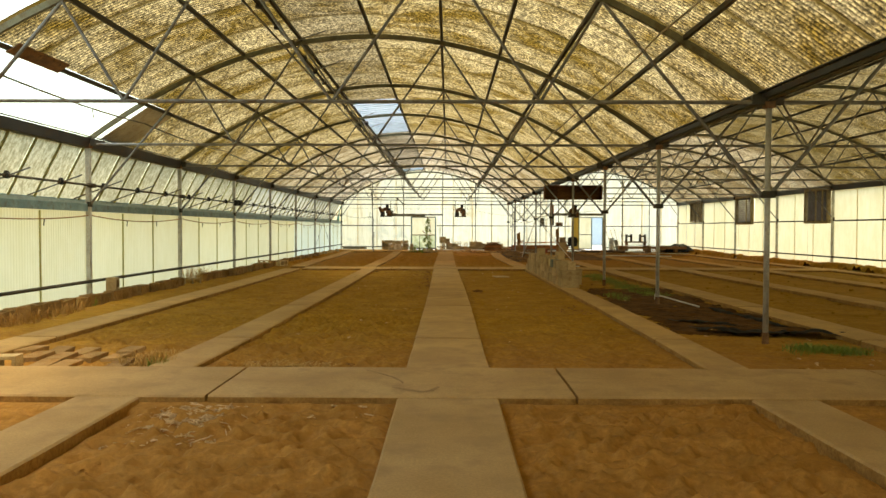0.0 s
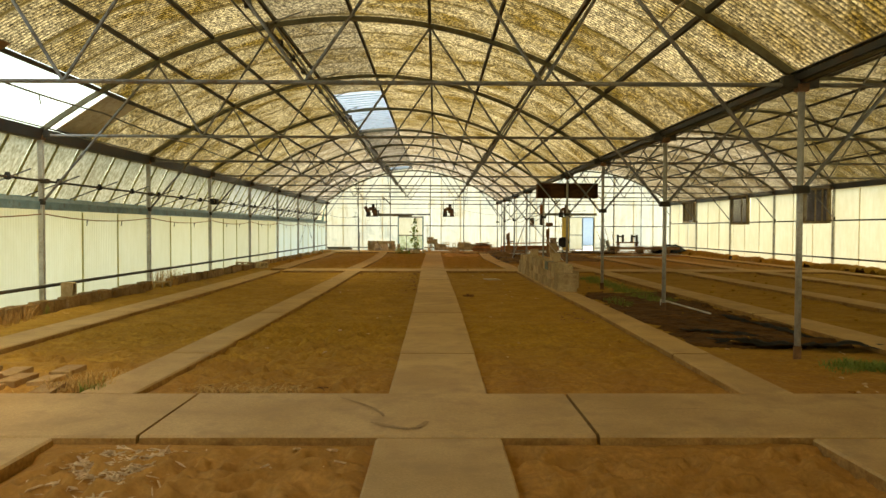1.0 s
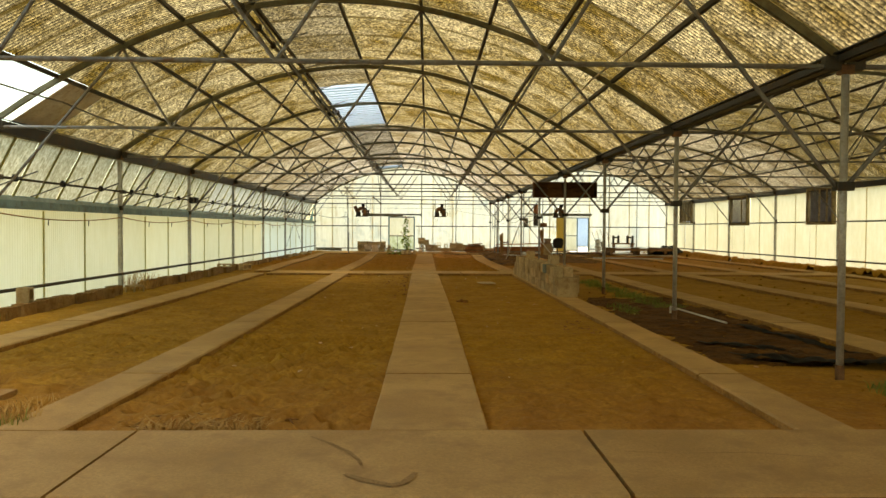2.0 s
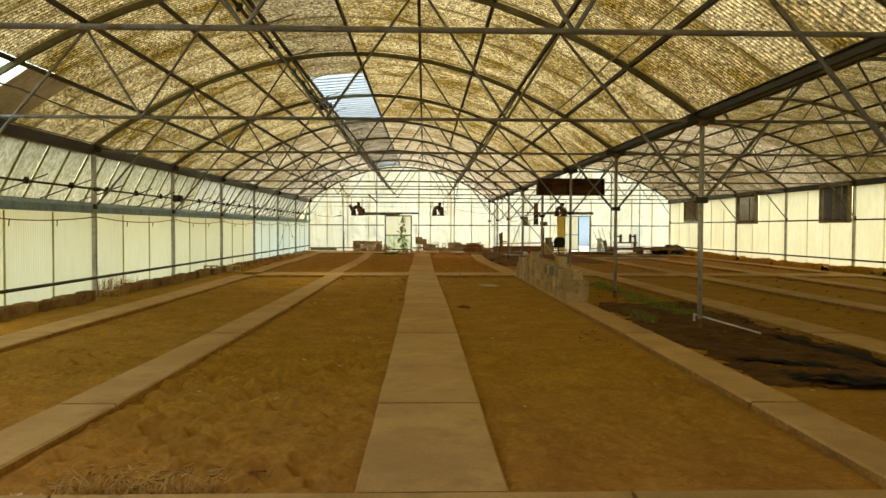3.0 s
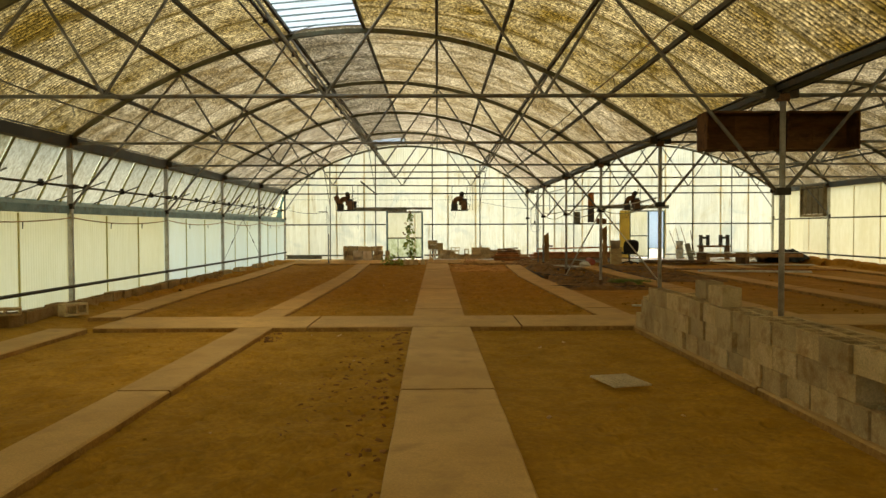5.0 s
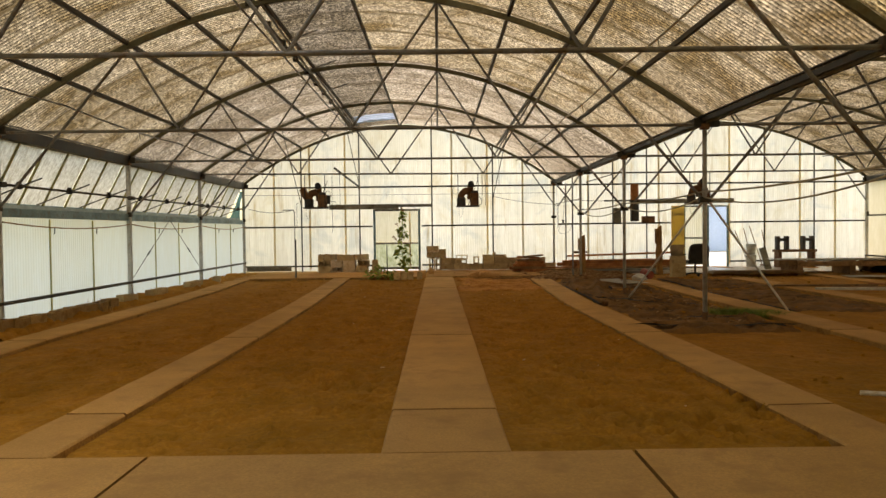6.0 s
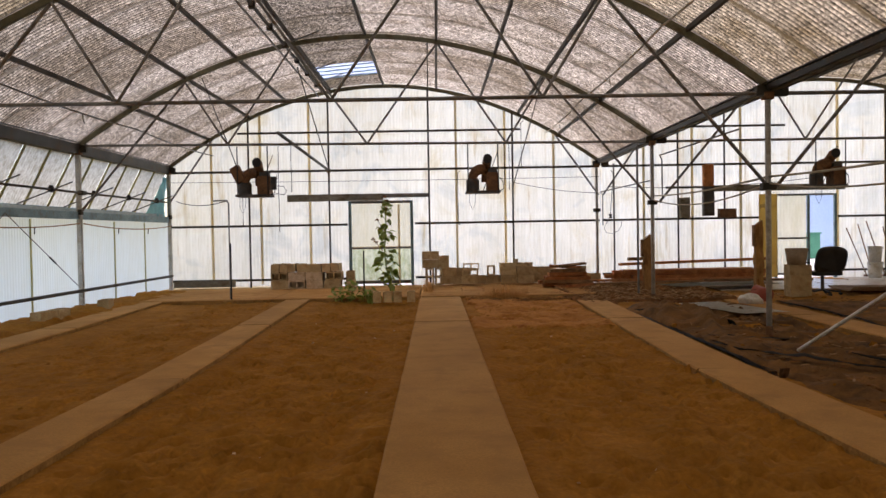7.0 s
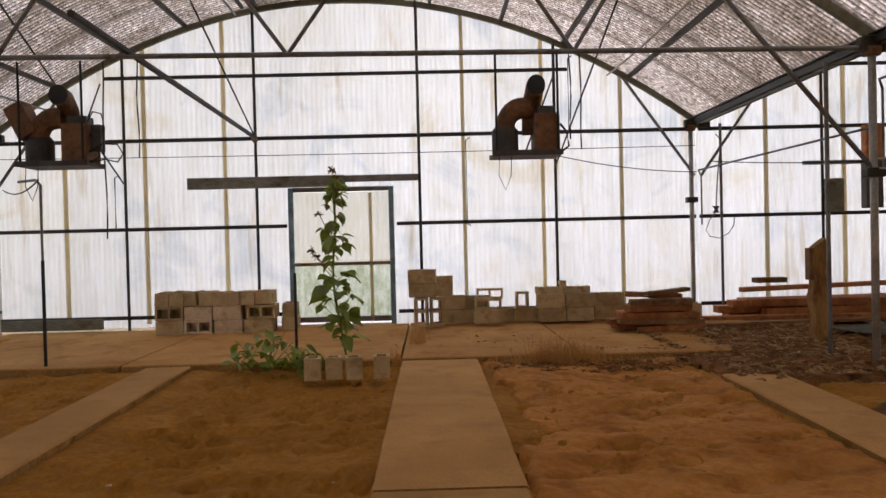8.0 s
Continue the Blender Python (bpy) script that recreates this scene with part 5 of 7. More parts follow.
for s in (-1, 1):
    bm = bmesh.new()
    for z in (-0.21, 0.21):
        box(bm, (s * 0.47, 0, z), (0.86, 0.34, 0.022), bevel=0.003)
    for x in (0.05, 0.89):
        box(bm, (s * x, 0, 0), (0.022, 0.34, 0.398), bevel=0.003)
    part("crate_frame", bm, CRATEWOOD, cr)
    for x in (0.265, 0.675):
        bm = bmesh.new()
        box(bm, (s * x, 0.10, 0), (0.408, 0.018, 0.40), bevel=0.003)
        part("back_board", bm, CRATEWOOD, cr)

# ---- piles at the north end ----
st = thing("block_stack", (-3.32, 45.80, 0.017), "three-course stack of grey concrete blocks, top course laid askew", "stack")
PALEBLOCK = block_mesh("block", material=surface("pale_block", (0.55, 0.43, 0.30), (0.70, 0.57, 0.42), 2.5, 70, 0.95, bump=0.6, depth=0.008, stain=(0.42, 0.29, 0.17), vary=0.15))
for course in range(3):
    for i in range(4):
        for j in range(2):
            x, y, mesh = -0.64 + 0.415 * i + rng.uniform(-0.015, 0.015) + 0.05 * course * (i == 3), -0.1 + 0.22 * j, PALEBLOCK if i in (1, 2) and course < 2 else CMU
            if course == 2:
                block(st, -0.74 + 0.205 * (2 * i + j), 0.0 + rng.uniform(-0.03, 0.03), 0.396 + 0.008 * math.sin(i * 2 + j), 90 + rng.uniform(-6, 6), rng.uniform(-6, 6), rng.uniform(-3, 3), CMU)
            elif j == 0 and (i + course) % 3 == 1:
                block(st, x, y + 0.095, 0.196 * course + 0.098, rng.uniform(-2, 2), 90, 0, mesh)
            else:
                block(st, x, y, 0.196 * course, rng.uniform(-2, 2), 0, 0, mesh)
block(st, 1.02, 0.15, 0.0, 88)
block(st, 1.02, 0.15, 0.2, 92)
loose_block(-0.40, 45.55, 0.06 + 0.195, 84, "concrete block stood on end in a small pile", 0, 90)
loose_block(-0.16, 45.55, 0.06 + 0.195, 96, "concrete block stood on end, core facing out", 0, 90)
loose_block(-0.37, 45.66, 0.46, 3, "concrete block across the top of a pile", 0, 0)
loose_block(-0.37, 45.66, 0.66, -4, "upper concrete block of a small pile", 0, 0)
loose_block(0.05, 46.02, 0.05, 0, "concrete block against the end wall")
loose_block(0.05, 46.02, 0.25, 3, "second-course concrete block against the end wall")
loose_block(-0.07, 46.02, 0.445, 0, "open screen block set upright on other blocks", mesh=SCREEN, side=0)
loose_block(0.55, 45.75, 0.06, 4, "concrete block below a screen block")
VENTBLOCK = block_mesh("vent_block", 0.38, 0.15, 0.10, 2, 0.03)
PORTAL = block_mesh("vent_block", 0.19, 0.24, 0.10, 1, 0.035)
loose_block(0.57, 45.80, 0.325, 2, "open vent block stood on edge on another block", 90, mesh=VENTBLOCK)
loose_block(0.60, 45.81, 0.475, -4, "open vent block stood on top of another", 90, mesh=VENTBLOCK)
loose_block(1.08, 45.98, 0.36, 3, "small square vent block set on the low wall", 90, mesh=PORTAL)
loose_block(1.70, 46.05, 0.53, 90, "small broken block resting on top of the low wall", mesh=block_mesh("small_block", 0.12, 0.10, 0.09, 1, 0.03))
HALF = block_mesh("block", h=0.10)
lw = thing("low_block_wall", (0, 46.08, 0.0), "low wall of grey blocks along the foot of the end wall", "wall")
for i in range(9):
    x = 0.36 + 0.40 * i
    block(lw, x, 0, 0.04, rng.uniform(-2, 2))
    block(lw, x + 0.05, 0, 0.235, rng.uniform(-2, 2)) if i not in (1, 2, 6, 8) else None
for i in range(2):
    block(lw, 1.50 + 0.40 * i, -0.25, 0.05, rng.uniform(-2, 2))
    block(lw, 1.48 + 0.40 * i, -0.25, 0.25, rng.uniform(-2, 2))
    block(lw, 1.50 + 0.40 * i, -0.02, 0.43, rng.uniform(-2, 2), mesh=HALF)
for i, x in enumerate((-1.36, -1.17, -0.98, -0.72)):
    loose_block(x, 42.05 + 0.03 * (i % 2), 0.02 + 0.08, 90 + rng.uniform(-12, 12), "short hollow block stood up in front of the plant", 0, 0, block_mesh("pot_block", 0.19, 0.15, 0.2, 1, 0.03), "blocks round the plant")
    scene.collection.objects[-1].location.z = 0.0

e = thing("plinth_board", (-5.9, YB - 0.2, 0.13), "old plank lying along the foot of the end wall", "plank")
bm = bmesh.new()
box(bm, (0, 0, 0), (1.5, 0.06, 0.16), bevel=0.01)
part("plank", bm, GREYWOOD, e)
for x, y, h_, mat, lab in ((-4.39, 43.12, 1.15, BLACK, "thin black steel stake standing in soil"), (-1.70, 43.1, 0.95, DARKSTEEL, "thin steel stake beside the tall plant")):
    e = thing("stake", (x, y, -0.1), lab, "stake", "stakes")
    bm = bmesh.new()
    box(bm, (0, 0, h_ / 2 + 0.1), (0.028, 0.028, h_), bevel=0.004)
    part("rod", bm, mat, e)
e = thing("standpipe", (-4.43, 43.2, 0), "thin grey water standpipe with a bent top", "pipe")
bm = bmesh.new()
pipe(bm, [(0, 0, -0.05), (0, 0, 1.96), (-0.05, 0, 2.02), (-0.4, 0.3, 2.03)], 0.016, 7)
part("riser", bm, STEEL, e)


def lumber(name, x, y, label, boards, group="lumber piles"):
    e = thing(name, (x, y, 0), label, "lumber", group)
    for cx, cy, cz, l, w_, t, rz, ry, mat in boards:
        bm = bmesh.new()
        box(bm, (0, 0, 0), (l, w_, t), bevel=0.005)
        part("board", bm, mat, e, m=pose(cx, cy, cz, 0, ry, rz))
    return e


bl = []
for i in range(13):
    c = i // 3
    bl.append((rng.uniform(-0.12, 0.12), -0.22 + 0.22 * (i % 3), 0.06 + 0.085 * c + (0.006 if i % 2 else 0), rng.uniform(0.85, 1.2) * (0.75 if c > 2 else 1), 0.20, 0.075, rng.uniform(-9, 9), rng.uniform(-2, 2), REDWOOD if rng.random() < 0.75 else WOOD))
bl.append((-0.05, 0.0, 0.47, 0.72, 0.22, 0.06, -12, 3, REDWOOD))
bl.append((0.1, -0.1, 0.52, 0.62, 0.14, 0.05, 14, -4, WOOD))
lumber("lumber_pile", 2.74, 44.85, "short pile of red-brown boards on the floor", bl)
bl = []
for i in range(9):
    bl.append((rng.uniform(-0.3, 0.3), -0.2 + 0.2 * (i % 3), 0.10 + 0.1 * (i // 3), rng.uniform(2.6, 3.3), 0.19, 0.095, rng.uniform(-2, 2), rng.uniform(-0.6, 0.6), (REDWOOD, WOOD, REDWOOD, REDWOOD)[i % 4]))
bl += [(0.2, -0.05, 0.52, 3.5, 0.14, 0.06, 2, -1.2, REDWOOD), (-1.1, 0.0, 0.60, 0.42, 0.18, 0.07, 0, 0, WOOD), (-0.3, -0.5, 0.14, 3.9, 0.14, 0.05, -3, 0, REDWOOD), (-0.8, -0.65, 0.10, 3.0, 0.18, 0.04, 4, 0, WOOD), (1.4, -0.75, 0.12, 2.6, 0.15, 0.05, 8, 1, WOOD)]
lumber("lumber_pile", 5.55, 45.3, "long pile of red-brown timbers along the end wall", bl)
lumber("lumber_pile", 9.4, 36.6, "a few long pale timbers lying on the soil", [(0, 0, 0.03, 3.2, 0.12, 0.05, -14, 0, PALE), (0.3, 0.4, 0.03, 2.8, 0.15, 0.04, -9, 0, WOOD), (1.6, 0.9, 0.03, 3.0, 0.14, 0.04, -22, 0, REDWOOD), (-0.9, 1.2, 0.03, 2.2, 0.1, 0.04, -6, 0, WOOD)])


def wood_post(x, y, h_, w_, tilt, label):
    e = thing("wooden_post", (x, y, -0.1), label, "post", "wooden posts")
    bm = bmesh.new()
    n = 10
    rings = []
    for i in range(n + 1):
        z = (h_ + 0.1) * i / n
        s = w_ / 2 * (1.0 + 0.12 * math.sin(i * 1.7) - 0.1 * i / n)
        rings.append([bm.verts.new((a * s + tilt * z + 0.008 * math.sin(i * 2.1), b * s * 0.9, z + (0.05 * a if i == n else 0))) for a, b in ((-1, -1), (1, -1), (1, 1), (-1, 1))])
    for p, q in zip(rings, rings[1:]):
        for i in range(4):
            bm.faces.new((p[i], p[(i + 1) % 4], q[(i + 1) % 4], q[i]))
    bm.faces.new(rings[-1])
    bm.faces.new(rings[0][::-1])
    part("timber", bm, TIMBER, e)
    bm = bmesh.new()
    box(bm, (-w_ * 0.55 + tilt * h_, -0.01, h_ * 0.88), (0.05, w_ * 0.7, h_ * 0.32), bevel=0.012)
    part("split_slab", bm, WOOD, e)


wood_post(4.16, 43.45, 1.13, 0.17, -0.015, "rough weathered wooden post standing in litter")
wood_post(6.42, 43.3, 1.38, 0.16, -0.01, "tall rough wooden post with a splintered top")


# ---- office chair, buckets and block table in the second bay ----
def make_chair():
    c = thing("office_chair", (7.02, 41.95, 0), "black padded office chair on a five-star base, dusty", "chair", turn=-93)
    bm = bmesh.new()
    box(bm, (0, 0, 0.44), (0.48, 0.46, 0.09), bevel=0.035)
    part("seat", bm, BLACK, c)
    bm = bmesh.new()
    def curl(v):
        return math.copysign(abs(v) ** 0.55, v)
    ring = [(0.25 * curl(math.cos(a)), 0.28 * curl(math.sin(a))) for a in [2 * math.pi * i / 28 for i in range(28)]]
    loops = [[bm.verts.new((x + 0.05 * (y / 0.25) ** 2 - 0.05, y * k, z * k)) for y, z in ring] for x, k in ((-0.045, 0.86), (-0.02, 1.0), (0.02, 1.0), (0.045, 0.86))]
    for p, q in zip(loops, loops[1:]):
        for i in range(28):
            bm.faces.new((p[i], p[(i + 1) % 28], q[(i + 1) % 28], q[i])).smooth = True
    bm.faces.new(loops[0][::-1])
    bm.faces.new(loops[-1])
    bmesh.ops.recalc_face_normals(bm, faces=bm.faces)
    part("backrest", bm, BLACK, c, m=pose(0.30, 0, 0.70, 0, 18, 0))
    bm = bmesh.new()
    bar(bm, (0.1, 0, 0.40), (0.29, 0, 0.52), 0.06, 0.02)
    part("back_bracket", bm, BLACK, c)
    bm = bmesh.new()
    tube(bm, (0, 0, 0.08), (0, 0, 0.40), 0.028, 12)
    part("gas_column", bm, CHARCOAL, c)
    for i in range(5):
        a = i * 2 * math.pi / 5
        bm = bmesh.new()
        bar(bm, (0, 0, 0.10), (0.27 * math.cos(a), 0.27 * math.sin(a), 0.065), 0.045, 0.03)
        arm = part("base_arm", bm, BLACK, c)
        bm = bmesh.new()
        tube(bm, (0.27 * math.cos(a) - 0.02, 0.27 * math.sin(a), 0.028), (0.27 * math.cos(a) + 0.02, 0.27 * math.sin(a), 0.028), 0.028, 10)
        part("castor", bm, BLACK, arm)
    c.matrix_basis = c.matrix_basis @ Matrix.Diagonal((1.12, 1.12, 0.93, 1))
    for s in (-1, 1):
        bm = bmesh.new()
        pipe(bm, [(-0.05, s * 0.24, 0.42), (-0.06, s * 0.28, 0.62), (0.0, s * 0.28, 0.66), (0.16, s * 0.28, 0.66)], 0.018, 8)
        part("armrest", bm, BLACK, c)


make_chair()
bt = thing("block_table", (6.48, 41.8, 0), "column of stacked concrete blocks beside the office chair", "stack")
for z, t in ((0, 0), (0.195, 4), (0.39, -5)):
    for s in (-0.1, 0.1):
        block(bt, s * 0.3, s, z, t)


def bucket(name, x, y, z, r, h_, mat, label, tip=0, turn=0):
    e = thing(name, (x, y, z), label, "bucket", "buckets", turn=turn)
    bm = bmesh.new()
    n = 20
    prof = [(r * 0.8, 0.0), (r, h_), (r * 1.06, h_), (r * 1.06, h_ - 0.025), (r * 0.97, h_ - 0.006), (r * 0.78, 0.012)]
    rings = [[bm.verts.new((q * math.cos(2 * math.pi * i / n), q * math.sin(2 * math.pi * i / n), z_)) for i in range(n)] for q, z_ in (prof[0], prof[1], prof[4], prof[5])]
    for p, q in zip(rings, rings[1:]):
        for i in range(n):
            bm.faces.new((p[i], p[(i + 1) % n], q[(i + 1) % n], q[i])).smooth = True
    bm.faces.new(rings[0][::-1])
    bm.faces.new(rings[-1])
    part("body", bm, mat, e, m=pose(0, 0, 0, tip, 0, 0))
    bm = bmesh.new()
    pipe(bm, [(r * 1.03 * math.cos(a), -0.04 - 0.05 * math.sin(a), h_ - 0.02 - 0.08 * math.sin(a)) for a in [math.pi * i / 10 for i in range(11)]], 0.004, 5)
    part("bail", bm, DARKSTEEL, e, m=pose(0, 0, 0, tip, 0, 0))


bucket("planter_bucket", 6.46, 41.8, 0.585, 0.20, 0.30, PLY, "tan plastic tub set on the block column")
bucket("white_bucket", 10.0, 45.25, 0.06, 0.17, 0.38, PVC, "white plastic bucket on the floor near the door")
bucket("white_bucket", 10.0, 45.25, 0.44, 0.16, 0.36, PVC, "white plastic bucket stacked on another")
bucket("red_bucket", 5.36, 40.5, 0.13, 0.13, 0.28, REDPLASTIC, "small red bucket tipped over on the soil", -80, 30)
bg = thing("white_sack", (5.12, 40.65, 0.0), "small crumpled white sack lying on the soil", "sack")
bm = bmesh.new()
bmesh.ops.create_icosphere(bm, subdivisions=3, radius=0.2)
for v in bm.verts:
    v.co *= 1 + 0.35 * noise.noise(v.co * 7)
    v.co.z = max(-0.02, v.co.z * 0.55 + 0.06)
part("sack", bm, PVC, bg)
tk = thing("leaning_board", (10.28, 44.6, 0.0), "short grey board leaning upright near the door", "board")
bm = bmesh.new()
box(bm, (0, 0, 0.36), (0.22, 0.05, 0.72), bevel=0.008)
part("board", bm, GREYWOOD, tk, m=pose(0, 0, 0, -12, -10, 12))
for x0, z0, x1, z1 in ((9.87, 1.24, 10.25, 0.08), (10.16, 1.32, 10.40, 0.08), (10.36, 1.40, 10.70, 0.08), (10.78, 1.25, 10.92, 0.08)):
    e = thing("tool_handle", (x1, 46.0, 0.0), "long-handled garden tool leaning on the end wall", "tool", "leaning tools")
    bm = bmesh.new()
    tube(bm, (0, 0, 0.06), (x0 - x1, 0.22, z0), 0.014, 7)
    part("handle", bm, WOOD, e)
    bm = bmesh.new()
    box(bm, (0.0, 0.0, 0.07), (0.14, 0.05, 0.05), bevel=0.01)
    part("head", bm, RUST, e)
bn = thing("iron_bench", (11.55, 45.5, 0.02), "rusty iron stand with two open cast ends", "stand")
bm = bmesh.new()
box(bm, (0, 0, 0.54), (1.3, 0.4, 0.08), bevel=0.012)
part("bed", bm, RUST, bn)
for s in (-0.42, 0.42):
    for x in (-0.15, 0.15):
        bm = bmesh.new()
        box(bm, (s + x, 0, 0.80), (0.10, 0.2, 0.44), bevel=0.015)
        part("cheek", bm, CHARCOAL, bn)
    bm = bmesh.new()
    box(bm, (s, 0, 0.90), (0.21, 0.16, 0.10), bevel=0.015)
    part("bridge", bm, CHARCOAL, bn)
for s in (-0.55, 0.55):
    bm = bmesh.new()
    box(bm, (s, 0, 0.25), (0.1, 0.36, 0.50), bevel=0.01)
    part("foot", bm, RUST, bn)


def limp_sheet(name, x, y, sx, sy, turn, amp, material, label, cat, z=0.03, seed=0.0, thick=0.012, curl=0.0, nx=36, ny=36, ragged=0.12, base=False, dome=0.0):
    """A crumpled or warped sheet lying on the ground."""
    e = thing(name, (x, y, 0), label, cat, turn=turn)
    bm = bmesh.new()
    rot = Matrix.Rotation(radians(turn), 3, "Z")
    g = []
    for j in range(ny + 1):
        rowv = []
        for i in range(nx + 1):
            u, v = i / nx - 0.5, j / ny - 0.5
            r1 = 1 + ragged * noise.noise((v * 6 + seed, 1.7, seed))
            r2 = 1 + ragged * noise.noise((u * 6 + seed, 7.7, seed))
            p = Vector((u * sx * r1, v * sy * r2, 0))
            w_ = rot @ p + Vector((x, y, 0))
            lift = amp * (abs(noise.noise((w_.x * 2.3 + seed, w_.y * 1.7, seed))) + 0.6 * abs(noise.noise((w_.x * 5.5, w_.y * 4.5 + seed, 2 + seed))))
            ground = soil_height(w_.x, w_.y) if base else 0.0
            ground += dome * max(0.0, 1 - 4.2 * (u * u * 1.1 + v * v)) ** 0.8
            p.z = z + lift + curl * (max(0, abs(v) - 0.3) / 0.2) ** 2 * (1 if v < 0 else 0.4) + ground
            rowv.append(bm.verts.new(p))
        g.append(rowv)
    for j in range(ny):
        for i in range(nx):
            bm.faces.new((g[j][i], g[j][i + 1], g[j + 1][i + 1], g[j + 1][i])).smooth = True
    bmesh.ops.solidify(bm, geom=bm.faces[:], thickness=thick)
    part("sheet", bm, material, e)


limp_sheet("cloth_fold", 2.86, 37.2, 0.09, 4.4, -1.0, 0.03, BLACK, "black folded edge of ground cloth along the path", "ground cloth", 0.02, 1.3, 0.006, nx=12, ny=90, ragged=0.5, base=True)
limp_sheet("cloth_fold", 3.36, 35.45, 0.10, 1.95, 31, 0.04, BLACK, "black fold of ground cloth running past a post foot", "ground cloth", 0.07, 2.3, 0.006, nx=12, ny=60, ragged=0.5, base=True)
limp_sheet("cloth_fold", 5.60, 36.9, 0.07, 6.2, 0.5, 0.03, BLACK, "thin black edge of ground cloth beside a path", "ground cloth", 0.03, 3.3, 0.006, nx=10, ny=90, ragged=0.5, base=True)
for x, y, l_, turn in ((3.75, 31.72, 1.9, 88), (3.85, 32.75, 0.9, 75), (3.62, 36.9, 0.9, 70), (4.35, 34.4, 2.4, 14), (3.35, 38.9, 1.7, 22)):
    limp_sheet("cloth_fold", x, y, 0.07, l_, turn, 0.035, BLACK, "black rucked fold of the dusty ground cloth", "ground cloth", 0.05, x + y, 0.006, nx=10, ny=50, ragged=0.6, base=True)
limp_sheet("rubber_flap", 2.80, 34.72, 0.13, 0.15, 25, 0.02, RUST, "small dark rubber flap sticking up beside the path", "flap", 0.0, 5.3, 0.008, curl=0.10, nx=12, ny=12, ragged=0.4, base=True)
limp_sheet("plastic_strip", 4.25, 9.95, 1.7, 0.30, -18, 0.10, BLACK, "crumpled strip of black plastic film on the soil", "plastic film", 0.03, 4.1, 0.006, nx=60, ny=20, ragged=0.35, base=True)
limp_sheet("plastic_strip", 3.75, 11.0, 0.9, 0.22, -35, 0.06, BLACK, "rumpled black plastic on dark damp soil", "plastic film", 0.03, 6.4, 0.006, nx=50, ny=18, ragged=0.35, base=True)
limp_sheet("plastic_strip", 4.7, 11.7, 0.2, 2.4, 8, 0.04, BLACK, "narrow strip of black plastic beside a path", "plastic film", 0.03, 8.8, 0.006, nx=16, ny=60, ragged=0.35, base=True)
limp_sheet("warped_board", 8.75, 42.2, 2.4, 1.15, -6, 0.015, PLY, "large warped brown board lying curled on the floor", "board", 0.05, 2.2, 0.014, curl=0.10, ragged=0.03)
limp_sheet("pale_panel", 11.8, 40.4, 2.6, 0.8, -12, 0.012, PALE, "pale weathered panel lying on the soil", "panel", 0.03, 5.2, 0.014, ragged=0.02)
limp_sheet("metal_sheet", 5.75, 43.75, 2.4, 0.9, 8, 0.02, GREYWOOD, "grey corrugated sheet lying in front of the timber", "sheet", 0.10, 7.2, 0.012, ragged=0.03)
limp_sheet("pale_panel", 4.3, 39.5, 0.75, 1.7, 14, 0.01, PALE, "pale board lying on the dusty ground cloth", "panel", 0.06, 9.2, 0.014, ragged=0.03)
limp_sheet("tarpaulin_heap", 13.45, 42.9, 2.1, 1.6, 10, 0.16, BLACK, "big dark crumpled heap of tarpaulin near the side wall", "tarpaulin", -0.02, 11.3, 0.02, nx=44, ny=40, ragged=0.2, dome=0.46)
make_path("concrete_apron", "pale dusty cement floor inside the open doorway", 3.1, (5.6, 8.4, 11.2, 14.2), ((5, 44.8), (15, 44.8)), top=0.016, lateral=True, material=CEMENT)
limp_sheet("pale_panel", 11.5, 42.5, 4.0, 1.2, -4, 0.012, PALE, "long pale sheet laid over low timber bearers", "panel", 0.40, 15.2, 0.014, ragged=0.02)
lumber("timber_bearers", 11.5, 42.5, "rough timber bearers under a pale sheet", [(-1.5, 0, 0.19, 1.1, 0.16, 0.40, 88, 0, WOOD), (0.0, 0, 0.19, 1.1, 0.16, 0.40, 86, 0, WOOD), (1.5, 0, 0.19, 1.1, 0.16, 0.40, 85, 0, WOOD), (0.1, -0.55, 0.30, 3.8, 0.05, 0.14, -4, 0, WOOD)])
e = thing("tan_roll", (12.72, 43.0, 0.0), "thick tan roll of old sheeting beside the dark heap", "roll", turn=12)
bm = bmesh.new()
turns = [(0.05 + 0.17 * i / 90 + 0.004 * math.sin(i), i * 2 * math.pi / 18) for i in range(91)]
rows = [[bm.verts.new((x, r * math.cos(a), 0.22 + r * math.sin(a) * 0.93)) for r, a in turns] for x in (-0.42, 0.0, 0.42)]
for p, q in zip(rows, rows[1:]):
    for i in range(90):
        bm.faces.new((p[i], p[i + 1], q[i + 1], q[i])).smooth = True
part("sheeting", bm, PLY, e)


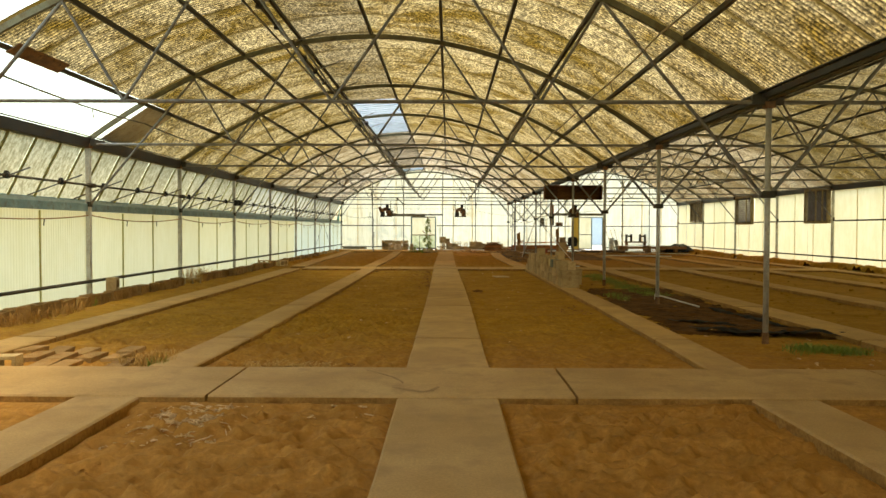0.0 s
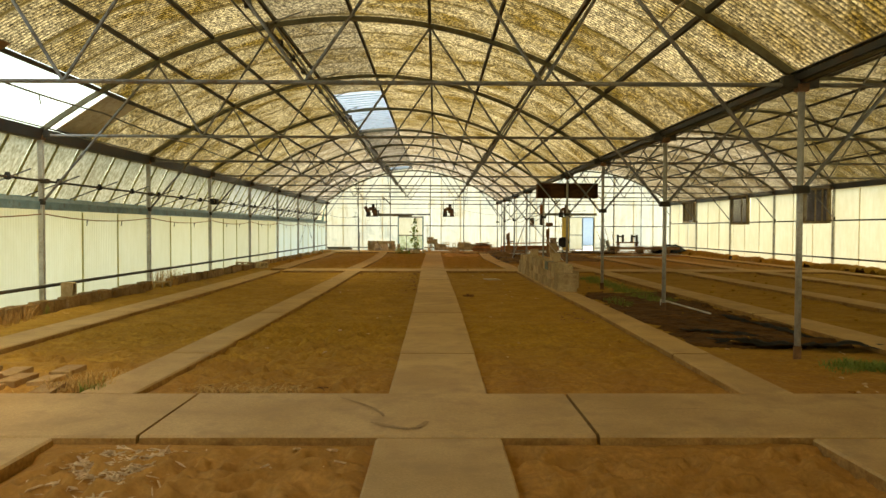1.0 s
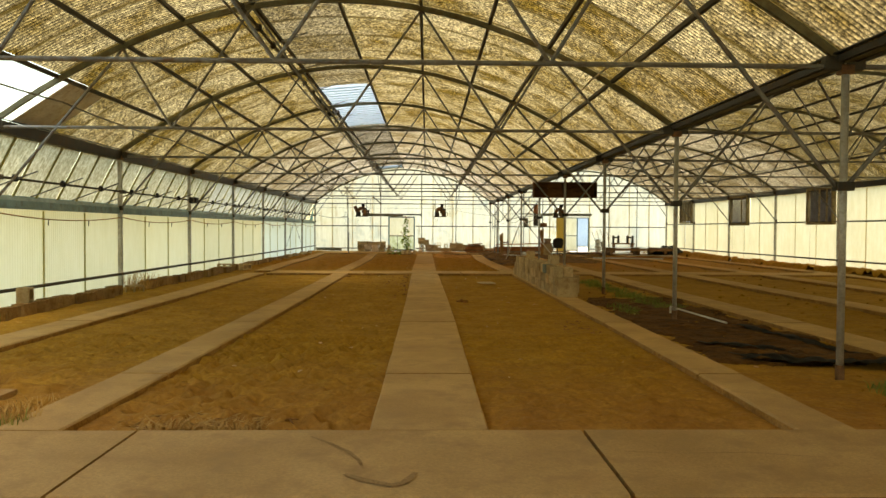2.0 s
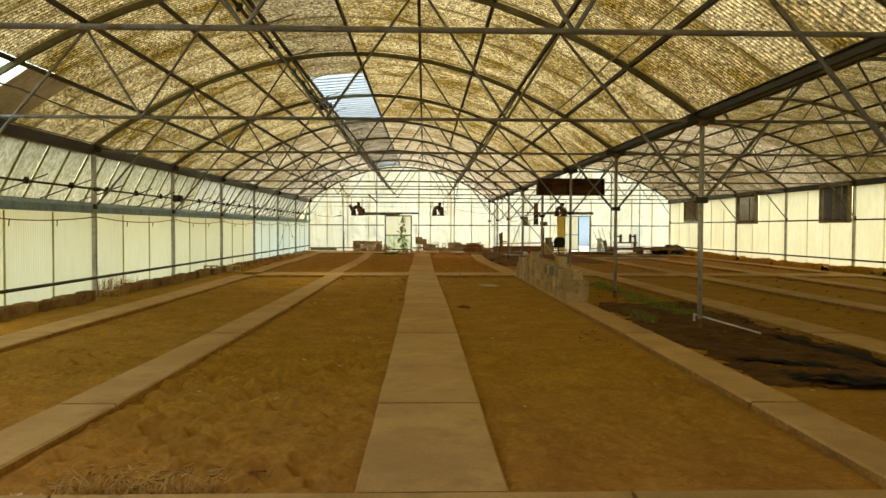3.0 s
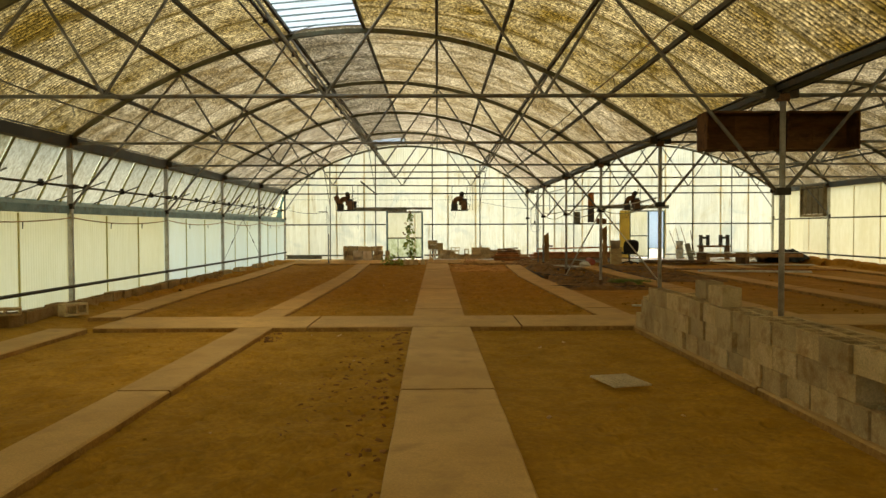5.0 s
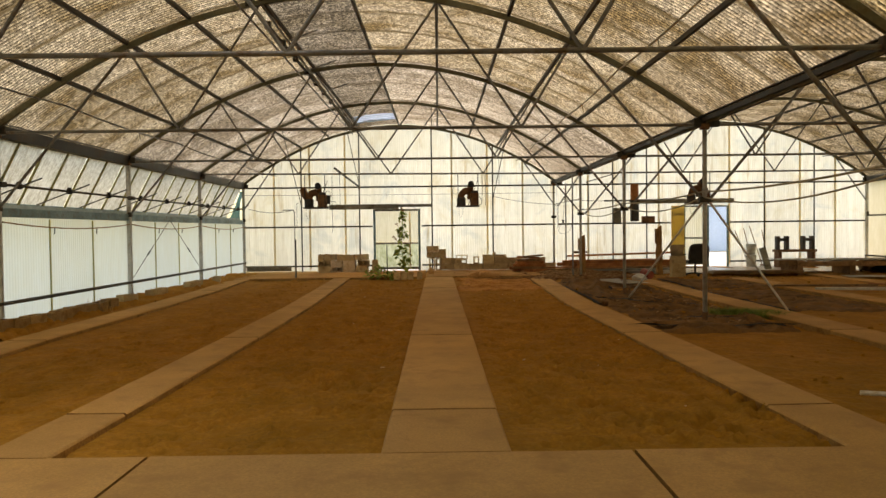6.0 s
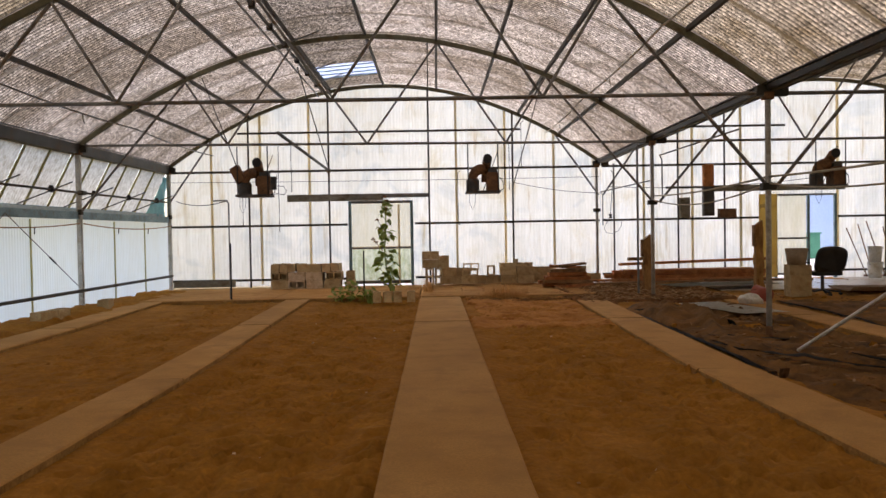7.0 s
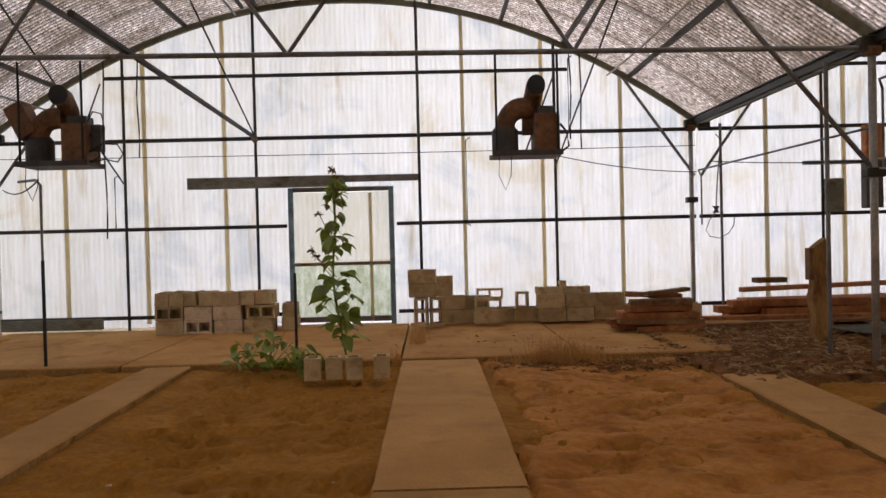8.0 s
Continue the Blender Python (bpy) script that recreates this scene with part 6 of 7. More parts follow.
def soil_patch(name, x0, x1, y0, y1, step, material, rise, lump, label, seed, category="soil", kind="stuff", folds=0.0, broken=0.42):
    """A layer over the bed that dips into the soil along a ragged, broken edge."""
    nx, ny = int((x1 - x0) / step), int((y1 - y0) / step)
    verts = []
    for j in range(ny + 1):
        for i in range(nx + 1):
            x, y = x0 + (x1 - x0) * i / nx, y0 + (y1 - y0) * j / ny
            rim = min(x - x0, x1 - x, (y - y0) * 0.7, (y1 - y) * 0.7)
            f = noise.noise((x * 1.7, y * 1.5, seed)) + 0.6 * noise.noise((x * 4.6, y * 4.1, seed + 3)) + 0.3 * noise.noise((x * 11, y * 10, seed + 7))
            f = max(0.0, min(1.0, (f * broken + rim * 1.9 - 0.12) / 0.12))
            d = max(0.0, noise.noise((x * 2.6, y * 4.2, seed + 11)) + 0.35 * noise.noise((x * 9, y * 11, seed + 13)) - 0.16)
            h = lump * (noise.noise((x * 2.2, y * 3.2, seed + 5)) + 0.5 * noise.noise((x * 7, y * 9, seed)) - 3.6 * d)
            if folds:
                u = noise.noise((x * 1.1 + 0.25 * y, y * 0.35, seed)) * 9
                h += folds * (1 - abs(math.sin(u))) ** 3 + 0.20 * (0.45 + 1.3 * abs(noise.noise((x * 5.5 + y, y * 2.4, seed)))) * math.exp(-((x - 3.25) / 0.35) ** 2 - ((y - 39.2) / 0.8) ** 2)
                h += 0.13 * math.exp(-((x - 3.42 - 0.22 * (y - 38)) / 0.09) ** 2 - ((y - 38.2) / 1.3) ** 2)
            verts.append((x, y, soil_height(x, y) - 0.02 + f * (rise + 0.02 + h)))
    k = nx + 1
    faces = [(j * k + i, j * k + i + 1, (j + 1) * k + i + 1, (j + 1) * k + i) for j in range(ny) for i in range(nx)]
    me = bpy.data.meshes.new(name)
    me.from_pydata(verts, [], faces)
    me.polygons.foreach_set("use_smooth", [True] * len(faces))
    me.materials.append(material)
    tagged(new(name, me), label, category, kind=kind)


soil_patch("mud_crust", 0.26, 2.34, 38.4, 43.2, 0.024, CRUST, 0.034, 0.034, "pale dried mud crust over the soil bed, edges broken", 14.2)
soil_patch("bark_mulch", 2.35, 5.35, 41.2, 44.9, 0.03, MULCH, 0.05, 0.035, "dark heap of rotted plant mulch near the end wall", 31.1, "mulch")
soil_patch("ground_cloth", 2.8, 4.85, 31.2, 40.6, 0.04, NET, 0.03, 0.022, "long black ground cloth, half buried in brown dirt", 21.7, "ground cloth", "", 0.07, 0.12)
soil_patch("ground_cloth", 5.52, 7.6, 33.4, 41.0, 0.05, NET, 0.025, 0.03, "second ground cloth dusted brown beside a path", 27.7, "ground cloth", "", 0.04, 0.15)
soil_patch("soil_bank", EAST - 0.75, EAST + 0.5, 9.0, 46.0, 0.09, SOIL, 0.17, 0.09, "ragged bank of soil heaped against the side wall", 44.3)
soil_patch("soil_bank", WEST - 0.4, WEST + 0.85, 27.0, 45.6, 0.06, SOIL, 0.07, 0.05, "uneven bank of soil along the foot of the side wall", 47.9)
soil_patch("damp_soil", 3.0, 5.05, 9.9, 17.5, 0.045, DAMP, 0.03, 0.014, "dark damp soil beside the row of posts", 17.3)
TRAY = surface("cream_plastic", (0.62, 0.50, 0.32), (0.74, 0.62, 0.43), 3, 40, 0.6, bump=0.05, depth=0.002)
gt = thing("plastic_tray", (1.48, 21.1, -0.03), "pale plastic grid tray lying on the soil", "tray", turn=14)
bm = bmesh.new()
for i in range(8):
    box(bm, (-0.17 + 0.34 * i / 7, 0, 0.012), (0.012, 0.48, 0.018))
for j in range(10):
    box(bm, (0, -0.234 + 0.468 * j / 9, 0.012), (0.36, 0.012, 0.014))
part("grid", bm, TRAY, gt)

# pipes and braces at the valley posts
def rod(name, a, b, r, mat, label, cat, bend=None, group=""):
    e = thing(name, a, label, cat, group)
    a, b = Vector(a), Vector(b)
    bm = bmesh.new()
    tube(bm, (0, 0, 0), b - a, r, 9)
    part("rod", bm, mat, e)
    if bend:
        bm = bmesh.new()
        tube(bm, (0, 0, 0), Vector(bend), r * 1.25, 9)
        part("elbow", bm, mat, e)


rod("prop_pipe", (3.86, 32.42, 1.80), (5.54, 33.38, -0.02), 0.018, PVC, "slanting pale pipe propping a valley post", "pipe", group="prop pipes")
rod("prop_pipe", (3.84, 32.42, 1.80), (3.59, 35.95, -0.02), 0.018, PVC, "slanting pale pipe from a post to the soil", "pipe", group="prop pipes")
rod("plastic_pipe", (3.96, 14.2, 0.10), (4.36, 12.9, 0.0), 0.014, PVC, "white plastic pipe lying against a post foot", "pipe", (0, 0, -0.10), "white pipes")
rod("plastic_pipe", (3.25, 27.35, 0.0), (4.75, 26.75, 0.0), 0.02, PVC, "white plastic pipe lying on the soil", "pipe", None, "white pipes")
for dz, r, dr in ((0.10, 0.014, 0.05), (0.02, 0.011, 0.16)):
    e = thing("slung_hose", (VALLEY - 0.07, 0, 0), "pale hose slung from post to post", "hose", "slung hoses")
    for k in (1, 2, 3):
        bm = bmesh.new()
        pipe(bm, sag((0, frame_y(k), 1.80 + dz), (0, frame_y(k + 1), 1.80 + dz), dr), r, 6)
        part("run", bm, PIPEWAY, e)
for x, y0, y1, z in ((VALLEY + 0.12, 38.4, 42.0, 2.65), (VALLEY - 0.05, 41.8, 46.2, 2.2)):
    e = thing("bent_pipe", (x, y0, 0), "thin bent pipe beside the valley posts", "pipe", "bent pipes")
    bm = bmesh.new()
    pipe(bm, [(0, 0, z), (0, y1 - y0, z + 0.02), (0.06, y1 - y0 + 0.05, z - 0.06), (0.06, y1 - y0 + 0.05, z - 0.8)], 0.013, 6)
    part("run", bm, STEEL, e)
for x, y in ((VALLEY - 0.22, 42.3), (VALLEY + 0.25, 46.1)):
    e = thing("thin_pole", (x, y, 0), "thin steel pole beside a valley post", "pole", "thin poles")
    bm = bmesh.new()
    tube(bm, (0, 0, -0.1), (0, 0, 2.9), 0.022, 8)
    part("pole", bm, STEEL, e)


# ---- fan openings in the far side wall ----
def make_fan(y0, y1, z0, z1, bars, label, pale=0.0, tilt=38):
    f = thing("fan_opening", (EAST - 0.06, (y0 + y1) / 2, (z0 + z1) / 2), label, "fan", "fan openings")
    w_, h_ = y1 - y0, z1 - z0
    for s in (-1, 1):
        bm = bmesh.new()
        box(bm, (-0.02, s * (w_ / 2 - 0.05), 0), (0.14, 0.10, h_), bevel=0.008)
        part("frame_side", bm, FANWOOD, f)
        bm = bmesh.new()
        box(bm, (-0.02, 0, s * (h_ / 2 - 0.05)), (0.14, w_ - 0.21, 0.10), bevel=0.008)
        part("frame_rail", bm, FANWOOD, f)
    n = 12
    for i in range(n):
        bm = bmesh.new()
        box(bm, (0, 0, 0), (0.012, w_ - 0.24, (h_ - 0.24) / n * 1.15))
        part("slat", bm, FANSLAT if pale else DARKSLAT, f, m=pose(0.02, 0, -h_ / 2 + 0.12 + (h_ - 0.24) * (i + 0.5) / n, 0, tilt, 0))
    for y in bars:
        bm = bmesh.new()
        box(bm, (-0.07, y, 0), (0.03, 0.09, h_ - 0.2), bevel=0.006)
        part("upright", bm, FANWOOD, f)


make_fan(41.9, 43.75, 1.75, 2.97, (-0.45, 0.0, 0.45), "wooden fan housing with upright bars in the side wall", 1.0, 10)
make_fan(34.95, 36.87, 1.60, 2.97, (-0.35,), "dark framed fan opening, louvres lit from outside", 0.0, 40)
make_fan(27.95, 29.8, 1.60, 2.97, (0.0, -0.5), "dark louvred fan opening in the far side wall", 0.0, 33)

# ---- outside, seen through the openings ----
bm = bmesh.new()
box(bm, (9.0, 54.6, -0.05), (26, 15.6, 0.06))
tagged(part("yard_slab", bm, YARD), "pale concrete yard outside the doorway", "yard", kind="structure")
bd = thing("outbuilding", (12.0, 63.0, 0), "pale blue rendered outbuilding across the yard", "building")
bm = bmesh.new()
box(bm, (0, 0, 1.9), (22, 0.3, 3.8))
part("wall", bm, BLUEWALL, bd)
bm = bmesh.new()
box(bm, (0, 1.5, 3.95), (22.6, 4.2, 0.2), bevel=0.03)
part("roof", bm, GREYWOOD, bd)
gb = thing("waste_bin", (15.0, 58.0, -0.02), "green plastic waste bin standing in the yard", "bin")
bm = bmesh.new()
box(bm, (0, 0, 0.5), (0.55, 0.6, 1.0), bevel=0.04)
part("body", bm, BIN, gb)
bm = bmesh.new()
box(bm, (0, 0, 1.03), (0.62, 0.68, 0.06), bevel=0.02)
part("lid", bm, BIN, gb)


def leaf_mesh(name, l, w_, droop, material):
    bm = bmesh.new()
    prof = ((0, 0.05), (0.25, 0.75), (0.5, 1.0), (0.75, 0.65), (1.0, 0.02))
    rows = [[bm.verts.new((l * u, s * w_ / 2 * k, -droop * l * u * u + (0.10 * w_ * abs(s)))) for s in (-1, 0, 1)] for u, k in prof]
    for p, q in zip(rows, rows[1:]):
        for i in range(2):
            bm.faces.new((p[i], p[i + 1], q[i + 1], q[i])).smooth = True
    me = bpy.data.meshes.new(name)
    bm.to_mesh(me)
    bm.free()
    me.materials.append(material)
    return me


def make_plant():
    r = random.Random(11)
    e = thing("tall_plant", (-1.22, 42.85, -0.05), "tall leafy green plant with dried flower heads, in soil", "plant")
    stem = [Vector((0.13 * math.exp(-z * 3.2) - 0.02 + 0.02 * math.sin(z * 5), 0.02 * math.cos(z * 2.2), z)) for z in [2.0 * i / 20 for i in range(21)]]
    bm = bmesh.new()
    pipe(bm, stem, 0.013, 7)
    part("stem", bm, GRASS, e)
    big, mid = leaf_mesh("leaf", 0.17, 0.125, 0.45, LEAF), leaf_mesh("leaf", 0.11, 0.085, 0.4, LEAF)
    # side shoots in uneven whorls, each with its own spray of leaves
    z = 0.26
    shoot = 0
    while z < 1.97:
        s = stem[min(20, int(z / 2.0 * 20))]
        reach = (0.19 if 0.5 < z < 1.0 else 0.13 if z < 1.5 else 0.08) * r.uniform(0.5, 1.25)
        a = shoot * 2.4 + r.uniform(-0.6, 0.6)
        tip = Vector((s.x + reach * math.cos(a), s.y + reach * math.sin(a), z + r.uniform(0.02, 0.10)))
        bm = bmesh.new()
        tube(bm, s, tip, 0.005, 5, 0.003)
        part("shoot", bm, GRASS, e)
        for i in range(r.choice((2, 3, 4)) if z > 0.45 else 2):
            o = new("leaf", big if z < 1.5 and r.random() < 0.55 else mid)
            o.parent = e
            u = r.uniform(0.45, 1.0)
            o.matrix_basis = pose(s.x + (tip.x - s.x) * u, s.y + (tip.y - s.y) * u, z + (tip.z - z) * u, r.uniform(-35, 35), r.uniform(-20, 50), math.degrees(a) + r.uniform(-75, 75)) @ Matrix.Scale(r.uniform(0.7, 1.25), 4)
        shoot += 1
        z += r.choice((0.022, 0.03, 0.045, 0.085))
    for x, y, z in ((-0.17, 0, 1.62), (-0.26, 0.05, 1.24), (-0.20, -0.04, 1.18), (-0.02, 0, 2.07), (0.03, -0.02, 2.00)):
        bm = bmesh.new()
        pipe(bm, [(0.0, 0, z - 0.28), (x * 0.7, y, z - 0.1), (x, y, z)], 0.005, 5)
        for i in range(26):
            d = Vector((r.gauss(0, 1), r.gauss(0, 1), r.gauss(0, 0.7))).normalized() * r.uniform(0.02, 0.055)
            tube(bm, (x, y, z), Vector((x, y, z)) + d, 0.002, 4, 0.006)
        part("dried_flower_head", bm, TWIG, e)


make_plant()


def make_bush(x, y, n_, size, label, seed):
    r = random.Random(seed)
    e = thing("low_bush", (x, y, -0.05), label, "bush", "low weeds")
    bm = bmesh.new()
    for i in range(9):
        a = r.uniform(0, 6.28)
        d = Vector((math.cos(a) * size * r.uniform(0.3, 0.9), math.sin(a) * size * 0.5, size * r.uniform(0.5, 1.0)))
        tube(bm, (0, 0, 0), d, 0.006, 5, 0.003)
    part("stem", bm, GRASS, e)
    me = leaf_mesh("leaf", 0.10, 0.065, 0.3, LEAF)
    for i in range(n_):
        a = r.uniform(0, 6.28)
        q = r.uniform(0.1, 1.0) * size
        o = new("leaf", me)
        o.parent = e
        o.matrix_basis = pose(math.cos(a) * q, math.sin(a) * q * 0.55, 0.05 + r.uniform(0.05, 1.0) * size * (1.1 - q / size * 0.6), r.uniform(-40, 40), r.uniform(-30, 50), r.uniform(0, 360)) @ Matrix.Scale(r.uniform(0.7, 1.4), 4)


make_bush(-1.95, 42.75, 90, 0.42, "spreading green weed beside a stake", 3)
make_bush(-1.55, 42.55, 60, 0.25, "low green weed between hollow blocks", 4)


def blades(name, spots, material, label, seed, category="grass", width=0.0045):
    """Tufts of narrow blades."""
    r = random.Random(seed)
    verts, faces = [], []
    for x, y, rad, count, h0, h1, lean in spots:
        for i in range(count):
            a, q = r.uniform(0, 6.283), rad * math.sqrt(r.random())
            px, py = x + q * math.cos(a), y + q * math.sin(a)
            h_ = r.uniform(h0, h1)
            b = r.uniform(0, 6.283)
            dx, dy = math.cos(b), math.sin(b)
            w_ = width * r.uniform(0.65, 1.35)
            l_ = h_ * r.uniform(0.3, 1.0) * lean
            z = soil_height(px, py) - 0.01
            k = len(verts)
            verts += [(px - dy * w_, py + dx * w_, z), (px + dy * w_, py - dx * w_, z),
                      (px + dx * l_ * 0.4 + dy * w_ * 0.8, py + dy * l_ * 0.4 - dx * w_ * 0.8, z + h_ * 0.65), (px + dx * l_ * 0.4 - dy * w_ * 0.8, py + dy * l_ * 0.4 + dx * w_ * 0.8, z + h_ * 0.65),
                      (px + dx * l_, py + dy * l_, z + h_)]
            faces += [(k, k + 1, k + 2, k + 3), (k + 3, k + 2, k + 4)]
    me = bpy.data.meshes.new(name)
    me.from_pydata(verts, [], faces)
    me.materials.append(material)
    tagged(new(name, me), label, category, kind="stuff")


green = [(4.05 + 0.09 * i, 8.55 + 0.05 * math.sin(i), 0.22, 170, 0.03, 0.10, 1.2) for i in range(8)]
green += [(4.3 + 0.12 * math.sin(i * 1.3), 15.3 + 0.28 * i, 0.30, 110, 0.03, 0.13, 1.2) for i in range(26)]
green += [(3.4, 14.8, 0.25, 160, 0.03, 0.15, 1.0), (3.45, 15.6, 0.2, 120, 0.03, 0.14, 1.0)]
green += [(4.45 + 0.12 * i, 33.3 - 0.08 * i, 0.28, 260, 0.08, 0.17, 1.0) for i in range(6)]
green += [(-6.3, 12.9, 0.1, 40, 0.1, 0.25, 0.5), (-2.95, 7.35, 0.12, 60, 0.05, 0.16, 0.8)]
blades("weeds", green, GRASS, "patchy green weeds growing in the bare soil", 21, "weeds", width=0.0035)
dry = [(-6.2 + 0.1 * math.sin(i * 2.1), 9.2 + 0.33 * i, 0.2, 120, 0.05, 0.22, 1.1) for i in range(10)]
dry += [(-6.45, 18.5, 0.3, 160, 0.2, 0.5, 0.6), (-6.4, 19.2, 0.2, 60, 0.15, 0.4, 0.6), (-3.0, 7.5, 0.16, 150, 0.06, 0.2, 1.0), (-3.25, 7.6, 0.22, 120, 0.05, 0.16, 1.2), (-3.2, 8.0, 0.3, 70, 0.04, 0.1, 1.5)]
dry += [(-1.95 + 0.16 * i, 7.30 + 0.03 * math.sin(i * 2.2), 0.13, 70, 0.03, 0.11, 1.9) for i in range(5)]
dry += [(-6.3, 34.6, 0.25, 60, 0.1, 0.3, 0.7), (-6.4, 37.8, 0.3, 80, 0.08, 0.25, 0.7), (13.6, 33, 0.5, 90, 0.1, 0.35, 0.7), (12.9, 45.3, 0.4, 120, 0.1, 0.5, 0.6)]
blades("dry_grass", dry, STRAW, "tufts of bleached dry grass along the edges", 22)
wispy = [(0.75 + 0.13 * i + 0.05 * math.sin(i * 2.9), 42.86 + 0.07 * math.sin(i * 1.7), 0.15, 190, 0.06, (0.24, 0.42, 0.50, 0.38, 0.46, 0.30, 0.22)[i], 1.0) for i in range(7)]
wispy += [(0.55, 42.9, 0.2, 160, 0.03, 0.12, 1.6), (1.9, 42.85, 0.3, 220, 0.03, 0.14, 1.6), (-0.42, 44.15, 0.11, 260, 0.12, 0.42, 0.25), (-0.62, 42.9, 0.07, 110, 0.08, 0.26, 0.5), (-0.8, 44.9, 0.25, 160, 0.08, 0.24, 0.9)]
blades("wispy_grass", wispy, TAWNY, "fine tawny dead grass along the worn slab edge", 23, width=0.0018)


def litter(name, zones, material, label, seed, category):
    """Flat chips, clods and twigs strewn on the soil."""
    r = random.Random(seed)
    verts, faces = [], []
    for x0, x1, y0, y1, count, l0, l1, asp, th in zones:
        for i in range(count):
            x, y = r.uniform(x0, x1), r.uniform(y0, y1)
            l_ = r.uniform(l0, l1)
            w_, t = l_ * asp * r.uniform(0.6, 1.4), l_ * th * r.uniform(0.5, 1.3)
            m = pose(x, y, soil_height(x, y) + t * 0.4 + (0.04 if 2.95 < x < 4.7 and 31.8 < y < 40.4 else 0.06 if 2.5 < x < 5.2 and 41.4 < y < 44.7 else 0.035 if 0.4 < x < 2.4 and 38.6 < y < 42.99 else 0.085 if -3 < x < 2.5 and y > 43.01 else 0.0), r.uniform(-22, 22), r.uniform(-22, 22), r.uniform(0, 360))
            k = len(verts)
            for sx, sy, sz in ((-1, -1, 0), (1, -0.8, 0), (0.8, 1, 0), (-0.9, 0.8, 0), (-0.7, -0.7, 1), (0.8, -0.5, 0.8), (0.5, 0.7, 1), (-0.6, 0.6, 0.7)):
                v = m @ Vector((sx * l_ / 2 * r.uniform(0.8, 1.1), sy * w_ / 2, (sz - 0.4) * t))
                verts.append(tuple(v))
            faces += [(k + 3, k + 2, k + 1, k), (k + 4, k + 5, k + 6, k + 7), (k, k + 1, k + 5, k + 4), (k + 1, k + 2, k + 6, k + 5), (k + 2, k + 3, k + 7, k + 6), (k + 3, k, k + 4, k + 7)]
    me = bpy.data.meshes.new(name)
    me.from_pydata(verts, [], faces)
    me.materials.append(material)
    tagged(new(name, me), label, category, kind="stuff")


litter("wood_chips", [(-2.2, -1.7, 5.2, 5.78, 430, 0.025, 0.11, 0.15, 0.09), (-2.32, -1.55, 4.75, 5.8, 170, 0.02, 0.12, 0.13, 0.09), (-2.3, -2.0, 7.25, 7.45, 25, 0.03, 0.08, 0.4, 0.12), (-1.5, -0.6, 5.4, 5.8, 9, 0.05, 0.16, 0.15, 0.1), (0.5, 2.2, 9, 24, 20, 0.03, 0.06, 0.6, 0.3), (-2.2, -0.7, 9, 40, 34, 0.02, 0.06, 0.6, 0.3), (3.2, 4.8, 7.3, 8.3, 14, 0.02, 0.06, 0.6, 0.3), (0.5, 2.2, 27, 38, 12, 0.02, 0.05, 0.6, 0.3), (3.2, 4.9, 9.5, 16, 20, 0.02, 0.07, 0.5, 0.3), (3.1, 4.0, 12.5, 15.5, 16, 0.03, 0.08, 0.5, 0.3)], CHIP, "pale wood chips and bits scattered on the soil", 31, "chips")
litter("soil_clods", [(2.95, 4.7, 31.8, 40.4, 20, 0.03, 0.08, 0.8, 0.5), (-2.3, -0.5, 2.0, 5.8, 60, 0.01, 0.035, 0.8, 0.4), (0.45, 2.4, 2.0, 5.8, 60, 0.01, 0.03, 0.8, 0.4), (-2.5, -0.5, 7.2, 24.5, 300, 0.01, 0.035, 0.8, 0.3), (0.42, 2.4, 7.2, 24.5, 200, 0.01, 0.03, 0.8, 0.3), (-5.0, -3.1, 7.2, 42, 260, 0.015, 0.05, 0.8, 0.3), (-2.6, -0.6, 26, 42, 160, 0.01, 0.03, 0.8, 0.3), (0.4, 2.4, 26, 38.5, 160, 0.01, 0.03, 0.8, 0.3), (0.5, 2.3, 38.6, 43.0, 60, 0.02, 0.06, 0.7, 0.15), (3.0, 5.0, 7.3, 30, 110, 0.02, 0.07, 0.8, 0.4), (5.6, 13, 7.3, 45, 300, 0.03, 0.1, 0.8, 0.4)], SOIL, "crumbs and clods of orange-brown soil on the beds", 32, "clods")
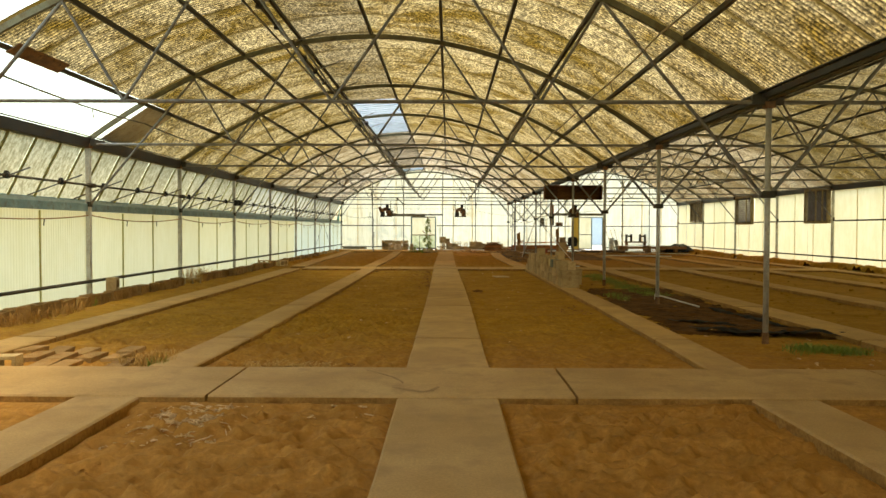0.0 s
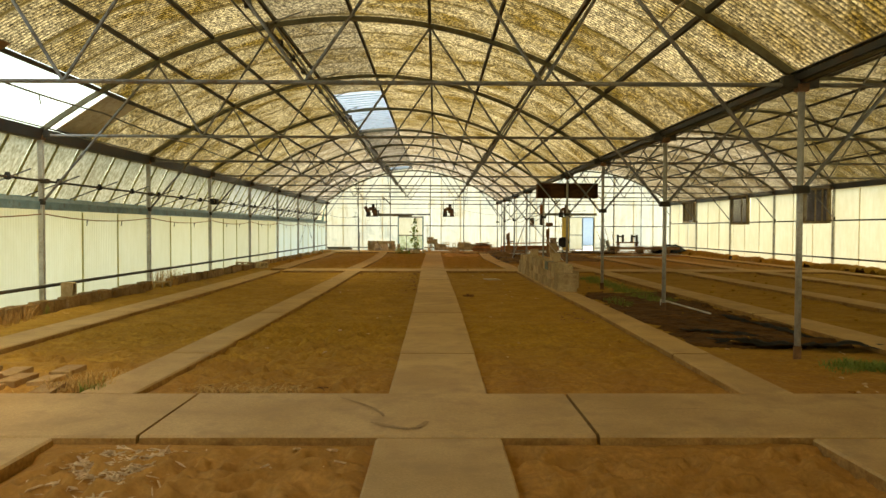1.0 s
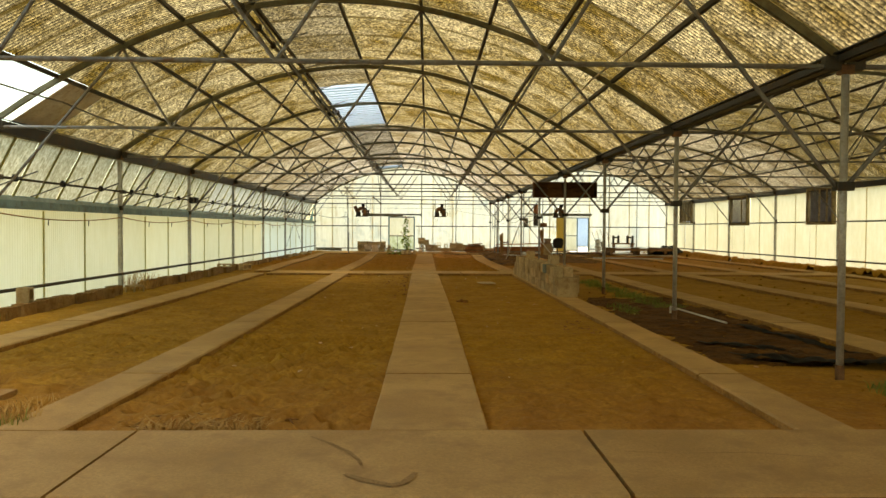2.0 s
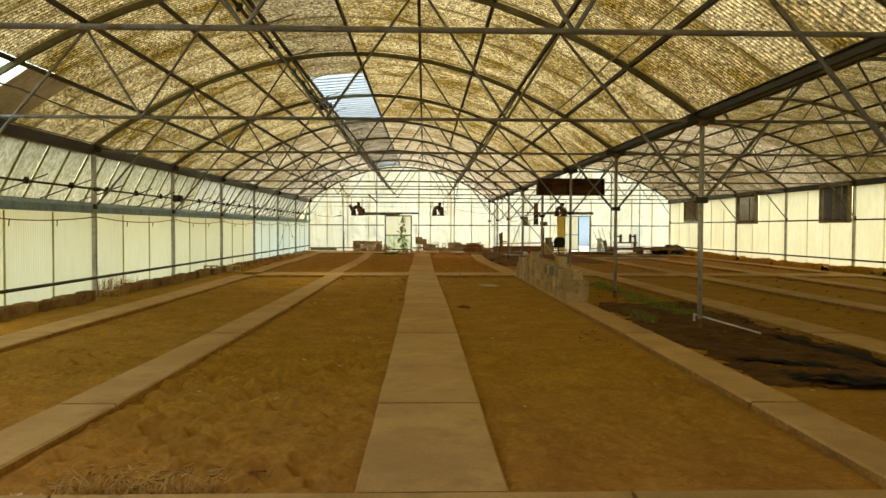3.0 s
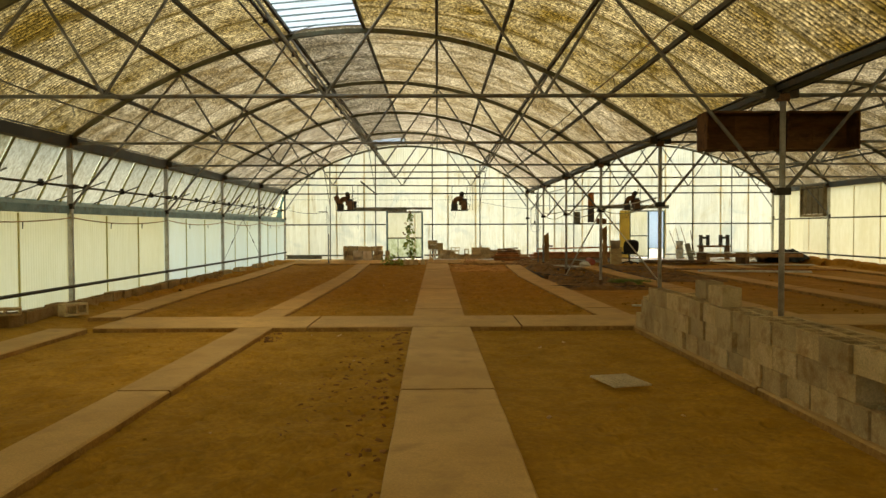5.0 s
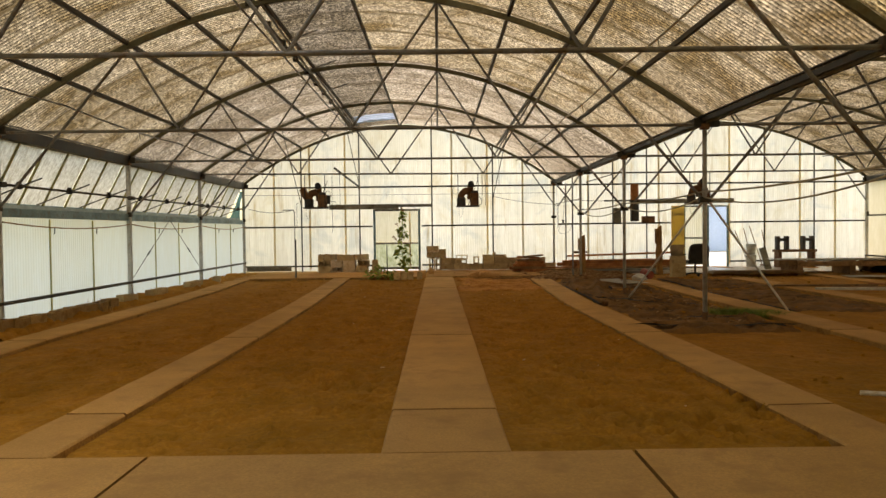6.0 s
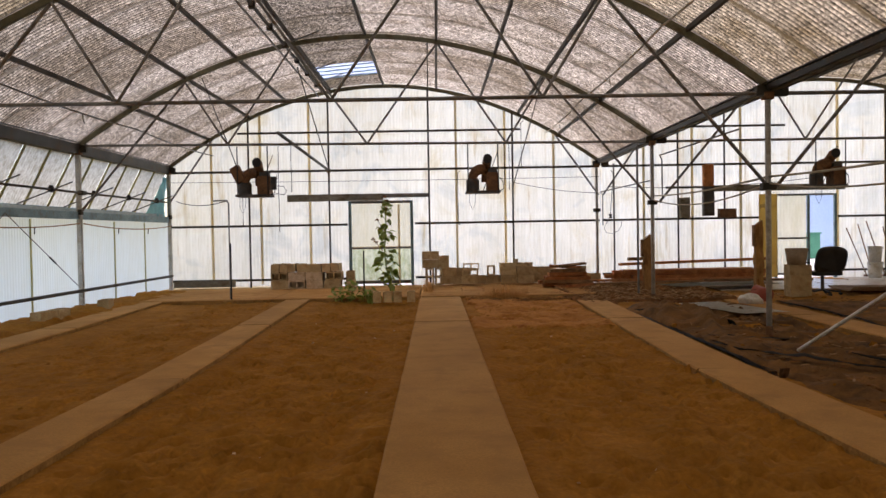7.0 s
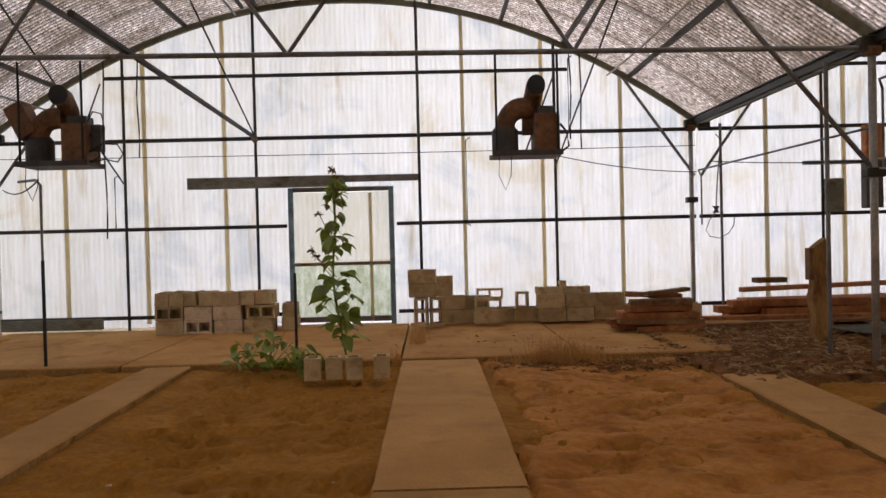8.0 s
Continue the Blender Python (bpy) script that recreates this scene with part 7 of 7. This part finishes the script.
litter("plant_litter", [(2.95, 4.7, 31.8, 40.4, 260, 0.03, 0.14, 0.2, 0.12), (2.4, 5.3, 41.2, 44.8, 1500, 0.03, 0.15, 0.14, 0.1), (0.4, 2.7, 42.3, 42.98, 420, 0.03, 0.13, 0.18, 0.12), (3.2, 5.0, 12.0, 24.0, 200, 0.05, 0.16, 0.2, 0.12), (5.5, 9.5, 40.5, 45.5, 200, 0.05, 0.2, 0.2, 0.1), (1.9, 2.4, 12.0, 13.6, 60, 0.02, 0.09, 0.3, 0.12), (0.55, 0.74, 16.58, 16.75, 26, 0.03, 0.07, 0.5, 0.5), (-2.5, -2.2, 23.7, 24.5, 40, 0.03, 0.09, 0.3, 0.2), (-1.3, -0.62, 19.5, 24.3, 110, 0.02, 0.07, 0.4, 0.2), (-2.2, -1.0, 7.2, 7.8, 60, 0.05, 0.14, 0.1, 0.08), (-0.75, -0.45, 17, 24.5, 90, 0.03, 0.08, 0.5, 0.3), (10, 14, 41, 46, 160, 0.06, 0.2, 0.2, 0.1)], TWIG, "brown twigs and dead plant litter on the soil", 33, "litter")


litter("dead_stalks", [(2.4, 5.3, 41.2, 44.8, 1500, 0.03, 0.16, 0.13, 0.1), (3.0, 4.7, 32, 40.4, 160, 0.04, 0.16, 0.12, 0.08), (5.5, 9.0, 42, 45.3, 220, 0.05, 0.2, 0.12, 0.08)], GREYTWIG, "grey dead stalks strewn over the mulch", 36, "stalks")
litter("straw_litter", [(-2.3, -1.1, 7.25, 7.8, 130, 0.06, 0.24, 0.035, 0.03), (-1.9, -1.25, 7.3, 7.75, 240, 0.05, 0.2, 0.035, 0.04), (-3.6, -2.8, 7.2, 7.9, 160, 0.05, 0.2, 0.05, 0.04), (-6.5, -5.9, 9, 13, 160, 0.05, 0.2, 0.05, 0.04), (0.5, 2.2, 42.5, 42.97, 120, 0.05, 0.2, 0.05, 0.05)], STRAW, "matted dry straw lying along the path edge", 35, "straw")
litter("leaf_litter", [(0.45, 2.5, 42.3, 42.99, 420, 0.02, 0.09, 0.4, 0.1), (0.5, 2.6, 43.02, 43.5, 110, 0.02, 0.07, 0.4, 0.1), (-0.75, -0.35, 42.2, 42.98, 70, 0.02, 0.07, 0.4, 0.12), (-0.7, 2.0, 43.6, 45.2, 90, 0.02, 0.07, 0.4, 0.1), (2.4, 3.3, 43.2, 44.6, 160, 0.02, 0.09, 0.3, 0.1)], MULCH, "dark red-brown dead leaves along the slab edge", 36, "litter")
